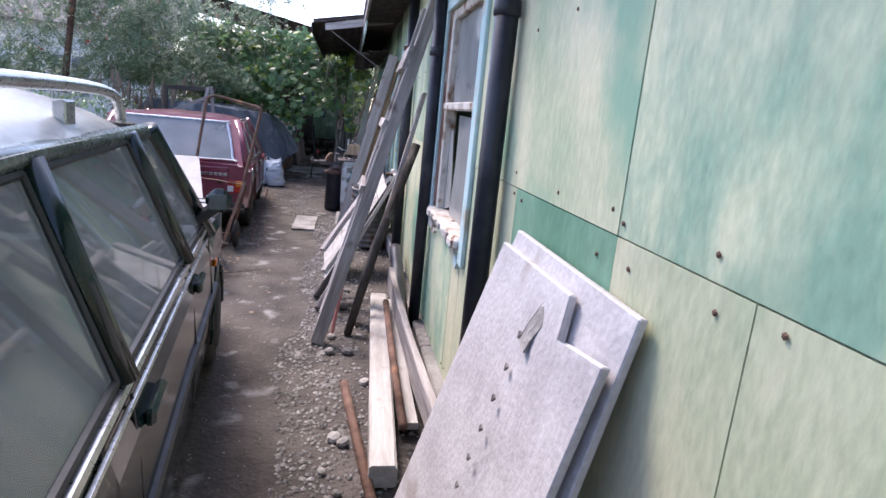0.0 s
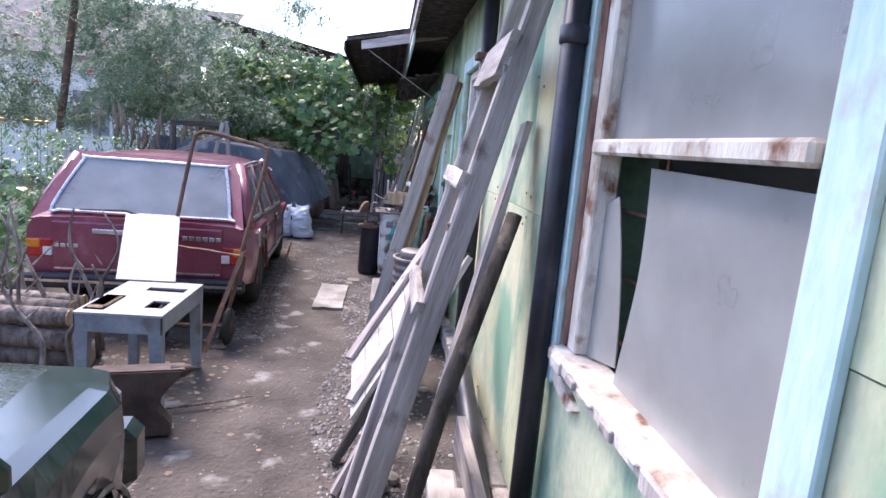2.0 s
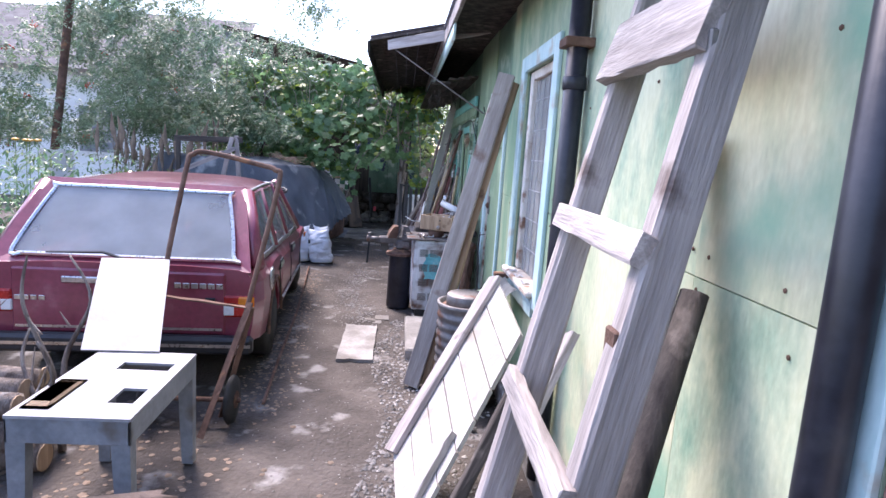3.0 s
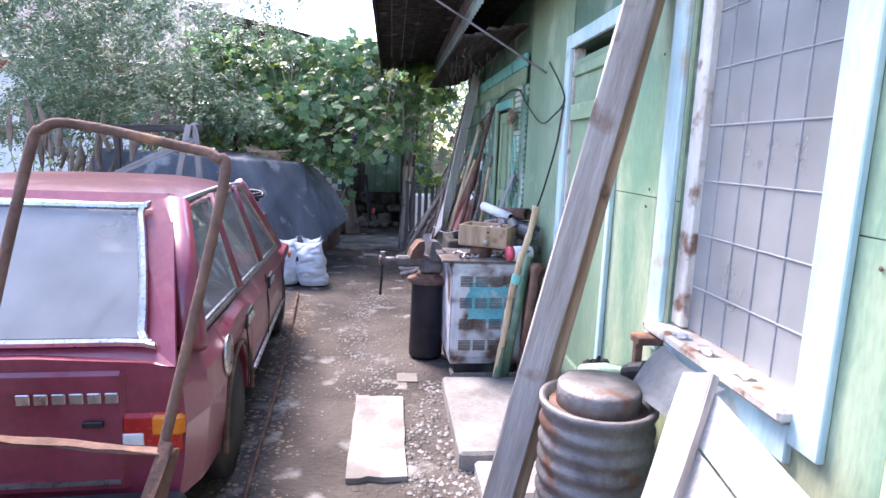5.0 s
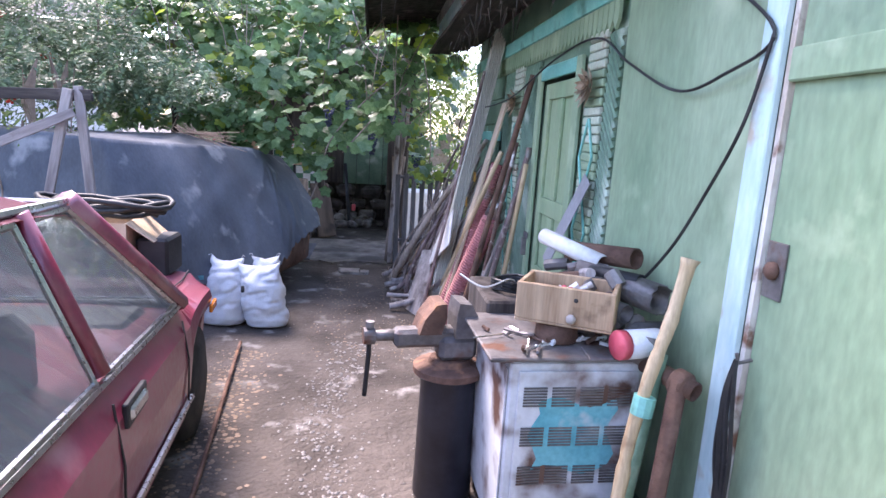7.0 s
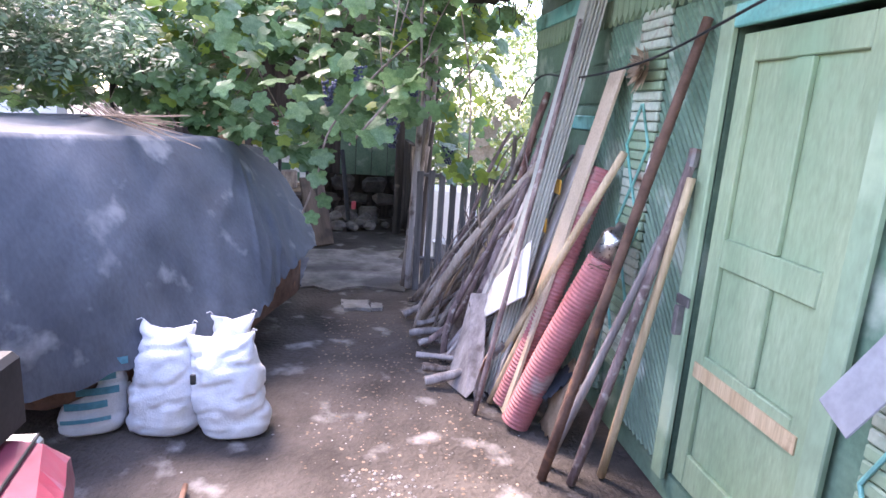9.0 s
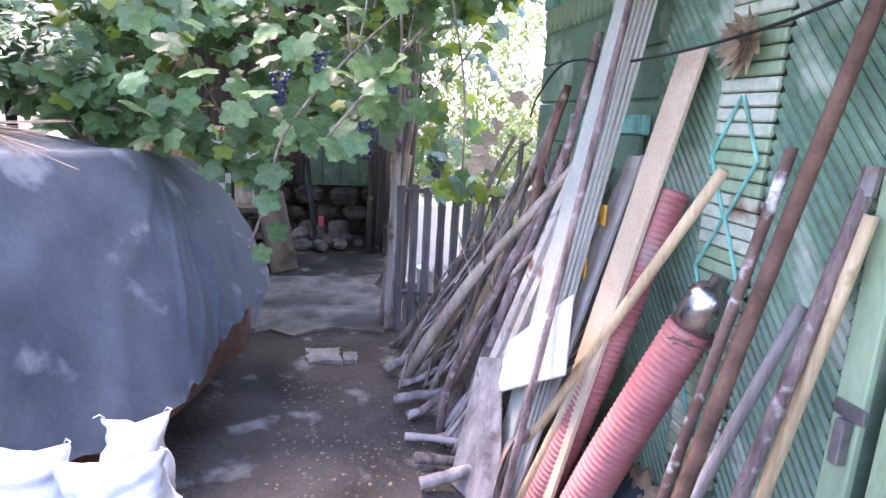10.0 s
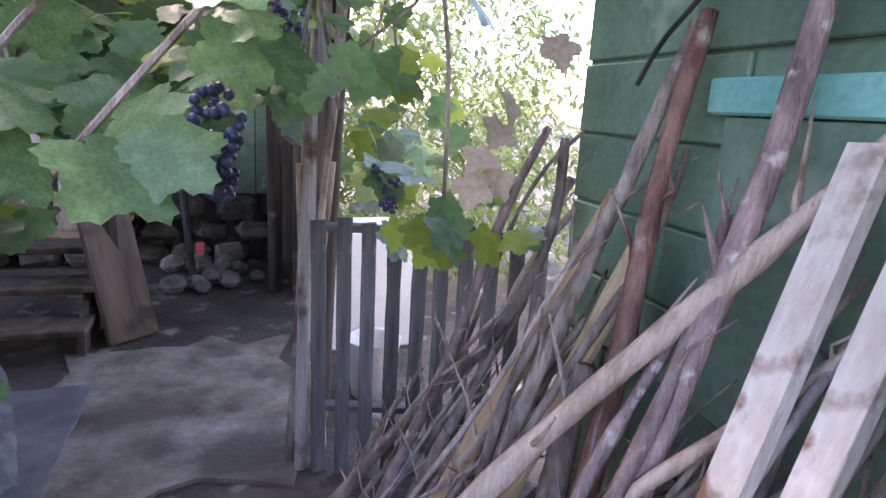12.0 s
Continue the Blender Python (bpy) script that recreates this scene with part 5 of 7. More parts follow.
for lo, hi, mt in [((-0.17, -0.115, 0), (0.17, 0.115, 0.01), M_WOODB), ((-0.17, -0.115, 0.01), (0.17, -0.097, 0.14), M_WOODB), ((-0.17, 0.097, 0.01), (0.17, 0.115, 0.14), M_WOODB), ((-0.17, -0.097, 0.01), (-0.153, 0.097, 0.14), M_WOODB), ((0.153, -0.097, 0.01), (0.17, 0.097, 0.14), M_WOODB)]:
    part("board", boxes((lo, hi), bevel=0.003), mt, bx)
part("knob", lathe([(0.012, 0), (0.018, 0.012), (0.012, 0.022), (0.002, 0.024)], 12, m=pose(0.03, -0.115, 0.035, 90, 0, 0)), M_WOODW, bx, smooth=True)
part("keyhole", lathe([(0.008, 0), (0.006, 0.002)], 10, m=pose(0.04, -0.115, 0.10, 90, 0, 0)), M_BLACKP, bx)
rj = random.Random(8)
for i in range(16):
    whole("scrap_piece", tube([(0.40 + rj.uniform(-0.10, 0.10), 9.21 + rj.uniform(-0.06, 0.06), 0.91 + rj.uniform(0, 0.09)), (0.40 + rj.uniform(-0.10, 0.10), 9.21 + rj.uniform(-0.06, 0.06), 0.93 + rj.uniform(0, 0.08))], rj.uniform(0.006, 0.018), 7),
          rj.choice([M_IRON, M_WOODW, M_RUST, M_PINK, M_WPAINT]), "small piece of scrap in a wooden drawer", "scrap", "scrap in the drawer")
whole("tin_can", lathe([(0.075, TOPZ), (0.078, TOPZ + 0.005), (0.075, 0.875), (0.06, 0.88), (0.01, 0.88)], 20, m=pose(0.36, 9.20, 0)), M_RUST, "low rusty tin under a drawer", "tin", smooth=True)
jar = thing("jar", "plastic jar with a red lid lying on a stove top", "jar", pose(0.50, 8.99, TOPZ + 0.052, 0, 90, 12))
part("jar_body", lathe([(0.04, 0.03), (0.05, 0.04), (0.05, 0.16), (0.045, 0.165), (0.01, 0.165)], 20), M_SACK, jar, smooth=True)
part("lid", lathe([(0.01, -0.005), (0.048, 0.0), (0.05, 0.005), (0.05, 0.03), (0.04, 0.03)], 20), M_PINK, jar, smooth=True)


def pipe_piece(name, p0, p1, r, material, label, ragged=False):
    m, ln = frame_of(p0, p1)
    bm = lathe([(r, 0), (r, ln), (r * 0.86, ln), (r * 0.86, 0.0)], 20)
    if ragged:
        for v in bm.verts:
            if v.co.z > ln - 0.001:
                v.co.z -= 0.05 * abs(noise.noise(v.co * 30))
    ob = whole(name, bm, material, label, "pipe", "pipes on the bench", smooth=True)
    ob.matrix_world = Matrix.Translation(p0) @ m
    return ob


pipe_piece("exhaust_pipe", (0.55, 9.50, 1.0), (0.70, 9.10, 0.99), 0.055, M_IRON, "torn grey exhaust pipe on a heap of junk", True)
pipe_piece("exhaust_pipe", (0.56, 9.62, 1.06), (0.70, 9.34, 1.09), 0.042, M_RUST, "short rusty pipe on a heap of junk")
pipe_piece("white_tube", (0.45, 9.75, 1.10), (0.60, 9.42, 1.05), 0.035, M_WPAINT, "white plastic tube on a heap of junk")
pipe_piece("spray_can", (0.55, 9.40, 1.02), (0.66, 9.20, 1.03), 0.03, M_BLACKP, "dark striped can on a heap of junk")
pipe_piece("pipe_stub", (0.52, 9.40, 0.93), (0.60, 9.16, 0.92), 0.035, M_IRON, "short iron pipe stub on a stove top")
for i in range(44):
    a = Vector((rj.uniform(0.40, 0.70), rj.uniform(9.16, 9.72), TOPZ + 0.01 + 0.22 * rj.random() ** 1.3))
    d = Vector((rj.uniform(-1, 1), rj.uniform(-1, 1), rj.uniform(-0.3, 0.3))).normalized() * rj.uniform(0.05, 0.16)
    whole("junk_bar", tube([a - d / 2, a + d / 2], rj.uniform(0.008, 0.03), 8), rj.choice([M_IRON, M_RUST, M_IRON, M_WOOD]), "piece of rusty iron junk on a bench", "scrap", "junk on the bench")
for i in range(34):
    a = Vector((rj.uniform(0.10, 0.62), rj.uniform(9.02, 9.3), TOPZ + 0.008))
    d = Vector((rj.uniform(-1, 1), rj.uniform(-1, 1), 0)).normalized() * rj.uniform(0.02, 0.08)
    whole("metal_scrap", tube([a - d, a, a + d * 0.6 + Vector((0, 0, rj.uniform(0, 0.02)))], rj.uniform(0.003, 0.007), 5), rj.choice([M_CHROME, M_IRON, M_RUST, M_WPAINT]), "small scrap lying on a rusty bench plate", "scrap", "scrap on the plate")
fl = whole("engine_flange", lathe([(0.07, 0), (0.075, 0.01), (0.075, 0.03), (0.03, 0.035), (0.022, 0.01)], 20, m=pose(0.52, 9.28, 0.95, 70, 0, 20)), M_IRON, "grey engine flange on a heap of junk", "engine part", smooth=True)
whole("bench_board", box(bmesh.new(), (0.16, 9.50, 0.0), (0.62, 9.95, 0.86), 0.01), M_WOODD, "dark cupboard behind the stove holding junk", "cupboard")
for i in range(4):
    whole("cable_coil", tube([(0.30 + 0.085 * math.cos(k * 0.5), 9.68 + 0.085 * math.sin(k * 0.5), 0.875 + 0.012 * i + 0.006 * math.sin(k)) for k in range(14)], 0.007, 6), M_BLACKC, "coil of black cable on a bench", "cable coil", "coils on the bench")
whole("white_wire", tube(smooth_line([(0.05, 9.55, 0.96), (0.14, 9.5, 0.92), (0.26, 9.6, 0.93), (0.32, 9.7, 0.90)]), 0.004, 5), M_WPAINT, "bent white wire on a bench", "wire")

# vice on its black drum
vd = thing("vice_stand", "black steel drum carrying an iron bench vice", "drum", pose(0.02, 9.50, 0))
part("drum", lathe([(0.12, 0.0), (0.125, 0.02), (0.115, 0.54), (0.125, 0.56), (0.01, 0.56)], 26), M_PIPE, vd, smooth=True)
part("flange", lathe([(0.15, 0.56), (0.15, 0.585), (0.09, 0.60), (0.08, 0.62), (0.01, 0.62)], 24), M_RUST, vd)
vi = thing("bench_vice", "heavy brown iron bench vice with a bar handle", "vice", pose(0.02, 9.50, 0.62, 0, 0, 8))
part("base", box(bmesh.new(), (-0.06, -0.06, 0.0), (0.10, 0.07, 0.10), 0.02), M_IRON, vi)
part("slide", box(bmesh.new(), (-0.24, -0.04, 0.055), (0.08, 0.04, 0.13), 0.015), M_IRON, vi)
part("fixed_jaw", prism([(0.0, 0.10), (0.10, 0.10), (0.10, 0.17), (0.06, 0.24), (0.01, 0.245), (0.0, 0.19)], 0.14, "y", at=-0.07), M_IRON, vi)
part("moving_jaw", prism([(-0.15, 0.12), (-0.06, 0.12), (-0.04, 0.19), (-0.045, 0.245), (-0.085, 0.24), (-0.13, 0.18)], 0.14, "y", at=-0.07), M_RUST, vi)
part("screw", tube([(-0.34, 0, 0.10), (-0.20, 0, 0.10)], 0.022, 12), M_IRON, vi, smooth=True)
part("screw_head", tube([(-0.36, 0, 0.10), (-0.315, 0, 0.10)], 0.034, 12), M_IRON, vi)
part("handle", tube([(-0.335, 0, 0.145), (-0.335, 0.01, 0.02), (-0.345, 0.02, -0.16)], 0.010, 8), M_BLACKP, vi)
part("handle_end", tube([(-0.335, 0, 0.135), (-0.335, 0, 0.16)], 0.018, 8), M_IRON, vi)

# sticks and pipes beside the stove
stick = thing("crooked_stick", "barked yellow crooked branch leaning by the stove", "stick")
part("branch", tube(smooth_line([(0.42, 8.82, 0.02), (0.47, 8.80, 0.40), (0.50, 8.82, 0.62), (0.55, 8.83, 0.85), (0.60, 8.85, 1.0), (0.64, 8.86, 1.19)]), [0.019, 0.020, 0.021, 0.022, 0.023] * 6 + [0.030], 10, wob=0.06), M_WOODY, stick, smooth=True)
part("green_tape", tube([(0.525, 8.82, 0.70), (0.535, 8.825, 0.76)], 0.034, 10), M_TEAL, stick)
part("painted_tip", tube([(0.425, 8.818, 0.03), (0.462, 8.805, 0.30)], 0.025, 10), M_DKGREEN, stick)
whole("green_pole", tube([(0.49, 8.87, 0.02), (0.62, 8.93, 0.86)], 0.028, 10), M_DKGREEN, "green painted pole leaning by the stove", "pole", smooth=True)
whole("rusty_pole", tube([(0.58, 8.80, 0.02), (0.66, 8.86, 0.80)], 0.028, 10), M_RUST, "rusty pipe leaning beside the door frame", "pipe", smooth=True)
whole("rusty_pole", tube([(0.66, 8.93, 0.02), (0.71, 8.96, 0.72)], 0.024, 10), M_RUST, "thin rusty pipe leaning beside the wall", "pipe", smooth=True)
tp = thing("pipe_tee", "rusty iron pipe fitting lying over the poles", "pipe")
part("arm", lathe([(0.032, 0), (0.032, 0.20), (0.026, 0.20), (0.026, 0.02)], 16, m=Matrix.Translation((0.61, 9.0, 0.80)) @ frame_of((0, 0, 0), (0.5, -1, -0.15))[0]), M_RUST, tp, smooth=True)
part("collar", lathe([(0.042, 0.12), (0.046, 0.125), (0.046, 0.165), (0.042, 0.17)], 16, m=Matrix.Translation((0.61, 9.0, 0.80)) @ frame_of((0, 0, 0), (0.5, -1, -0.15))[0]), M_RUST, tp, smooth=True)
part("elbow", tube([(0.60, 9.02, 0.80), (0.62, 9.0, 0.90)], 0.04, 12), M_IRON, tp, smooth=True)
whole("power_cable", tube(smooth_line([(0.74, 9.16, 2.1), (0.745, 8.78, 1.85), (0.74, 8.99, 1.75), (0.735, 9.27, 1.72), (0.735, 9.7, 1.86), (0.73, 10.1, 2.02), (0.70, 10.7, 1.98), (0.66, 11.5, 1.82), (0.60, 12.2, 1.77), (0.55, 12.7, 1.80), (0.50, 12.9, 1.66), (0.50, 13.0, 1.55)], 8), 0.0055, 6), M_BLACKC, "black electric cable looped along the house wall", "cable")
whole("power_cable", tube(smooth_line([(0.745, 8.78, 1.84), (0.74, 8.85, 1.6), (0.73, 8.98, 1.38), (0.71, 9.12, 1.17), (0.66, 9.28, 0.98), (0.55, 9.34, 0.89), (0.44, 9.36, 0.90)], 8), 0.006, 6), M_BLACKC, "black cable hanging from the door frame to a bench", "cable")
whole("metal_plate", box(bmesh.new(), (0, 0, 0), (0.006, 0.12, 0.52), 0.002), M_GREYP, "grey metal plate leaning on the door pilaster", "metal plate").matrix_world = pose(0.60, 10.16, 0.86, 22, 14, 0)

# ---- tools, boards and branches by the far doors ----
def pole(name, p0, p1, r, material, label, category="pole", wob=0.04, seed=0, bend=0.0, group=""):
    p0, p1 = Vector(p0), Vector(p1)
    side = Vector((0, 0.7, 0.7)) * bend
    pts = [p0.lerp(p1, k / 6) + side * math.sin(math.pi * k / 6) for k in range(7)]
    return whole(name, tube(pts, [r * (1.05 - 0.1 * k / 6) for k in range(7)], 10, wob=wob, seed=seed), material, label, category, group, smooth=True)


pole("rusty_pole", (0.30, 11.29, 0.0), (0.735, 11.26, 1.95), 0.021, M_RUST, "long rusty brown pole leaning by the door", bend=0.01)
pole("rusty_pole", (0.42, 11.25, 0.0), (0.73, 11.21, 1.42), 0.020, M_BARKP, "brown pole with an iron cap leaning by the door", bend=-0.01)
whole("pole_cap", tube([(0.73, 11.21, 1.40), (0.737, 11.21, 1.47)], 0.022, 10), M_IRON, "iron cap on a leaning pole", "cap")
pole("broom_handle", (0.58, 11.30, 0.0), (0.715, 11.17, 1.36), 0.018, M_WOODY, "yellow wooden handle leaning by the door", "handle")
pole("rusty_pole", (0.36, 11.40, 0.0), (0.70, 11.30, 1.10), 0.018, M_WOOD, "grey wooden pole leaning by the door")
pole("peeling_pipe", (0.50, 11.53, 0.20), (0.70, 11.43, 1.50), 0.017, M_FLAKE, "white pipe with flaking paint leaning on the wall", "pipe", wob=0.02)


def ribbed_hose(name, pts, r, label, pitch=0.021):
    line = smooth_line(pts, 20)
    length = sum((b - a).length for a, b in zip(line, line[1:]))
    n = int(length / pitch) * 4
    cum = [0]
    for a, b in zip(line, line[1:]):
        cum.append(cum[-1] + (b - a).length)
    out, radii, j = [], [], 0
    for i in range(n + 1):
        d = length * i / n
        while j < len(cum) - 2 and cum[j + 1] < d:
            j += 1
        out.append(line[j].lerp(line[j + 1], (d - cum[j]) / max(1e-6, cum[j + 1] - cum[j])))
        radii.append(r * (1.0 if i % 4 in (0, 1) else 0.90))
    return whole(name, tube(out, radii, 18), M_HOSE, label, "hose")


ribbed_hose("ribbed_hose", [(0.28, 11.96, 0.02), (0.45, 11.92, 0.55), (0.67, 11.90, 1.32)], 0.055, "dusty pink ribbed hose leaning on the wall")
ribbed_hose("ribbed_hose", [(0.30, 11.75, 0.02), (0.42, 11.70, 0.40), (0.60, 11.60, 0.93)], 0.075, "thick dusty pink ribbed hose in front of tools")
th = thing("steel_flask", "shiny steel flask tied into the end of a hose", "flask")
part("flask_body", lathe([(0.066, 0), (0.066, 0.13), (0.05, 0.16), (0.03, 0.17), (0.028, 0.20), (0.01, 0.205)], 20, m=Matrix.Translation((0.595, 11.603, 0.915)) @ frame_of((0, 0, 0), (0.18, -0.10, 0.53))[0]), M_CHROME, th, smooth=True)
part("string", tube([(0.60 + 0.082 * math.cos(k * 0.7), 11.60 + 0.07 * math.sin(k * 0.7), 0.90 + 0.015 * math.sin(k * 2.3)) for k in range(20)], 0.004, 5), M_RUST, th, "brown string")
pole("tool_handle", (0.30, 12.15, 0.20), (0.63, 11.60, 1.42), 0.020, M_WOODY, "thick yellow fork handle leaning over boards", "handle")
fk = thing("garden_fork", "rusty many-tined garden fork standing head down", "fork")
for i in range(6):
    o = (i - 2.5) * 0.024
    part("tine", tube(smooth_line([(0.26, 12.14, 0.26), (0.20 + o * 0.4, 12.10 + o, 0.22), (0.15 + o * 0.5, 12.02 + o, 0.10), (0.17 + o * 0.5, 11.98 + o, 0.015)]), 0.005, 6), M_IRON, fk)
part("socket", tube([(0.25, 12.16, 0.20), (0.31, 12.12, 0.30)], 0.024, 10), M_IRON, fk)
pole("tool_handle", (0.22, 12.0, 0.0), (0.60, 11.95, 1.06), 0.017, M_WOODY, "thin yellow stick leaning on boards", "handle")
pole("tool_handle", (0.30, 11.86, 0.0), (0.58, 11.62, 0.98), 0.019, M_WOODY, "pale stick leaning before a ribbed hose", "handle")


def leaning_board(name, y, w, x0, z0, x1, z1, dy, t, material, label, group=""):
    m, ln = frame_of((x0, y, z0), (x1, y + dy, z1), (-1, 0, 0.3))
    ob = whole(name, timber(ln, w, t, int(y * 100) % 97, 0.0015, bevel=0.05), material, label, "board", group)
    ob.matrix_world = Matrix.Translation((x0, y, z0)) @ m
    return ob


leaning_board("fibreboard", 11.92, 0.15, 0.27, 0.0, 0.715, 1.80, 0.05, 0.016, M_CHIP, "tan fibreboard strip leaning on the wall")
for i in range(6):
    leaning_board("panel_strip", 12.20 - i * 0.014, 0.125 - 0.008 * i, 0.20 + 0.014 * i, 0.0, 0.665 + 0.012 * i, 2.40 - 0.02 * i, 0.10, 0.009, M_PVCW, "long cream panel strip in a leaning bundle", "bundle of panel strips")
leaning_board("panel_strip", 12.10, 0.10, 0.24, 0.0, 0.66, 1.42, 0.08, 0.012, M_WOODW, "short pale board with orange tape")
for z, x in ((1.19, 0.558), (0.98, 0.497)):
    whole("orange_tape", boxes(((x - 0.02, 12.10 + 0.03 * z, z - 0.04), (x - 0.012, 12.20 + 0.02 * z, z + 0.04)), bevel=0.002), M_TAPE, "strip of orange tape round the boards", "tape", "tapes on boards").matrix_world = pose(0, 0, 0, 0, 0, 0)
leaning_board("painted_board", 12.50, 0.07, 0.10, 0.0, 0.64, 1.46, 0.08, 0.03, M_PEEL, "old board with flaking white paint")
leaning_board("painted_board", 12.40, 0.06, 0.10, 0.0, 0.62, 1.40, 0.05, 0.03, M_PEEL, "old white board with cracked paint")
pole("dark_rod", (0.111, 11.877, 0.0), (0.563, 12.158, 2.05), 0.014, M_BARKP, "straight dark rod leaning over boards", "rod", wob=0.02)
wb = slab("melamine_board", [(0.20, 12.36, 0.34), (0.285, 12.36, 0.60), (0.35, 11.92, 0.94), (0.325, 11.86, 0.66)], 0.010, "small white panel standing on boards")
wb.data.materials[0] = M_WPAINT
sp = slab("shovel_sheet", [(0.02, 12.25, 0.0), (0.16, 12.42, 0.50), (0.24, 12.34, 0.52), (0.19, 12.06, 0.10), (0.10, 12.05, 0.0)], 0.006, "bent grey sheet like a shovel blade among branches")
sp.data.materials[0] = M_WOOD
whole("paper_bag", sheet(lambda u, v: (0.42 + 0.16 * u + 0.03 * noise.noise((u * 4, v * 4, 5)), 11.52 + 0.22 * v, 0.02 + 0.36 * math.sin(1.57 * u) + 0.05 * noise.noise((u * 5, v * 5, 9))), 12, 12, 0.006), M_CARD, "crumpled brown paper bag behind poles", "bag", smooth=True)
whole("blue_rag", sheet(lambda u, v: (0.40 + 0.14 * u, 11.62 + 0.12 * v, 0.20 + 0.14 * u + 0.04 * noise.noise((u * 7, v * 7, 3))), 10, 10, 0.008), M_TARP, "grey-blue crumpled rag among tools", "rag", smooth=True)


def branch(p0, p1, r, material, seed, label, twigs=3, knots=True, bend=0.05):
    """A crooked branch with stubs and twigs."""
    rr = random.Random(seed)
    p0, p1 = Vector(p0), Vector(p1)
    n = 9
    ln = (p1 - p0).length
    off = [Vector((rr.uniform(-1, 1), rr.uniform(-1, 1), rr.uniform(-1, 1))) for _ in range(3)]
    pts, rad = [], []
    for k in range(n):
        t = k / (n - 1)
        w = math.sin(math.pi * t)
        pts.append(p0.lerp(p1, t) + (off[0] * w + off[1] * math.sin(2 * math.pi * t) * 0.5 + off[2] * math.sin(3 * math.pi * t) * 0.3) * bend * ln * 0.5)
        rad.append(r * (1.0 - 0.45 * t) * rr.uniform(0.9, 1.1))
    for p in pts:
        p.z, p.x = max(p.z, 0.012), min(p.x, WX - 0.04)
    t = thing("branch", label, "branch", group="heap of branches")
    part("stem", tube(smooth_line(pts, 3), [rad[min(n - 1, i // 3)] for i in range(3 * (n - 1) + 1)], 9, wob=0.08, seed=seed), material, t, smooth=True)
    for k in range(twigs):
        i = rr.randint(2, n - 2)
        d = ((pts[i] - pts[i - 1]).normalized() + Vector((rr.uniform(-0.9, 0.9), rr.uniform(-0.9, 0.9), rr.uniform(-0.3, 0.9)))).normalized()
        l = rr.uniform(0.05, 0.28)
        q = pts[i] + d * l * 0.5 + Vector((rr.uniform(-0.02, 0.02), rr.uniform(-0.02, 0.02), 0.0))
        part("twig", tube([pts[i], q, pts[i] + d * l], [rad[i] * 0.4, rad[i] * 0.25, 0.002], 6), material, t)
    return t


GREYB, PURB = "weathered grey branch leaning in a heap by the fence", "purple-brown branch with pale specks leaning in a heap"
branch((-0.06, 13.24, 0.03), (0.70, 12.56, 1.50), 0.036, M_PEELED, 1, "long pale peeled branch crossing the heap", 5, bend=0.04)
branch((0.14, 12.62, 0.0), (0.72, 12.76, 1.95), 0.034, M_BARKP, 2, PURB, 6, bend=0.03)
branch((0.30, 12.85, 0.0), (0.71, 13.06, 1.72), 0.036, M_BARKR, 3, "red-brown branch with peeling bark in a heap", 4, bend=0.03)
branch((0.20, 13.3, 0.0), (0.70, 13.08, 1.70), 0.028, M_BARK, 4, GREYB, 4)
lean_timber("plank", (0.06, 13.35, 0.0), (0.62, 13.18, 1.30), 0.06, 0.025, M_WOODB, "brown raw plank leaning in the branch heap", "plank", seed=71, up=(-1, 0, 0.4))
lean_timber("plank", (0.12, 13.15, 0.0), (0.60, 13.05, 1.18), 0.07, 0.02, M_WOODY, "split yellow plank among the branches", "plank", seed=72, up=(-1, 0, 0.4))
branch((0.02, 13.5, 0.0), (0.60, 13.54, 1.44), 0.024, M_BARKP, 5, PURB, 4)
branch((0.12, 12.75, 0.0), (0.46, 13.0, 0.92), 0.048, M_BARK, 6, "thick barked limb standing in the heap", 2, bend=0.1)
rb = random.Random(17)
for i in range(60):
    y = rb.uniform(12.40, 13.85)
    x0 = rb.uniform(-0.10, 0.22) + 0.10 * (y < 12.8)
    h = rb.uniform(0.45, 1.45)
    branch((x0, y + rb.uniform(-0.1, 0.25), 0.0), (min(0.7, x0 + 0.22 + 0.34 * h + rb.uniform(-0.1, 0.1)), y + rb.uniform(-0.45, 0.25), h), rb.uniform(0.007, 0.024), rb.choice([M_BARK, M_BARK, M_PEELED, M_WOOD, M_BARK, M_BARKP]), 100 + i, GREYB, rb.randint(2, 6), bend=0.12)
for i in range(7):
    y = 12.2 + i * 0.19
    branch((-0.12 + 0.05 * math.sin(i * 3), y, 0.035), (0.42, y + rb.uniform(-0.3, 0.2), rb.uniform(0.04, 0.22)), rb.uniform(0.016, 0.034), rb.choice([M_BARK, M_WOOD]), 200 + i, "short grey branch lying at the heap foot", 1, bend=0.12)

# ---- picket fence and gate post ----
fe = tagged(new("fence"), "weathered grey picket fence with a nailed top rail", "fence")
FA, FB = Vector((0.0, 14.12, 0)), Vector((0.80, 13.86, 0))
for i in range(10):
    p = FA.lerp(FB, i / 9.0)
    lean_timber("picket", (p.x, p.y, 0.0), (p.x + rb.uniform(-0.01, 0.01), p.y, 1.05 + rb.uniform(-0.03, 0.02)), 0.055, 0.018, M_PICKET, "", seed=300 + i, parent=fe, up=(0, 1, 0))
for z in (1.02, 0.28):
    lean_timber("rail", FA + Vector((0, 0.028, z)), FB + Vector((0, 0.028, z)), 0.05, 0.03, M_PICKET, "", seed=320 + int(z * 10), parent=fe, up=(0, 0, 1))
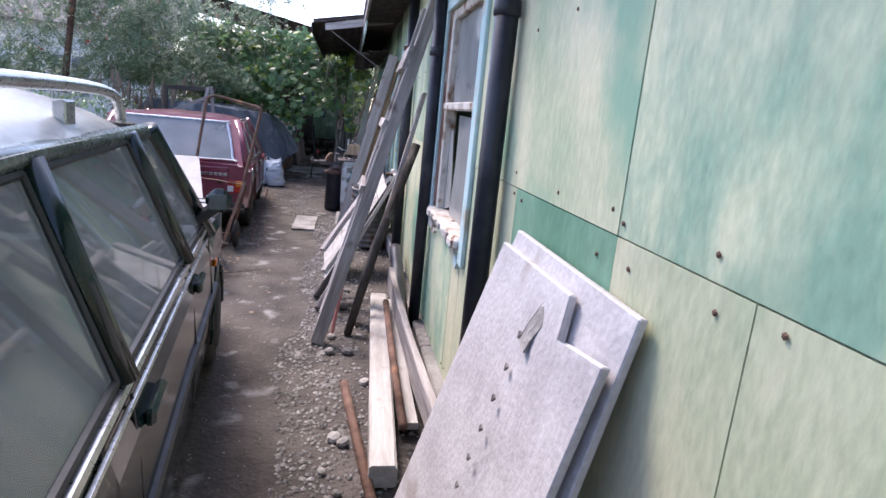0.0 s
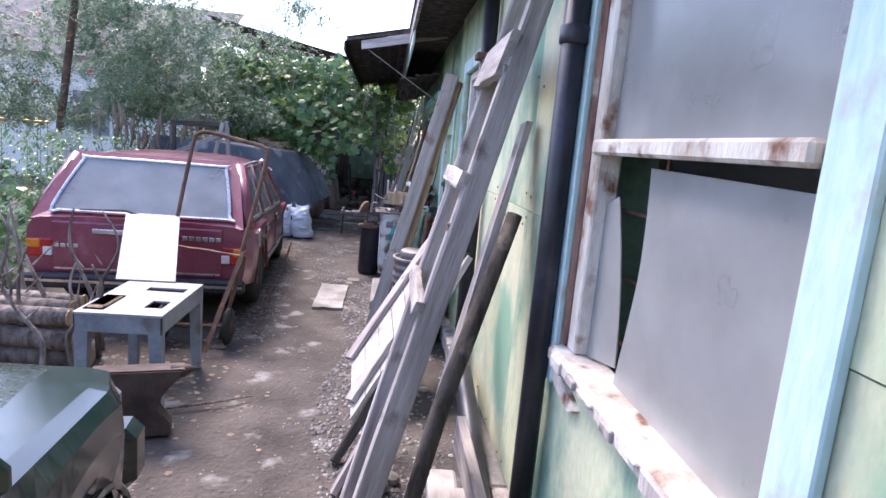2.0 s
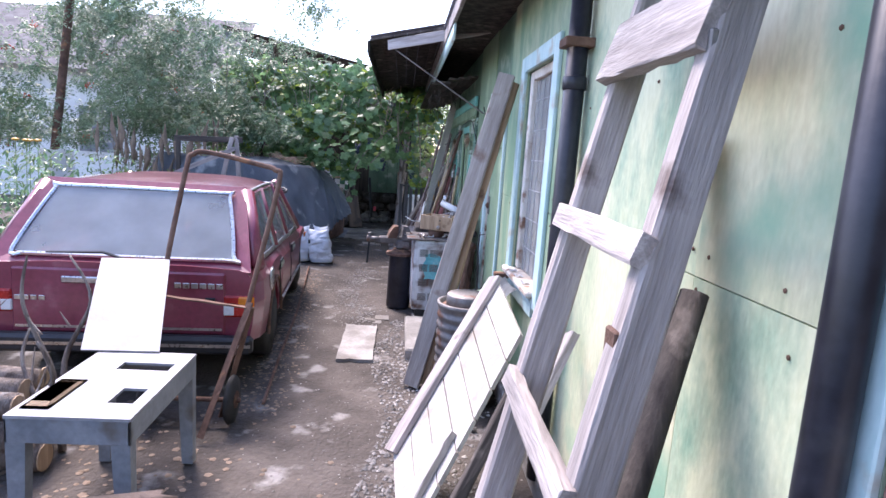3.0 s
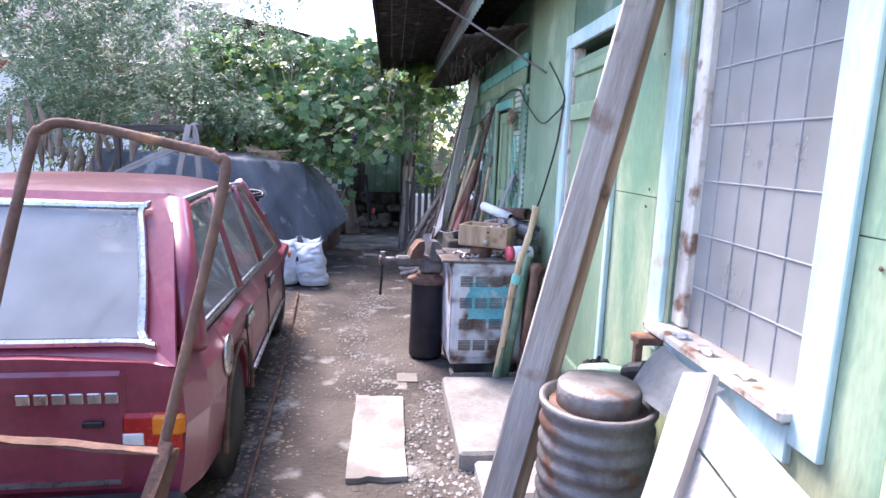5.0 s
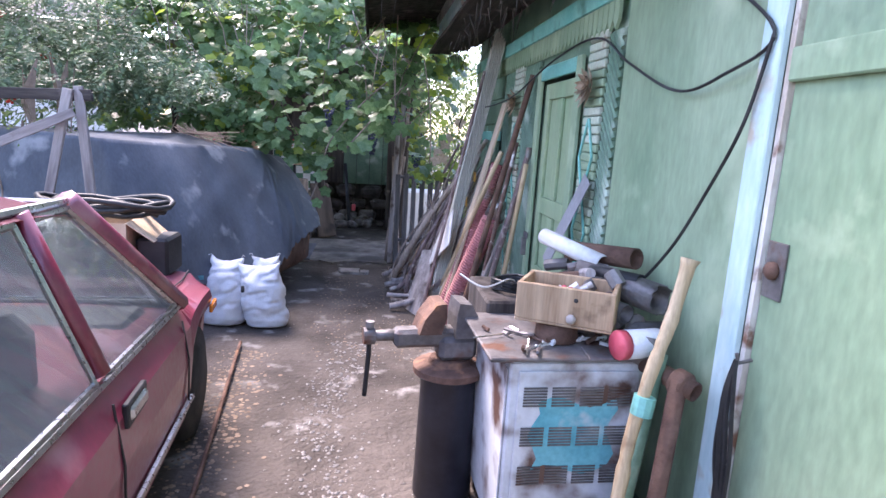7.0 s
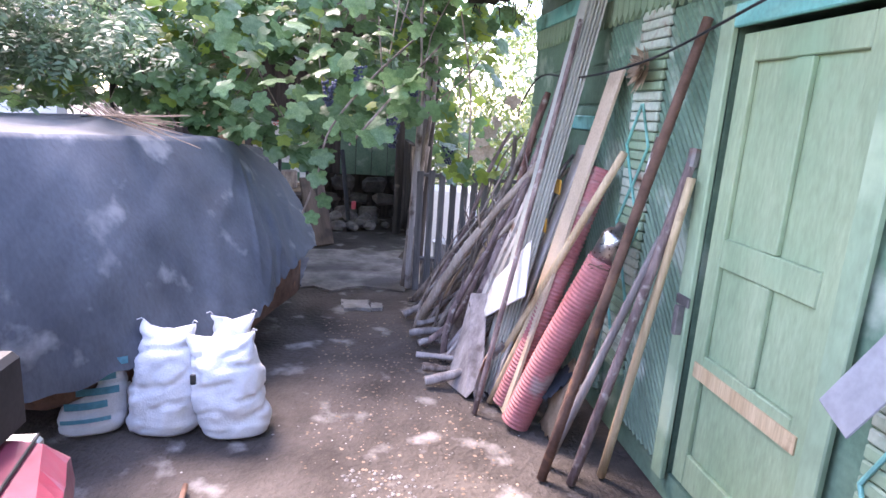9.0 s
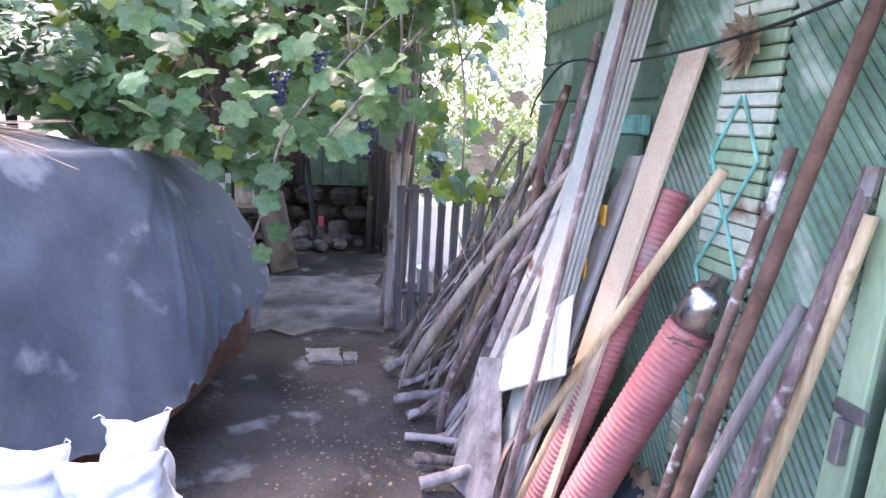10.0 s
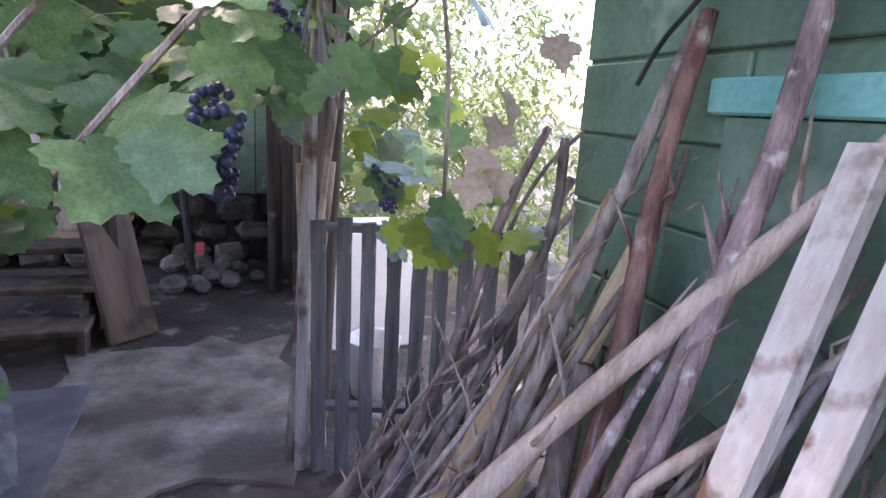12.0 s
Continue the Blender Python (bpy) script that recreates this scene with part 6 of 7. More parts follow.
for i in range(5):
    pole("fence_post", (-0.03 - 0.035 * (i % 3), 14.16 + 0.06 * (i // 2), 0.0), (-0.06 + 0.03 * i, 14.18 + 0.05 * (i // 2), 1.25 + 0.24 * (i % 4)), 0.024 + 0.006 * (i % 2), M_WOOD if i % 2 else M_BARK, "rough grey post of the garden gate", "post", wob=0.1, seed=i, group="posts of the gate")
pole("vine_post", (0.02, 14.35, 0.0), (0.12, 14.35, 2.7), 0.05, M_WOODD, "dark post carrying the grape vine", "post", wob=0.06)
for x, y in ((-2.6, 14.6),):
    pole("vine_post", (x, y, 0.0), (x, y, 2.3), 0.035, M_WOODD, "thin dark post carrying the grape vine", "post", wob=0.06)
# mattress of white sheets and rubble behind the fence
whole("white_bucket", lathe([(0.11, 0.0), (0.14, 0.30), (0.145, 0.31), (0.13, 0.30), (0.10, 0.02)], 20, m=pose(0.36, 14.75, 0)), M_WPAINT, "white plastic bucket behind the fence", "bucket", smooth=True)
# added block, white in place of the sunlit garden floor seen between the pickets
whole("stone_trough", box(bmesh.new(), (0.15, 15.3, 0.0), (0.75, 15.75, 0.75), 0.02), M_WHITE, "added white block standing in for sunlit ground behind the fence", "masonry")

# ---- concrete floor pieces at the far end ----
for i, (x0, x1, y0, y1, z) in enumerate([(-1.25, 0.05, 13.95, 15.70, 0.004), (-0.64, -0.40, 13.55, 13.80, 0.004), (-0.40, -0.30, 13.57, 13.72, 0.003)]):
    part("slab", rough_plate(x0, x1, y0, y1, z, 20 + i, 0.72), M_CONC if i else M_FLOOR, slabs)
part("slab", rough_plate(-1.75, -0.98, 14.1, 15.1, 0.02, 31), M_ROOF, slabs, "dark mat-like slab by the steps")

# ---- the shaded porch at the end of the path ----
# near-black wood here carries the gloom under the roof in its colour
sh = thing("porch", "old porch painted shade-dark, with green boards, stone base and checkered panel", "porch")
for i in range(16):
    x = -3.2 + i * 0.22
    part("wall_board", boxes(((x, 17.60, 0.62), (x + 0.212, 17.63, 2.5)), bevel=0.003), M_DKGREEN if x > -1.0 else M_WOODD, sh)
rq = random.Random(5)
for r in range(3):
    for c in range(9):
        x = -3.2 + c * 0.39 + (0.19 if r % 2 else 0) + rq.uniform(-0.05, 0.05)
        w = rq.uniform(0.27, 0.38)
        y = 17.50 - rq.uniform(0, 0.07)
        stone = box(bmesh.new(), (x, y, r * 0.205), (x + w, 17.66, r * 0.205 + rq.uniform(0.14, 0.20)), 0.05)
        for v in stone.verts:
            v.co += Vector((rq.uniform(-0.025, 0.025), rq.uniform(-0.02, 0.02), rq.uniform(-0.02, 0.02) if v.co.z > 0.05 else 0))
        part("stone", stone, M_STONED, sh)
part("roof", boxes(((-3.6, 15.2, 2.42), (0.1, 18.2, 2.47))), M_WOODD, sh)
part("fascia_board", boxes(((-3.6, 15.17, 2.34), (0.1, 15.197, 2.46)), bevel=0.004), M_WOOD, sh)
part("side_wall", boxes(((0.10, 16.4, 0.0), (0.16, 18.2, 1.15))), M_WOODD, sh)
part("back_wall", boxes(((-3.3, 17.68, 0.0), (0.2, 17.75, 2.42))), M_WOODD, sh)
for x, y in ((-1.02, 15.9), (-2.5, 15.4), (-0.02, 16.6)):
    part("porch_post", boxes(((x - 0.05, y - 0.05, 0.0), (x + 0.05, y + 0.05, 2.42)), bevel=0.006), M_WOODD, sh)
ck = part("check_panel", boxes(((-1.86, 16.98, 0.42), (-1.16, 17.0, 1.30))), M_WPAINT, sh, "white and green checkered panel")
for r in range(7):
    for c in range(6):
        if (r + c) % 2:
            part("check", boxes(((-1.85 + c * 0.115, 16.974, 0.45 + r * 0.115), (-1.85 + (c + 1) * 0.115, 16.979, 0.45 + (r + 1) * 0.115))), M_CHECKG, ck)
part("door_leaf", boxes(((-2.45, 16.9, 0.5), (-1.95, 16.94, 2.2)), bevel=0.005), M_WOODB, sh)
stp = thing("porch_steps", "worn brown wooden steps up to the porch", "steps")
for i in range(3):
    part("tread", box(bmesh.new(), (-2.2, 15.42 + i * 0.26, 0.15 + i * 0.17), (-1.09, 15.70 + i * 0.26, 0.19 + i * 0.17), 0.008), M_WOODK, stp)
for x in (-2.15, -1.16):
    part("stringer", prism([(15.5, 0.0), (16.25, 0.0), (16.25, 0.50), (16.02, 0.48), (15.55, 0.148)], 0.04, "x", at=x), M_WOODD, stp)
part("landing", boxes(((-2.3, 16.2, 0.50), (-1.05, 17.0, 0.54)), bevel=0.005), M_WOODB, stp)
bd = whole("leaning_board", box(bmesh.new(), (0, 0, 0), (0.03, 0.32, 0.78), 0.012), M_WOODK, "worn dark plywood board leaning on the porch steps", "board")
bd.matrix_world = pose(-1.03, 15.62, 0.0, 0, -18, -50)
whole("log_round", lathe([(0.09, 0.0), (0.10, 0.02), (0.095, 0.2), (0.085, 0.21), (0.01, 0.212)], 16, m=pose(-1.35, 16.45, 0.542)), M_BARK, "round sawn log standing on the porch", "log")
ps = thing("small_bench", "small dark bench on the porch", "bench")
part("top", box(bmesh.new(), (-1.55, 16.55, 0.95), (-1.12, 16.75, 0.98), 0.004), M_WOODB, ps)
for x in (-1.5, -1.17):
    part("leg", boxes(((x, 16.6, 0.54), (x + 0.03, 16.7, 0.95))), M_BLACKP, ps)
for i in range(14):
    a = Vector((rq.uniform(-0.9, -0.1), rq.uniform(16.5, 17.4), 0))
    s = rq.uniform(0.05, 0.12)
    whole("rubble_stone", lathe([(s * 0.6, 0), (s, s * 0.5), (s * 0.8, s), (s * 0.2, s * 1.3)], 7, m=pose(a.x, a.y, 0, rq.uniform(-8, 8), 0, rq.uniform(0, 90))), M_FOUND, "grey stone lying before the porch wall", "stone", "stones by the porch")
tool = thing("hand_truck", "dark garden tool with a red grip leaning on stones", "tool")
part("shaft", tube([(-0.62, 16.7, 0.0), (-0.75, 17.45, 0.95)], 0.03, 8), M_BLACKP, tool)
part("grip", box(bmesh.new(), (-0.60, 16.74, 0.26), (-0.54, 16.80, 0.36), 0.008), M_PINK, tool)

# ---- before the red wagon: stool, panel, cart frame, logs ----
tb = thing("metal_stool", "grey pressed-metal machine stand with slots in its top", "stand")
TX, TY, TZ = (-1.45, -0.99), (5.50, 6.24), 0.565
bm = bmesh.new()
xs, ys = [TX[0], -1.38, -1.27, -1.14, -1.04, TX[1]], [TY[0], 5.64, 5.79, 6.00, 6.09, TY[1]]
for i in range(5):
    for j in range(5):
        if (i, j) in ((3, 1), (2, 3), (3, 3)):
            continue
        box(bm, (xs[i], ys[j], TZ - 0.012), (xs[i + 1], ys[j + 1], TZ))
bmesh.ops.remove_doubles(bm, verts=bm.verts[:], dist=0.0005)
part("top", bm, M_GREYP, tb)
part("pressed_tray", sheet(lambda u, v: (-1.43 + 0.11 * u, 5.56 + 0.30 * v, TZ + 0.003 + 0.010 * (1 if 0.15 < u < 0.85 and 0.1 < v < 0.9 else 0)), 12, 12, 0.003), M_CARD, tb, "brownish pressed tray in the top")
for x0, y0, x1, y1 in ((TX[0], TY[0], TX[1], TY[0] + 0.012), (TX[0], TY[1] - 0.012, TX[1], TY[1]), (TX[0], TY[0], TX[0] + 0.012, TY[1]), (TX[1] - 0.012, TY[0], TX[1], TY[1])):
    part("apron", boxes(((x0, y0, TZ - 0.11), (x1, y1, TZ - 0.013)), bevel=0.003), M_GREYD, tb)
for x in TX:
    for y in TY:
        sx, sy = (1 if x == TX[0] else -1), (1 if y == TY[0] else -1)
        part("leg", prism([(x + sx * 0.002, 0.0), (x + sx * 0.055, 0.0), (x + sx * 0.075, TZ - 0.1), (x + sx * 0.10, TZ - 0.02), (x + sx * 0.002, TZ - 0.02)], sy * 0.05, "y", at=y + sy * 0.002), M_GREYD, tb)
whole("grey_panel", panel([(-1.53, 6.21, 0.568), (-1.165, 6.23, 0.568), (-1.35, 6.87, 0.905), (-1.715, 6.82, 0.905)], 0.008), M_GREYP, "light grey metal panel resting on the stand against the car", "metal panel")

cf = thing("cart_frame", "rusty bent-tube hand cart frame with small wheels", "cart")
hoop = smooth_line([(-1.40, 6.62, 0.10), (-1.39, 6.80, 0.66), (-1.335, 7.08, 1.42), (-1.30, 7.12, 1.53), (-1.20, 7.12, 1.545), (-0.88, 7.08, 1.49), (-0.79, 7.06, 1.465), (-0.765, 7.04, 1.38), (-0.885, 6.86, 0.70), (-0.90, 6.82, 0.58)], 5)
part("hoop", tube(hoop, 0.0155, 10), M_RUST, cf, smooth=True)
lean_timber("cross_bar", (-1.40, 6.83, 0.70), (-0.86, 6.83, 0.65), 0.035, 0.008, M_RUST, "", seed=81, parent=cf)
lean_timber("angle_iron", (-0.875, 6.83, 0.68), (-1.03, 6.42, 0.02), 0.04, 0.006, M_RUST, "", seed=82, parent=cf)
lean_timber("angle_iron", (-0.865, 6.85, 0.65), (-0.98, 6.62, 0.05), 0.006, 0.04, M_RUST, "", seed=83, parent=cf)
part("axle", tube([(-1.42, 6.66, 0.14), (-0.88, 6.66, 0.14)], 0.014, 8), M_RUST, cf)
for x in (-0.95, -1.42):
    w = part("wheel", lathe([(0.07, 0), (0.13, 0.005), (0.145, 0.02), (0.13, 0.04), (0.07, 0.045)], 20, m=pose(x, 6.66, 0.145, 0, 90, 0)), M_RUBBER, cf, smooth=True)
    part("hub", lathe([(0.068, -0.004), (0.05, 0.05), (0.01, 0.052)], 14, m=pose(x, 6.66, 0.145, 0, 90, 0)), M_RUST, w)

an = thing("anvil", "heavy dark rusted iron anvil standing on the earth", "anvil", pose(-1.00, 5.28, 0.0, 0, 0, 14))
bm = prism([(-0.24, 0.36), (-0.24, 0.27), (-0.12, 0.22), (-0.08, 0.14), (-0.15, 0.06), (-0.15, 0.0), (0.13, 0.0), (0.13, 0.06), (0.06, 0.14), (0.08, 0.22), (0.17, 0.31), (0.20, 0.36)], 0.11, "y", at=-0.055)
bmesh.ops.bevel(bm, geom=bm.edges[:], offset=0.008, segments=2, affect="EDGES")
part("body", bm, M_ANVIL, an)
part("horn", tube([(0.13, 0, 0.33), (0.19, 0, 0.335), (0.25, 0, 0.345)], [0.045, 0.032, 0.008], 12), M_ANVIL, an, smooth=True)
rl = random.Random(23)
for i in range(9):
    y, z = 6.05 + (i % 3) * 0.16 + rl.uniform(-0.03, 0.03), 0.08 + (i // 3) * 0.135
    r = rl.uniform(0.055, 0.075)
    lg = thing("firewood_log", "sawn firewood log with pale cut end", "log", group="pile of firewood")
    x1 = -1.72 + rl.uniform(-0.12, 0.10)
    part("trunk", tube([(-2.75, y + rl.uniform(-0.1, 0.1), z), (-2.2, y + 0.02, z), (x1, y + rl.uniform(-0.05, 0.05), z)], r, 12, wob=0.05, seed=i), M_BARK, lg, smooth=True)
    part("cut_end", lathe([(r * 0.9, 0), (r * 0.88, 0.006), (0.01, 0.007)], 12, m=pose(x1, y, z, 0, 90, 0)), M_WOODB, lg)
for i in range(12):
    p = Vector((-1.95 + rl.uniform(-0.35, 0.35), 6.0 + rl.uniform(-0.2, 0.5), 0.0))
    d = Vector((rl.uniform(-0.5, 0.25), rl.uniform(-0.25, 0.25), 1)).normalized() * rl.uniform(0.6, 1.1)
    br = thing("dry_branch", "bare crooked branch stuck in a firewood pile", "branch", group="branches in the firewood")
    part("stem", tube(smooth_line([p, p + d * 0.4 + Vector((rl.uniform(-0.08, 0.08), 0, 0)), p + d * 0.75 + Vector((rl.uniform(-0.12, 0.12), 0, 0)), p + d]), [0.02, 0.02, 0.018, 0.018, 0.016, 0.016, 0.015, 0.015, 0.013, 0.012, 0.012, 0.01, 0.01, 0.01, 0.008, 0.008, 0.007, 0.006, 0.005], 7), M_BARK, br, smooth=True)
    part("twig", tube([p + d * 0.6, p + d * 0.6 + Vector((rl.uniform(-0.2, 0.2), 0, rl.uniform(0.05, 0.2)))], [0.008, 0.002], 5), M_BARK, br)
whole("iron_rod", tube(smooth_line([(-0.80, 6.9, 0.02), (-0.87, 7.73, 0.015), (-0.975, 9.2, 0.02), (-1.185, 11.28, 0.02)], 8), 0.011, 8), M_RUST, "long rusty rod lying beside the wagon", "rod", smooth=True)
whole("fallen_twig", tube([(-0.98, 5.55, 0.01), (-0.75, 5.62, 0.025), (-0.55, 5.75, 0.015)], [0.008, 0.007, 0.003], 6), M_BARK, "thin fallen twig on the path", "twig")
whole("thin_pole", tube([(-1.07, 7.9, 0.05), (-1.24, 9.9, 0.05)], 0.028, 8), M_WOODD, "dark pole lying under the wagon side", "pole", smooth=True)

# carton, hoses and frame behind the bonnet
cb = thing("carton", "open brown cardboard box with a printed corner on the bonnet", "carton", pose(-1.76, 10.36, 0.745, 0, 0, 6))
for lo, hi in [((-0.25, -0.20, 0), (0.25, 0.2, 0.006)), ((-0.25, -0.20, 0.006), (0.25, -0.194, 0.26)), ((-0.25, 0.194, 0.006), (0.25, 0.20, 0.26)), ((-0.25, -0.194, 0.006), (-0.244, 0.194, 0.26)), ((0.244, -0.194, 0.006), (0.25, 0.194, 0.26))]:
    part("side", boxes((lo, hi)), M_CARD, cb)
part("flap", panel([(0.25, -0.19, 0.26), (0.25, 0.19, 0.26), (0.37, 0.16, 0.16), (0.37, -0.18, 0.17)], 0.004), M_CARD, cb)
part("print_mark", boxes(((0.02, -0.2025, 0.09), (0.10, -0.2015, 0.19)), ((0.12, -0.2025, 0.09), (0.19, -0.2015, 0.19))), M_GREYD, cb, "grey printed handling marks")
hs = thing("hose_coil", "coil of dark rubber hoses lying on the bonnet box", "hose")
for i in range(5):
    part("loop", tube([(-1.66 + (0.24 + 0.02 * i) * math.cos(k * 0.35 + i), 10.40 + (0.12 + 0.01 * i) * math.sin(k * 0.35 + i), 1.03 + 0.014 * i + 0.02 * math.sin(k * 0.9)) for k in range(19)], 0.014, 8), M_BLACKC, hs, smooth=True)
whole("black_crate", box(bmesh.new(), (-1.485, 10.28, 0.72), (-1.33, 10.52, 0.92), 0.015), M_BLACKP, "black plastic box beside the carton", "box")
sw = thing("timber_trestle", "grey plank trestle standing behind the wagon", "trestle")
lean_timber("beam", (-2.95, 11.32, 1.60), (-2.08, 11.28, 1.63), 0.035, 0.07, M_WOODD, "", seed=91, parent=sw)
lean_timber("leg", (-2.02, 11.22, 0.0), (-2.16, 11.28, 1.68), 0.055, 0.03, M_WOOD, "", seed=92, parent=sw, up=(0, 1, 0))
lean_timber("leg", (-2.55, 11.18, 0.0), (-2.20, 11.24, 1.66), 0.055, 0.03, M_WOOD, "", seed=93, parent=sw, up=(0, 1, 0))
lean_timber("brace", (-3.1, 11.1, 1.05), (-2.15, 11.18, 1.52), 0.055, 0.025, M_WOOD, "", seed=94, parent=sw, up=(0, 1, 0))
lean_timber("leg", (-2.90, 11.32, 0.0), (-2.90, 11.32, 1.6), 0.05, 0.04, M_WOODD, "", seed=95, parent=sw, up=(0, 1, 0))
whole("turquoise_sheet", sheet(lambda u, v: (-3.2 + 0.9 * u, 11.3 + 0.35 * v, 0.66 + 0.2 * math.sin(3 * u) * math.sin(3.1 * v) + 0.03 * noise.noise((u * 6, v * 6, 7))), 16, 10, 0.01), M_TURQ, "turquoise plastic sheet thrown over a heap", "sheet", smooth=True)
whole("scrap_heap", sheet(lambda u, v: (-3.3 + 1.1 * u, 11.2 + 0.5 * v, 0.75 * math.sin(3.1 * min(1, max(0, u))) ** 0.8 * math.sin(3.1 * v) ** 0.8 + 0.04 * noise.noise((u * 8, v * 8, 2))), 18, 12), M_WOODD, "dark heap of scrap under a sheet", "heap", smooth=True)

# ---- covered car ----
def smoothed_loop(pts, n):
    pts = [Vector(p) for p in pts]
    m = len(pts)
    out = []
    for i in range(n):
        f = i / n * m
        k = int(f)
        t = f - k
        p0, p1, p2, p3 = (pts[(k + d) % m] for d in (-1, 0, 1, 2))
        lin = p1.lerp(p2, t)
        cr = 0.5 * ((2 * p1) + (p2 - p0) * t + (2 * p0 - 5 * p1 + 4 * p2 - p3) * t * t + (3 * p1 - p0 - 3 * p2 + p3) * t ** 3)
        out.append(lin.lerp(cr, 0.35))
    return out


TOPL = [(-2.14, 11.50, 1.36), (-1.45, 13.15, 1.28), (-1.41, 13.55, 1.24), (-1.35, 14.3, 1.16), (-2.7, 14.9, 1.26), (-3.5, 12.2, 1.40)]
HEM = [(-1.84, 11.42, 0.30), (-1.10, 12.42, 0.32), (-0.98, 12.85, 0.46), (-0.86, 13.60, 0.52), (-2.6, 15.3, 0.4), (-3.9, 12.1, 0.3)]
cv = thing("covered_car", "old car under a faded blue-grey tarpaulin", "car")
N, K = 240, 34
top_l, hem_l = smoothed_loop(TOPL, N), smoothed_loop(HEM, N)
cen = sum(top_l, Vector()) / N + Vector((0, 0, 0.10))
rings = []
for k in range(9):
    t = k / 9
    rings.append([cen.lerp(p, t ** 0.8) + Vector((0, 0, 0.025 * noise.noise(p * 2 + Vector((0, 0, t * 3))) - 0.02 * math.sin(math.pi * t))) for p in top_l])
for k in range(K + 1):
    t = k / K
    ring = []
    for i in range(N):
        a, b = top_l[i], hem_l[i]
        p = a.lerp(b, t)
        out = Vector((b.x - cen.x, b.y - cen.y, 0)).normalized()
        fold = 0.028 * t * max(0, 1 - 3.0 * abs(noise.noise((i * 0.045, t * 0.7 + 2, 0)))) + 0.014 * max(0, 1 - 4 * abs(noise.noise((i * 0.06 + t * 1.8, t * 1.8, 9)))) * min(1, t * 4) + 0.035 * noise.noise((p.x * 2.0, p.y * 2.0, p.z * 1.6 + 5)) + 0.012 * noise.noise((p.x * 9, p.y * 9, p.z * 4))
        bulge = 0.07 * math.sin(math.pi * t) - 0.02
        q = p + out * (bulge + fold)
        if k == K:
            q.z += 0.05 * noise.noise((i * 0.22, 3, 1))
        ring.append(q)
    rings.append(ring)
bm = ring_loft(bmesh.new(), rings, cap=False)
bmesh.ops.remove_doubles(bm, verts=bm.verts[:], dist=0.0006)
part("tarpaulin", bm, M_TARP, cv, "faded blue-grey tarpaulin with folds and a frayed hem", smooth=True)
inner = [[Vector((cen.x, cen.y, z)).lerp(Vector((p.x, p.y, z)), s) for p in hem_l[::5]] for z, s in ((0.14, 0.86), (0.20, 0.92), (0.40, 0.925), (0.50, 0.90), (0.58, 0.80))]
part("body", ring_loft(bmesh.new(), inner), M_RUST, cv, "rust-red car body under a cover", smooth=True)
for x, y in ((-1.32, 12.75), (-1.15, 14.2), (-3.2, 12.6)):
    part("wheel", lathe([(0.17, 0), (0.27, 0.01), (0.29, 0.04), (0.29, 0.13), (0.26, 0.16), (0.16, 0.16)], 22, m=pose(x, y, 0.29, 0, -90, 15)), M_RUBBER, cv, smooth=True)
tw = thing("dry_twigs", "bunch of dry brown twigs lying on a tarpaulin", "twigs")
for i in range(22):
    a = Vector((-1.85 + rl.uniform(-0.1, 0.1), 12.55 + rl.uniform(-0.08, 0.08), 1.41))
    d = Vector((0.45 + rl.uniform(-0.15, 0.15), -0.25 + rl.uniform(-0.25, 0.25), rl.uniform(-0.14, 0.05))) * rl.uniform(0.5, 1.0)
    part("twig", tube([a - d * 0.3 + Vector((0, 0, 0.05)), a, a + d], [0.002, 0.004, 0.0015], 4), M_DRYST, tw)


def sack(x, y, rz, h, wb, wt, lean, seed, label):
    """A filled woven sack: full belly, flattened top with two pointed ears, creases and dents."""
    s = thing("sack", label, "sack", pose(x, y, 0.0, 0, 0, rz), "filled sacks by the path")
    rings = []
    for k in range(34):
        t = k / 33
        wide = (wb + (wt - wb) * t ** 0.8) * (0.90 + 0.10 * min(1, t / 0.08)) * (1 + 0.06 * math.sin(math.pi * min(1, t * 1.4)))
        dep = wb * 0.80 * (0.80 + 0.20 * min(1, t / 0.12)) if t < 0.45 else wb * 0.80 * (1 - 0.86 * ((t - 0.45) / 0.55) ** 2.6)
        ring = []
        for i in range(72):
            a = 2 * math.pi * i / 72
            c, sn = math.cos(a), math.sin(a)
            px = wide * math.copysign(abs(c) ** 0.75, c)
            py = dep * math.copysign(abs(sn) ** 0.9, sn)
            big = 0.017 * noise.noise((px * 7 + seed, py * 7, t * 4))
            crease = -0.012 * max(0, 1 - 5 * abs(noise.noise((px * 5 + seed * 3, py * 5 + t * 3, t * 5 - px * 4))))
            fine = 0.005 * noise.noise((px * 30 + seed, py * 30, t * 22))
            nz = (big + crease + fine) * min(1, 0.3 + t * 3)
            ear = 0.022 * max(0, t - 0.82) / 0.18 * (abs(c) ** 3 - 0.55 * (1 - abs(c)))
            ring.append((px + nz * c * 1.2 + lean * t + 0.006 * math.copysign(max(0, t - 0.88) / 0.12, c) * abs(c), py + nz * sn * 1.5 + 0.05 * t, max(0.0, h * t + ear + 0.03 * noise.noise((px * 11, seed, 1)) * max(0, t - 0.75) / 0.25)))
        rings.append(ring)
    part("cloth", ring_loft(bmesh.new(), rings), M_SACK, s, smooth=True)
    for j in (-1, 1):
        p = Vector((lean + j * wt * 0.9, 0.05, h + 0.02))
        part("loose_thread", tube([p, p + Vector((j * 0.012, -0.01, 0.02)), p + Vector((j * 0.03, -0.02, 0.015))], 0.002, 4), M_SACK, s)
    return s


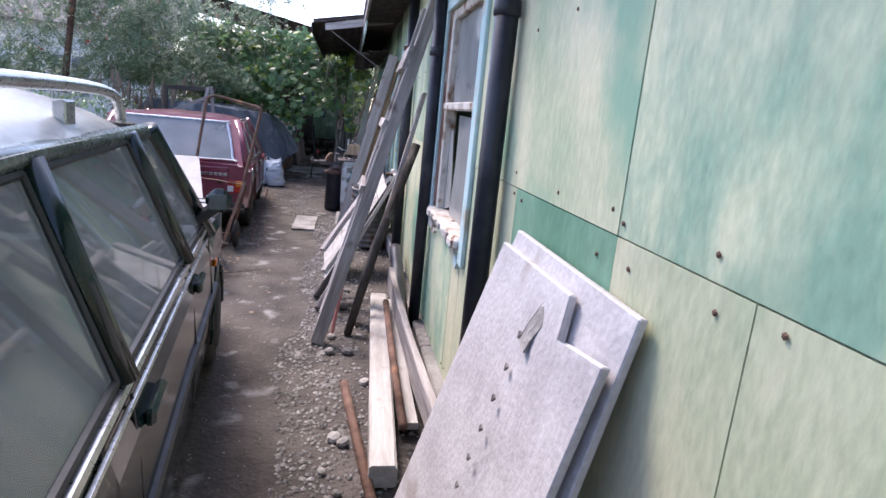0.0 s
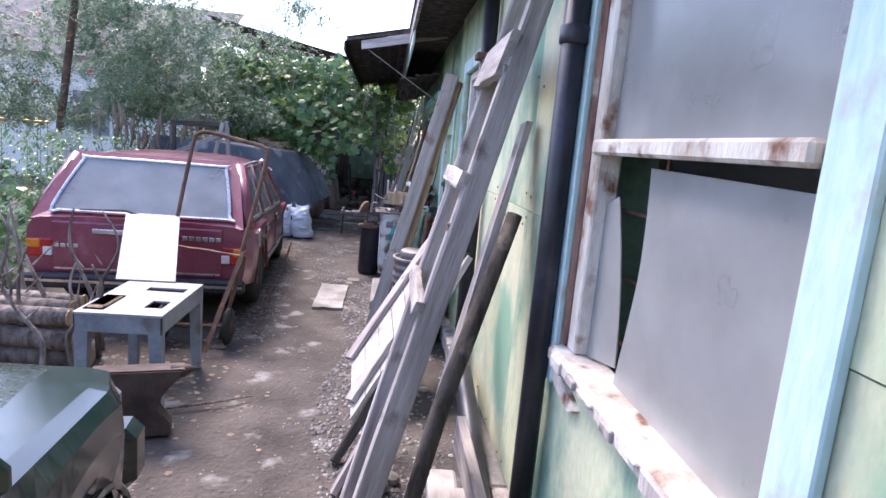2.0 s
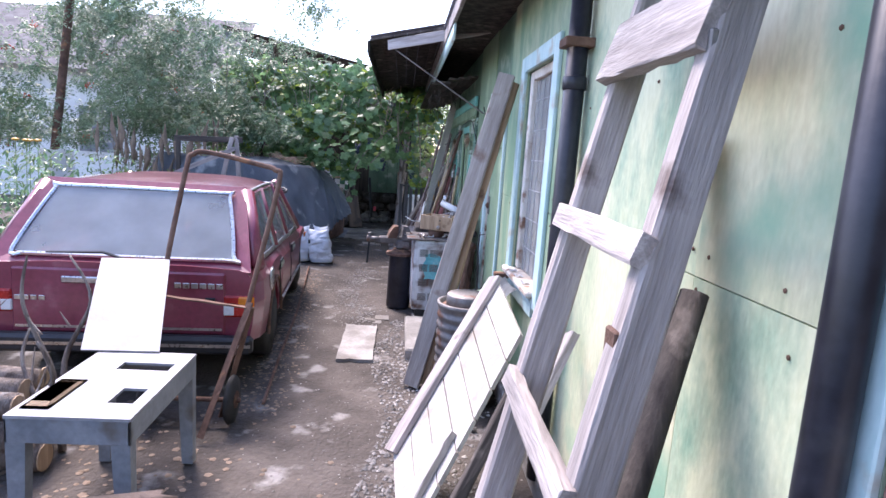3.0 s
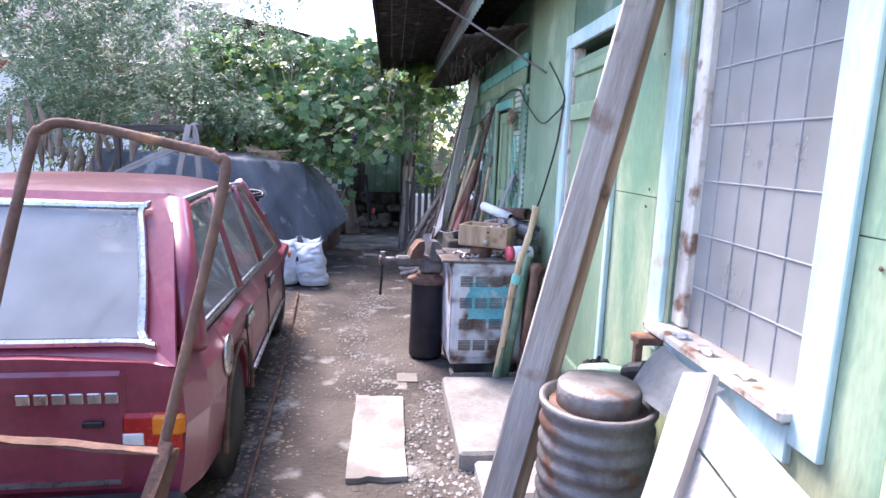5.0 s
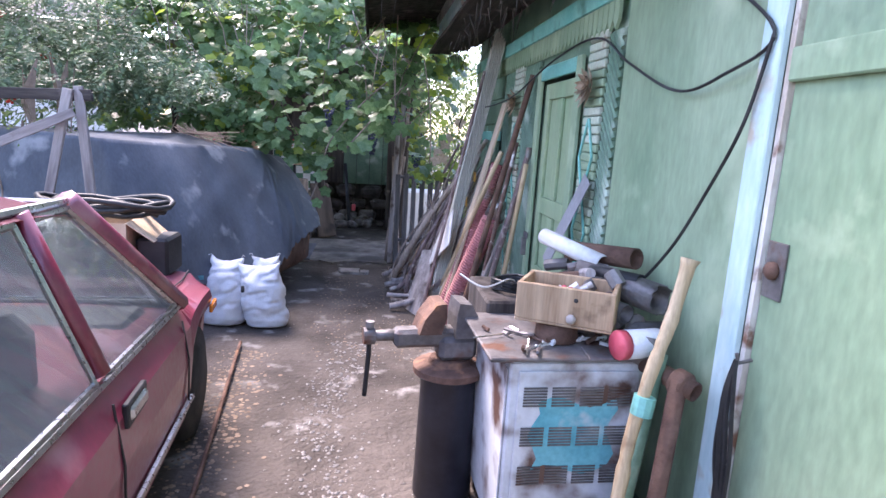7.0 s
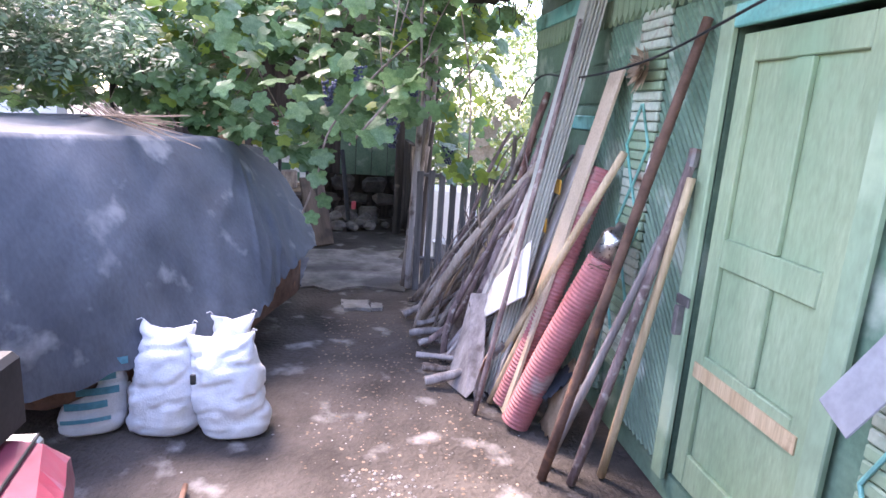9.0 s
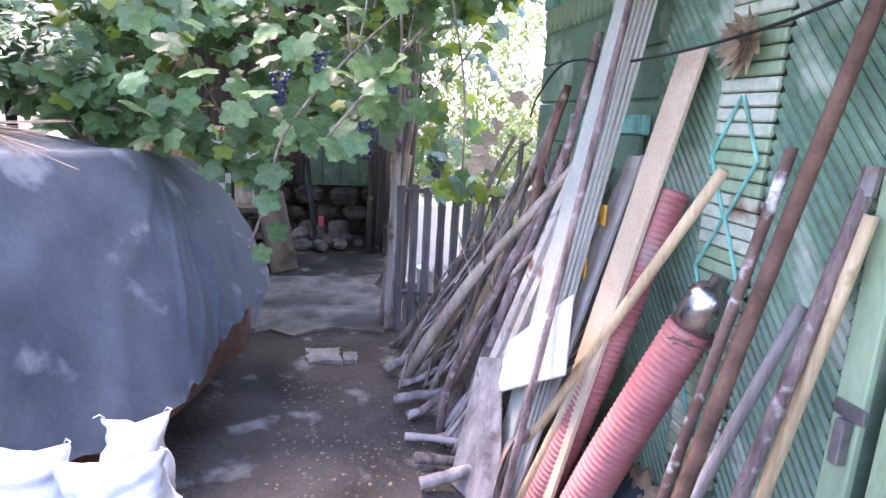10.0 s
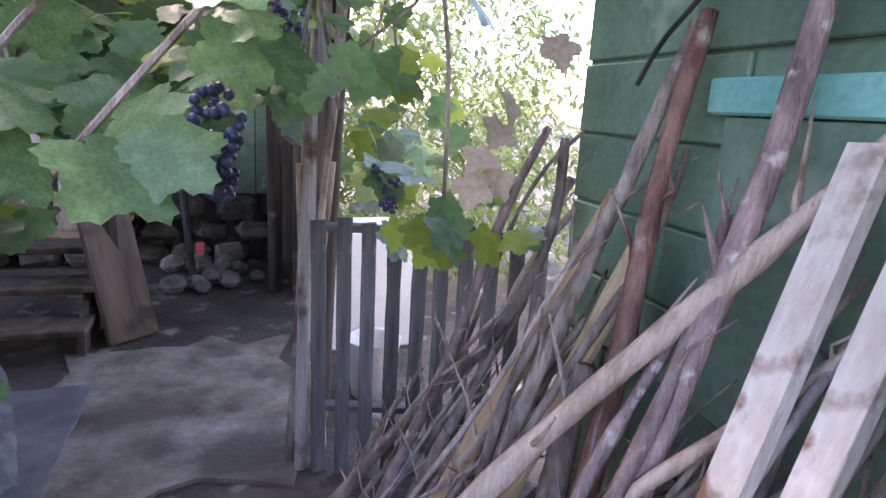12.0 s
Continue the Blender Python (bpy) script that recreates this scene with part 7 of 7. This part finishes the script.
sack(-1.08, 11.76, 4, 0.45, 0.165, 0.15, -0.07, 1, "full white woven sack standing beside the covered car")
sack(-1.42, 11.80, -5, 0.48, 0.175, 0.12, 0.02, 2, "full white woven sack leaning on another")
sack(-1.14, 11.99, 10, 0.46, 0.13, 0.10, 0.0, 4, "white woven sack half hidden behind two others")
s3 = sack(-1.74, 11.80, 16, 0.44, 0.15, 0.09, 0.08, 3, "white sack with blue print behind the others")
for i in range(5):
    z = 0.08 + i * 0.065
    part("blue_print", sheet(lambda u, v: (-0.11 + 0.02 * i + (0.20 - 0.03 * (i % 2)) * u, -0.134 + 0.10 * max(0, z - 0.2) + 0.05 * abs(u - 0.5) ** 2, z + (0.035 if i else 0.02) * v), 6, 3, 0.003), M_BLUE, s3, "blurred blue print bar")
whole("black_tag", box(bmesh.new(), (-1.26, 11.66, 0.27), (-1.235, 11.675, 0.32), 0.004), M_BLACKP, "small black scrap stuck between sacks", "tag")

# ---- leaves ----
def grape_outline():
    """A five-lobed toothed leaf, tip along +y, about one unit across."""
    out = []
    for k in range(41):
        a = math.pi * (k / 40 * 1.88 - 0.44)
        d = a - math.pi / 2
        lobes = 0.36 + 0.17 * abs(math.cos(2.5 * d)) ** 1.3 + 0.05 * math.cos(d)
        tooth = 0.045 if k % 2 else 0.0
        out.append((math.cos(a) * (lobes - tooth), math.sin(a) * (lobes - tooth)))
    return out


GRAPE = grape_outline()
OVAL = [(0.0, 0.0), (0.12, 0.18), (0.16, 0.45), (0.10, 0.78), (0.0, 1.0), (-0.10, 0.78), (-0.16, 0.45), (-0.12, 0.18)]


def leaf_mesh(name, placed, outline, material, cup=0.12):
    """Many leaves in one mesh: placed holds (matrix, size)."""
    verts, faces = [], []
    for m, s in placed:
        base = len(verts)
        cx = sum(p[0] for p in outline) / len(outline)
        cy = sum(p[1] for p in outline) / len(outline)
        verts.append(m @ Vector((cx * s, cy * s, 0)))
        for x, y in outline:
            r = math.hypot(x - cx, y - cy)
            verts.append(m @ Vector((x * s, y * s, s * (cup * abs(x) - 0.35 * r * r))))
        n = len(outline)
        faces += [(base, base + 1 + i, base + 1 + (i + 1) % n) for i in range(n)]
    me = bpy.data.meshes.new(name)
    me.from_pydata(verts, [], faces)
    me.materials.append(material)
    me.polygons.foreach_set("use_smooth", [True] * len(faces))
    return me


def turned(p, rr, face=(0.1, -0.7, 0.6), loose=0.7):
    """A leaf pose at p whose upper side looks roughly towards face and whose tip hangs."""
    z = (Vector(face).normalized() + Vector((rr.uniform(-1, 1), rr.uniform(-1, 1), rr.uniform(-0.6, 1))) * loose).normalized()
    y = Vector((rr.uniform(-0.8, 0.8), rr.uniform(-0.4, 0.4), -1))
    y = (y - z * y.dot(z)).normalized()
    x = y.cross(z)
    return Matrix.Translation(p) @ Matrix((x, y, z)).transposed().to_4x4()


rv = random.Random(77)
vine = thing("grape_vine", "grape vine with broad green leaves hanging over the yard", "vine")


def vine_low(x):
    """How low the vine hangs at x."""
    if x < -2.2:
        return 1.38
    if x < -1.15:
        return 1.34 - 0.12 * (x + 2.2)
    if x < -0.75:
        return 1.06 + 0.2 * abs(x + 0.9)
    if x < -0.3:
        return 1.34
    return 1.45 if x < 0.08 else 1.02


near, bulk, yel = [], [], []
for i in range(6400):
    x = rv.uniform(-3.3, 0.62)
    y = 13.35 + abs(rv.gauss(0, 0.55)) + (0.5 if x < -2 else 0)
    lo = vine_low(x) + 0.08 * rv.random()
    z = lo + (rv.random() ** 0.9) * (3.05 - lo)
    if noise.noise((x * 1.5, y * 1.0, z * 1.5)) < -0.20 or (x > 0.05 and rv.random() < 0.45):
        continue
    y += 0.25 * noise.noise((x * 2, z * 2, 4))
    if z > 2.1:
        y += (z - 2.1) * 0.8
    m, s = turned(Vector((x, y, z)), rv), rv.uniform(0.09, 0.17)
    pick = rv.random()
    (yel if pick < (0.30 if x > 0 else 0.10) else bulk).append((m, s))
for i in range(900):                       # the roof of the arbour, lit from above
    p = Vector((rv.uniform(-3.2, 0.5), rv.uniform(13.9, 16.2), 2.72 + rv.uniform(-0.15, 0.40)))
    (yel if rv.random() < 0.25 else bulk).append((turned(p, rv, (0, -0.2, 1)), rv.uniform(0.10, 0.17)))
for i in range(70):
    p = Vector((rv.uniform(-1.4, -0.15), rv.uniform(12.92, 13.4), rv.uniform(1.35, 2.25)))
    near.append((turned(p, rv), rv.uniform(0.12, 0.19)))
for p, s in [((-0.46, 12.92, 1.36), 0.21), ((-0.62, 12.98, 1.46), 0.17), ((-0.78, 13.0, 1.22), 0.17), ((-0.80, 13.05, 1.08), 0.15), ((-0.76, 13.1, 0.92), 0.13), ((-0.84, 13.12, 0.80), 0.12), ((-0.30, 12.98, 1.66), 0.16), ((-0.18, 13.0, 1.72), 0.15), ((-0.92, 13.0, 1.5), 0.18)]:
    near.append((turned(Vector(p), rv, loose=0.35), s))
part("foliage", bmesh.new(), M_VINE, vine)
vine.children[-1].data = leaf_mesh("foliage", bulk, GRAPE, M_VINE)
vine.children[-1]["kind"] = "stuff"
part("yellow_foliage", bmesh.new(), M_VINEY, vine, "yellowing vine leaves")
vine.children[-1].data = leaf_mesh("yellow_foliage", yel, GRAPE, M_VINEY)
vine.children[-1]["kind"] = "stuff"
one = leaf_mesh("leaf", [(Matrix.Identity(4), 1.0)], GRAPE, M_VINE)
one_y = leaf_mesh("leaf", [(Matrix.Identity(4), 1.0)], GRAPE, M_VINE)
for i, (m, s) in enumerate(near):
    ob = new("leaf", one_y if i % 13 == 5 else one)
    ob.parent = vine
    ob.matrix_world = m @ Matrix.Scale(s, 4)
bm = bmesh.new()
for i in range(46):
    a = Vector((rv.uniform(-3.0, 0.55), rv.uniform(13.3, 14.4), rv.uniform(1.2, 2.4)))
    d = Vector((rv.uniform(-0.5, 0.5), rv.uniform(-0.2, 0.2), rv.uniform(0.4, 1.1)))
    tube([a, a + d * 0.5 + Vector((rv.uniform(-0.1, 0.1), 0, 0)), a + d], [0.005, 0.006, 0.007], 5, bm)
for pts in ([(-0.9, 13.12, 0.82), (-0.80, 13.08, 1.1), (-0.72, 13.03, 1.4), (-0.45, 13.1, 1.75), (-0.1, 13.4, 2.1)], [(-0.6, 12.98, 1.30), (-0.42, 13.0, 1.52), (-0.25, 13.05, 1.72), (0.0, 13.3, 2.0)], [(0.04, 14.3, 0.0), (0.0, 14.2, 0.9), (0.08, 14.2, 1.8), (0.0, 14.1, 2.6)], [(0.3, 13.6, 1.1), (0.28, 13.6, 1.7), (0.2, 13.8, 2.3)]):
    tube(smooth_line(pts, 6), 0.007 if pts[0][2] > 0.1 else 0.02, 6, bm)
part("stem", bm, M_BARK, vine, "thin brown vine stems")["kind"] = "stuff"
berry = lathe([(0.002, -0.0095), (0.0075, -0.006), (0.0095, 0), (0.0075, 0.006), (0.002, 0.0095)], 7)
for c, n, hgt in [((-0.32, 13.06, 1.50), 70, 0.20), ((-0.74, 13.05, 1.70), 60, 0.16), ((-0.12, 13.9, 1.75), 60, 0.20), ((0.16, 13.72, 1.30), 46, 0.15), ((-0.55, 13.1, 1.80), 50, 0.14)]:
    bm = bmesh.new()
    for k in range(n):
        t = rv.random()
        a, r = rv.uniform(0, 6.28), (0.055 - 0.035 * t) * rv.uniform(0.5, 1.0)
        mm = Matrix.Translation((c[0] + r * math.cos(a), c[1] + r * math.sin(a), c[2] - hgt * t))
        vs = bmesh.ops.create_icosphere(bm, subdivisions=1, radius=0.0115, matrix=mm)
    part("grape_cluster", bm, M_GRAPE, vine, "cluster of dusty blue grapes", smooth=True)
berry.free()
for i, (x, y, z) in enumerate([(0.44, 13.55, 1.42), (0.38, 13.5, 1.34), (0.48, 13.6, 1.5), (0.36, 13.52, 1.26), (0.42, 13.5, 1.28), (0.58, 13.5, 1.66)]):
    ob = new("dry_leaf", leaf_mesh("dry_leaf", [(Matrix.Identity(4), 1.0)], GRAPE, M_DRY, 0.5) if i == 0 else bpy.data.meshes["dry_leaf"])
    ob.parent = vine
    ob.matrix_world = turned(Vector((x, y, z)), rv, loose=0.6) @ Matrix.Scale(0.13, 4)


# ---- rowan tree ----
def sprig(m, size, rr):
    """The leaflets of one pinnate leaf."""
    out = []
    for k in range(6):
        t = 0.25 + 0.13 * k
        for s in (-1, 1):
            q = m @ Matrix.Translation((0, size * t, -0.12 * size * t * t)) @ pose(0, 0, 0, rr.uniform(-20, 20), rr.uniform(-25, 25), s * rr.uniform(50, 68))
            out.append((q, size * 0.33 * (1 - 0.05 * k)))
    out.append((m @ Matrix.Translation((0, size, -0.12 * size)), size * 0.3))
    return out


QUAD = [(0.0, 0.0), (0.17, 0.45), (0.0, 1.0), (-0.17, 0.45)]


def rowan(base, height, spread, n_leaf, seed, label, lowest):
    rr = random.Random(seed)
    t = thing("rowan_tree", label, "tree")
    bm = bmesh.new()
    tips = []
    for k in range(6):
        a = 2 * math.pi * k / 6 + rr.uniform(-0.4, 0.4)
        p = Vector(base) + Vector((0.12 * math.cos(a), 0.12 * math.sin(a), 0))
        e = Vector(base) + Vector((spread * 0.55 * math.cos(a), spread * 0.4 * math.sin(a), height * rr.uniform(0.7, 1.0)))
        mid = p.lerp(e, 0.5) + Vector((rr.uniform(-0.2, 0.2), rr.uniform(-0.2, 0.2), 0.2))
        line = smooth_line([p, p.lerp(mid, 0.5) + Vector((rr.uniform(-0.1, 0.1), 0, 0)), mid, e], 5)
        tube(line, [0.075 * (1 - 0.8 * i / len(line)) for i in range(len(line))], 8, bm, 0.06, k)
        for q in range(9):
            i = rr.randint(4, len(line) - 1)
            d = Vector((rr.uniform(-1, 1), rr.uniform(-1, 1), rr.uniform(-0.25, 0.7))).normalized() * rr.uniform(0.5, 1.2) * spread * 0.32
            tube([line[i], line[i] + d * 0.5 + Vector((0, 0, 0.06)), line[i] + d], [0.022, 0.014, 0.004], 5, bm)
            tips += [line[i] + d * f for f in (0.45, 0.7, 0.9, 1.0)]
    part("trunk", bm, M_BARK, t, "several dark slender stems", smooth=True)
    leaves = []
    while len(leaves) < n_leaf * 13:
        p = rr.choice(tips) + Vector((rr.gauss(0, 0.26), rr.gauss(0, 0.26), rr.gauss(0, 0.22)))
        if p.z < lowest or noise.noise(p * 1.1) < -0.25:
            continue
        leaves += sprig(turned(p, rr, (0.1, -0.5, 0.7), 0.8), rr.uniform(0.17, 0.26), rr)
    part("crown", bmesh.new(), M_LEAF, t)
    t.children[-1].data = leaf_mesh("crown", leaves, QUAD, M_LEAF)
    t.children[-1]["kind"] = "stuff"
    for k in range(16):
        p = rr.choice(tips)
        bm = bmesh.new()
        for j in range(18):
            bmesh.ops.create_icosphere(bm, subdivisions=1, radius=0.012, matrix=Matrix.Translation(p + Vector((rr.gauss(0, 0.03), rr.gauss(0, 0.03), rr.gauss(0, 0.025)))))
        part("berry_cluster", bm, M_BERRY, t, "cluster of red berries")["kind"] = "stuff"
    return t


rowan((-3.35, 13.3, 0), 3.9, 3.4, 4200, 5, "rowan tree with feathery leaves and red berries", 1.75)
rowan((-5.6, 12.4, 0), 4.2, 3.2, 2600, 9, "rowan tree with feathery leaves beside the white house", 1.5)
rowan((-2.3, 17.8, 0), 3.6, 2.6, 900, 12, "rowan tree standing behind the arbour", 2.4)


def bush(name, lo, hi, n, size, material, seed, label, category="bush", outline=OVAL, sun=(0, -0.4, 0.9)):
    """A shrub: stems rising from the ground with leaves on them, uneven in outline."""
    rr = random.Random(seed)
    lo, hi = Vector(lo), Vector(hi)
    t = thing(name, label, category)
    placed, bm = [], bmesh.new()
    for k in range(14):
        x, y = rr.uniform(lo.x, hi.x), rr.uniform(lo.y, hi.y)
        top = Vector((x + rr.uniform(-0.2, 0.2), y + rr.uniform(-0.2, 0.2), lo.z + (hi.z - lo.z) * rr.uniform(0.6, 1.0)))
        tube([(x, y, -0.08), Vector((x, y, 0)).lerp(top, 0.5) + Vector((rr.uniform(-0.08, 0.08), 0, 0)), top], [0.014, 0.009, 0.003], 5, bm)
    tries = 0
    while len(placed) < n and tries < n * 6:
        tries += 1
        p = Vector((rr.uniform(lo.x, hi.x), rr.uniform(lo.y, hi.y), lo.z + (hi.z - lo.z) * rr.random()))
        if noise.noise(p * 1.7 + Vector((seed, 0, 0))) < -0.05 + 0.5 * ((p.z - lo.z) / (hi.z - lo.z) - 0.75):
            continue
        placed.append((turned(p, rr, sun, 0.9), size * rr.uniform(0.6, 1.3)))
    part("stem", bm, M_DRYST, t)["kind"] = "stuff"
    part("foliage", bmesh.new(), material, t)
    t.children[-1].data = leaf_mesh("foliage", placed, outline, material)
    t.children[-1]["kind"] = "stuff"
    return t


bush("garden_shrub", (0.25, 15.9, 0.2), (2.6, 18.0, 2.9), 9000, 0.10, M_WEED, 31, "sunlit yellow-green garden shrub behind the fence")
bush("garden_shrub", (-0.2, 19.2, 0.4), (4.2, 21.5, 4.4), 9000, 0.15, M_LEAF, 32, "tall green garden tree behind the house", "tree")
bush("weed_clump", (-3.9, 11.7, 0.2), (-2.3, 12.6, 1.55), 1500, 0.075, M_WEED, 33, "yellow-green weeds behind the wagon", "weeds")
bush("weed_clump", (-5.0, 10.2, 0.2), (-3.2, 11.4, 1.35), 1300, 0.075, M_WEED, 34, "tall weeds beside the garden fence", "weeds")
bush("weed_clump", (-4.9, 8.4, 0.1), (-3.0, 10.6, 1.45), 2600, 0.08, M_VINE, 37, "dense green weeds beside the wagon", "weeds")
bush("weed_clump", (-4.4, 12.6, 0.5), (-2.4, 13.6, 2.0), 2400, 0.085, M_LEAF, 38, "leafy undergrowth below the rowan tree", "weeds")
bush("currant_bush", (-3.9, 6.9, 0.0), (-2.95, 8.2, 1.15), 1500, 0.07, M_VINE, 35, "green currant bush beside the wagon", "bush", GRAPE)
bush("currant_bush", (-4.6, 4.2, 0.0), (-3.4, 6.5, 1.3), 1500, 0.07, M_LEAF, 36, "green bush at the yard edge", "bush", GRAPE)
rt = random.Random(3)
for i in range(26):
    x, y = rt.uniform(-4.1, -2.5), rt.uniform(11.6, 12.3)
    h = rt.uniform(1.2, 1.9)
    st_ = thing("dry_flower_stalk", "tall dry brown flower stalk among weeds", "stalk", group="dry stalks")
    bm = tube([(x, y, 0), (x + rt.uniform(-0.06, 0.06), y, h * 0.6), (x + rt.uniform(-0.12, 0.12), y, h)], [0.008, 0.006, 0.003], 5)
    part("stem", bm, M_DRYST, st_)
    part("head", tube([(x + rt.uniform(-0.06, 0.06), y, h * 0.80), (x, y, h * 0.92), (x + rt.uniform(-0.08, 0.08), y, h + 0.08)], [0.012, 0.035, 0.004], 7, wob=0.4, seed=i), M_DRYST, st_)

# ---- what lies beyond ----
def cottage():
    h = thing("white_house", "whitewashed house with white-framed window behind the trees", "house")
    part("wall", boxes(((-14, 18.0, 0), (-4.6, 18.3, 3.0))), M_WHITE, h)
    part("roof", sheet(lambda u, v: (-14.4 + 10.2 * u, 17.5 + 3.4 * v, 2.95 + 1.9 * v), 20, 4, 0.06), M_ROOF, h)
    for x in (-7.6, -10.4):
        w = part("window", boxes(((x, 17.97, 1.05), (x + 1.0, 17.995, 2.25))), M_WPAINT, h)
        for a in (0, 1):
            part("pane", boxes(((x + 0.08 + a * 0.45, 17.955, 1.13), (x + 0.47 + a * 0.45, 17.965, 2.17))), M_GREYD, w)
    return h


cottage()
far = thing("dark_shed", "dark low shed with a sloping roof behind the arbour", "shed")
part("wall", boxes(((-4.4, 20.2, 0.0), (0.8, 20.5, 3.3))), M_WOODD, far)
part("roof", sheet(lambda u, v: (-4.9 + 6.0 * u, 19.8 + 2.4 * v, 4.55 - 1.15 * u - 0.45 * v), 12, 3, 0.08), M_WOODD, far)
gf_ = tagged(new("garden_fence"), "old dark picket fence along the garden", "fence")
for i in range(40):
    y = -3.2 + i * 0.36
    part("picket", box(bmesh.new(), (-5.25 + rt.uniform(-0.02, 0.02), y, 0.0), (-5.21, y + 0.30, 0.95 + rt.uniform(-0.05, 0.05)), 0.004), M_WOODD, gf_)
for z in (0.30, 0.75):
    part("rail", box(bmesh.new(), (-5.205, -3.3, z), (-5.16, 11.4, z + 0.08), 0.006), M_WOODD, gf_)
pole("iron_post", (-4.98, 12.0, 0.0), (-4.52, 12.0, 3.45), 0.055, M_RUST, "tall rusty iron pipe post by the garden", "post", wob=0.01)
whole("white_cloth", sheet(lambda u, v: (-4.95 + 0.45 * u + 0.1 * v, 11.9 - 0.2 * math.sin(3 * u), 1.35 - 0.85 * v + 0.06 * noise.noise((u * 4, v * 4, 1))), 14, 14, 0.006), M_SACK, "pale cloth hanging from the iron post", "cloth", smooth=True)
whole("shed_roof_sheet", corrugated(-6.6, 2.72, -4.7, 2.6, 6.5, 8.2, 0.15, 0.03), M_ROOF, "corrugated asbestos roof edge over the garden", "roof sheet")
for x, y in ((-6.5, 6.6), (-4.8, 6.6), (-4.8, 8.1), (-6.5, 8.1)):
    pole("shed_post", (x, y, 0.0), (x, y, 2.62), 0.05, M_WOODD, "dark post under a corrugated roof", "post", group="posts of the lean-to")
for i in range(5):
    x, y = -4.7 + rt.uniform(-0.3, 0.3), 11.0 + rt.uniform(-0.3, 0.3)
    fw = thing("marigold", "orange garden flower on a thin stalk", "flower", group="orange flowers")
    part("stalk", tube([(x, y, 0), (x + 0.03, y, 1.45)], 0.005, 5), M_WEED, fw)
    part("bloom", lathe([(0.01, -0.01), (0.04, 0.0), (0.045, 0.015), (0.02, 0.025), (0.003, 0.02)], 10, m=pose(x + 0.03, y, 1.45)), M_TAPE, fw)
tagged(link_mesh("wall_south", boxes(((-6.0, -6.2, 0), (3.2, -6.0, 2.6))), M_WOODD), "plain board wall closing the yard", "wall", kind="structure")

# ---- gravel, rubble and litter on the ground ----
def scatter(name, n, spot, size, material, seed, label, flat=0.6):
    rr = random.Random(seed)
    verts, faces = [], []
    for i in range(n):
        x, y = spot(rr)
        s = size * rr.uniform(0.35, 1.0) ** 1.5 * 1.3
        z = ground_z(x, y) + s * 0.15
        a = rr.uniform(0, 3.14)
        b = len(verts)
        for k in range(5):
            t = a + k * 1.2566
            q = s * rr.uniform(0.7, 1.1)
            verts.append((x + q * math.cos(t), y + q * math.sin(t), z))
        verts += [(x + s * 0.2, y, z + s * flat), (x, y, z - s * 0.4)]
        for k in range(5):
            faces += [(b + k, b + (k + 1) % 5, b + 5), (b + (k + 1) % 5, b + k, b + 6)]
    me = bpy.data.meshes.new(name)
    me.from_pydata(verts, [], faces)
    me.materials.append(material)
    return tagged(new(name, me), label, "gravel", kind="stuff")


def by_wall(rr):
    y = rr.uniform(1.6, 9.0)
    return min(0.72, -0.12 + 0.07 * math.sin(y * 3) + abs(rr.gauss(0, 0.36))), y


def on_path(rr):
    return rr.gauss(-0.35, 0.36), 0.6 + 11.5 * rr.random() ** 1.3


def mid_line(rr):
    y = rr.uniform(8.7, 11.4)
    return -0.45 + 0.10 * math.sin(y * 2.3) + rr.gauss(0, 0.10), y


def by_car(rr):
    y = rr.uniform(6.8, 11.2)
    return -0.90 - 0.07 * (y - 7.7) + rr.gauss(0, 0.10), y


scatter("gravel", 5200, by_wall, 0.015, M_STONE, 1, "grey gravel and rubble along the wall foot")
scatter("pebbles", 2000, on_path, 0.007, M_STONE, 2, "small pebbles trodden into the path")
scatter("rubble", 700, mid_line, 0.012, M_CONC, 3, "crumbled pale mortar along the path")
scatter("leaf_litter", 1500, by_car, 0.014, M_DRYST, 4, "dry leaf litter beside the wagon", 0.15)
scatter("leaf_litter", 900, lambda rr: (rr.uniform(-0.75, 0.2), rr.uniform(11.0, 13.4)), 0.009, M_DRYST, 5, "dry leaf litter and chips on the dark earth", 0.15)
scatter("wood_chips", 500, lambda rr: (rr.gauss(-1.5, 0.5), rr.gauss(5.9, 0.5)), 0.02, M_DRYST, 6, "bark and chips round the firewood", 0.2)
rg_ = random.Random(6)
for i in range(34):
    y = rg_.uniform(2.2, 8.6)
    x = min(0.66, 0.12 + abs(rg_.gauss(0, 0.22)))
    s = rg_.uniform(0.022, 0.05)
    whole("rubble_stone", lathe([(s * 0.6, -s * 0.3), (s, s * 0.2), (s * 0.8, s * 0.6), (s * 0.2, s * 0.8)], 7, m=pose(x, y, 0, rg_.uniform(-15, 15), rg_.uniform(-15, 15), rg_.uniform(0, 90))), M_STONE, "lump of rubble lying by the wall foot", "stone", "rubble lumps by the wall")
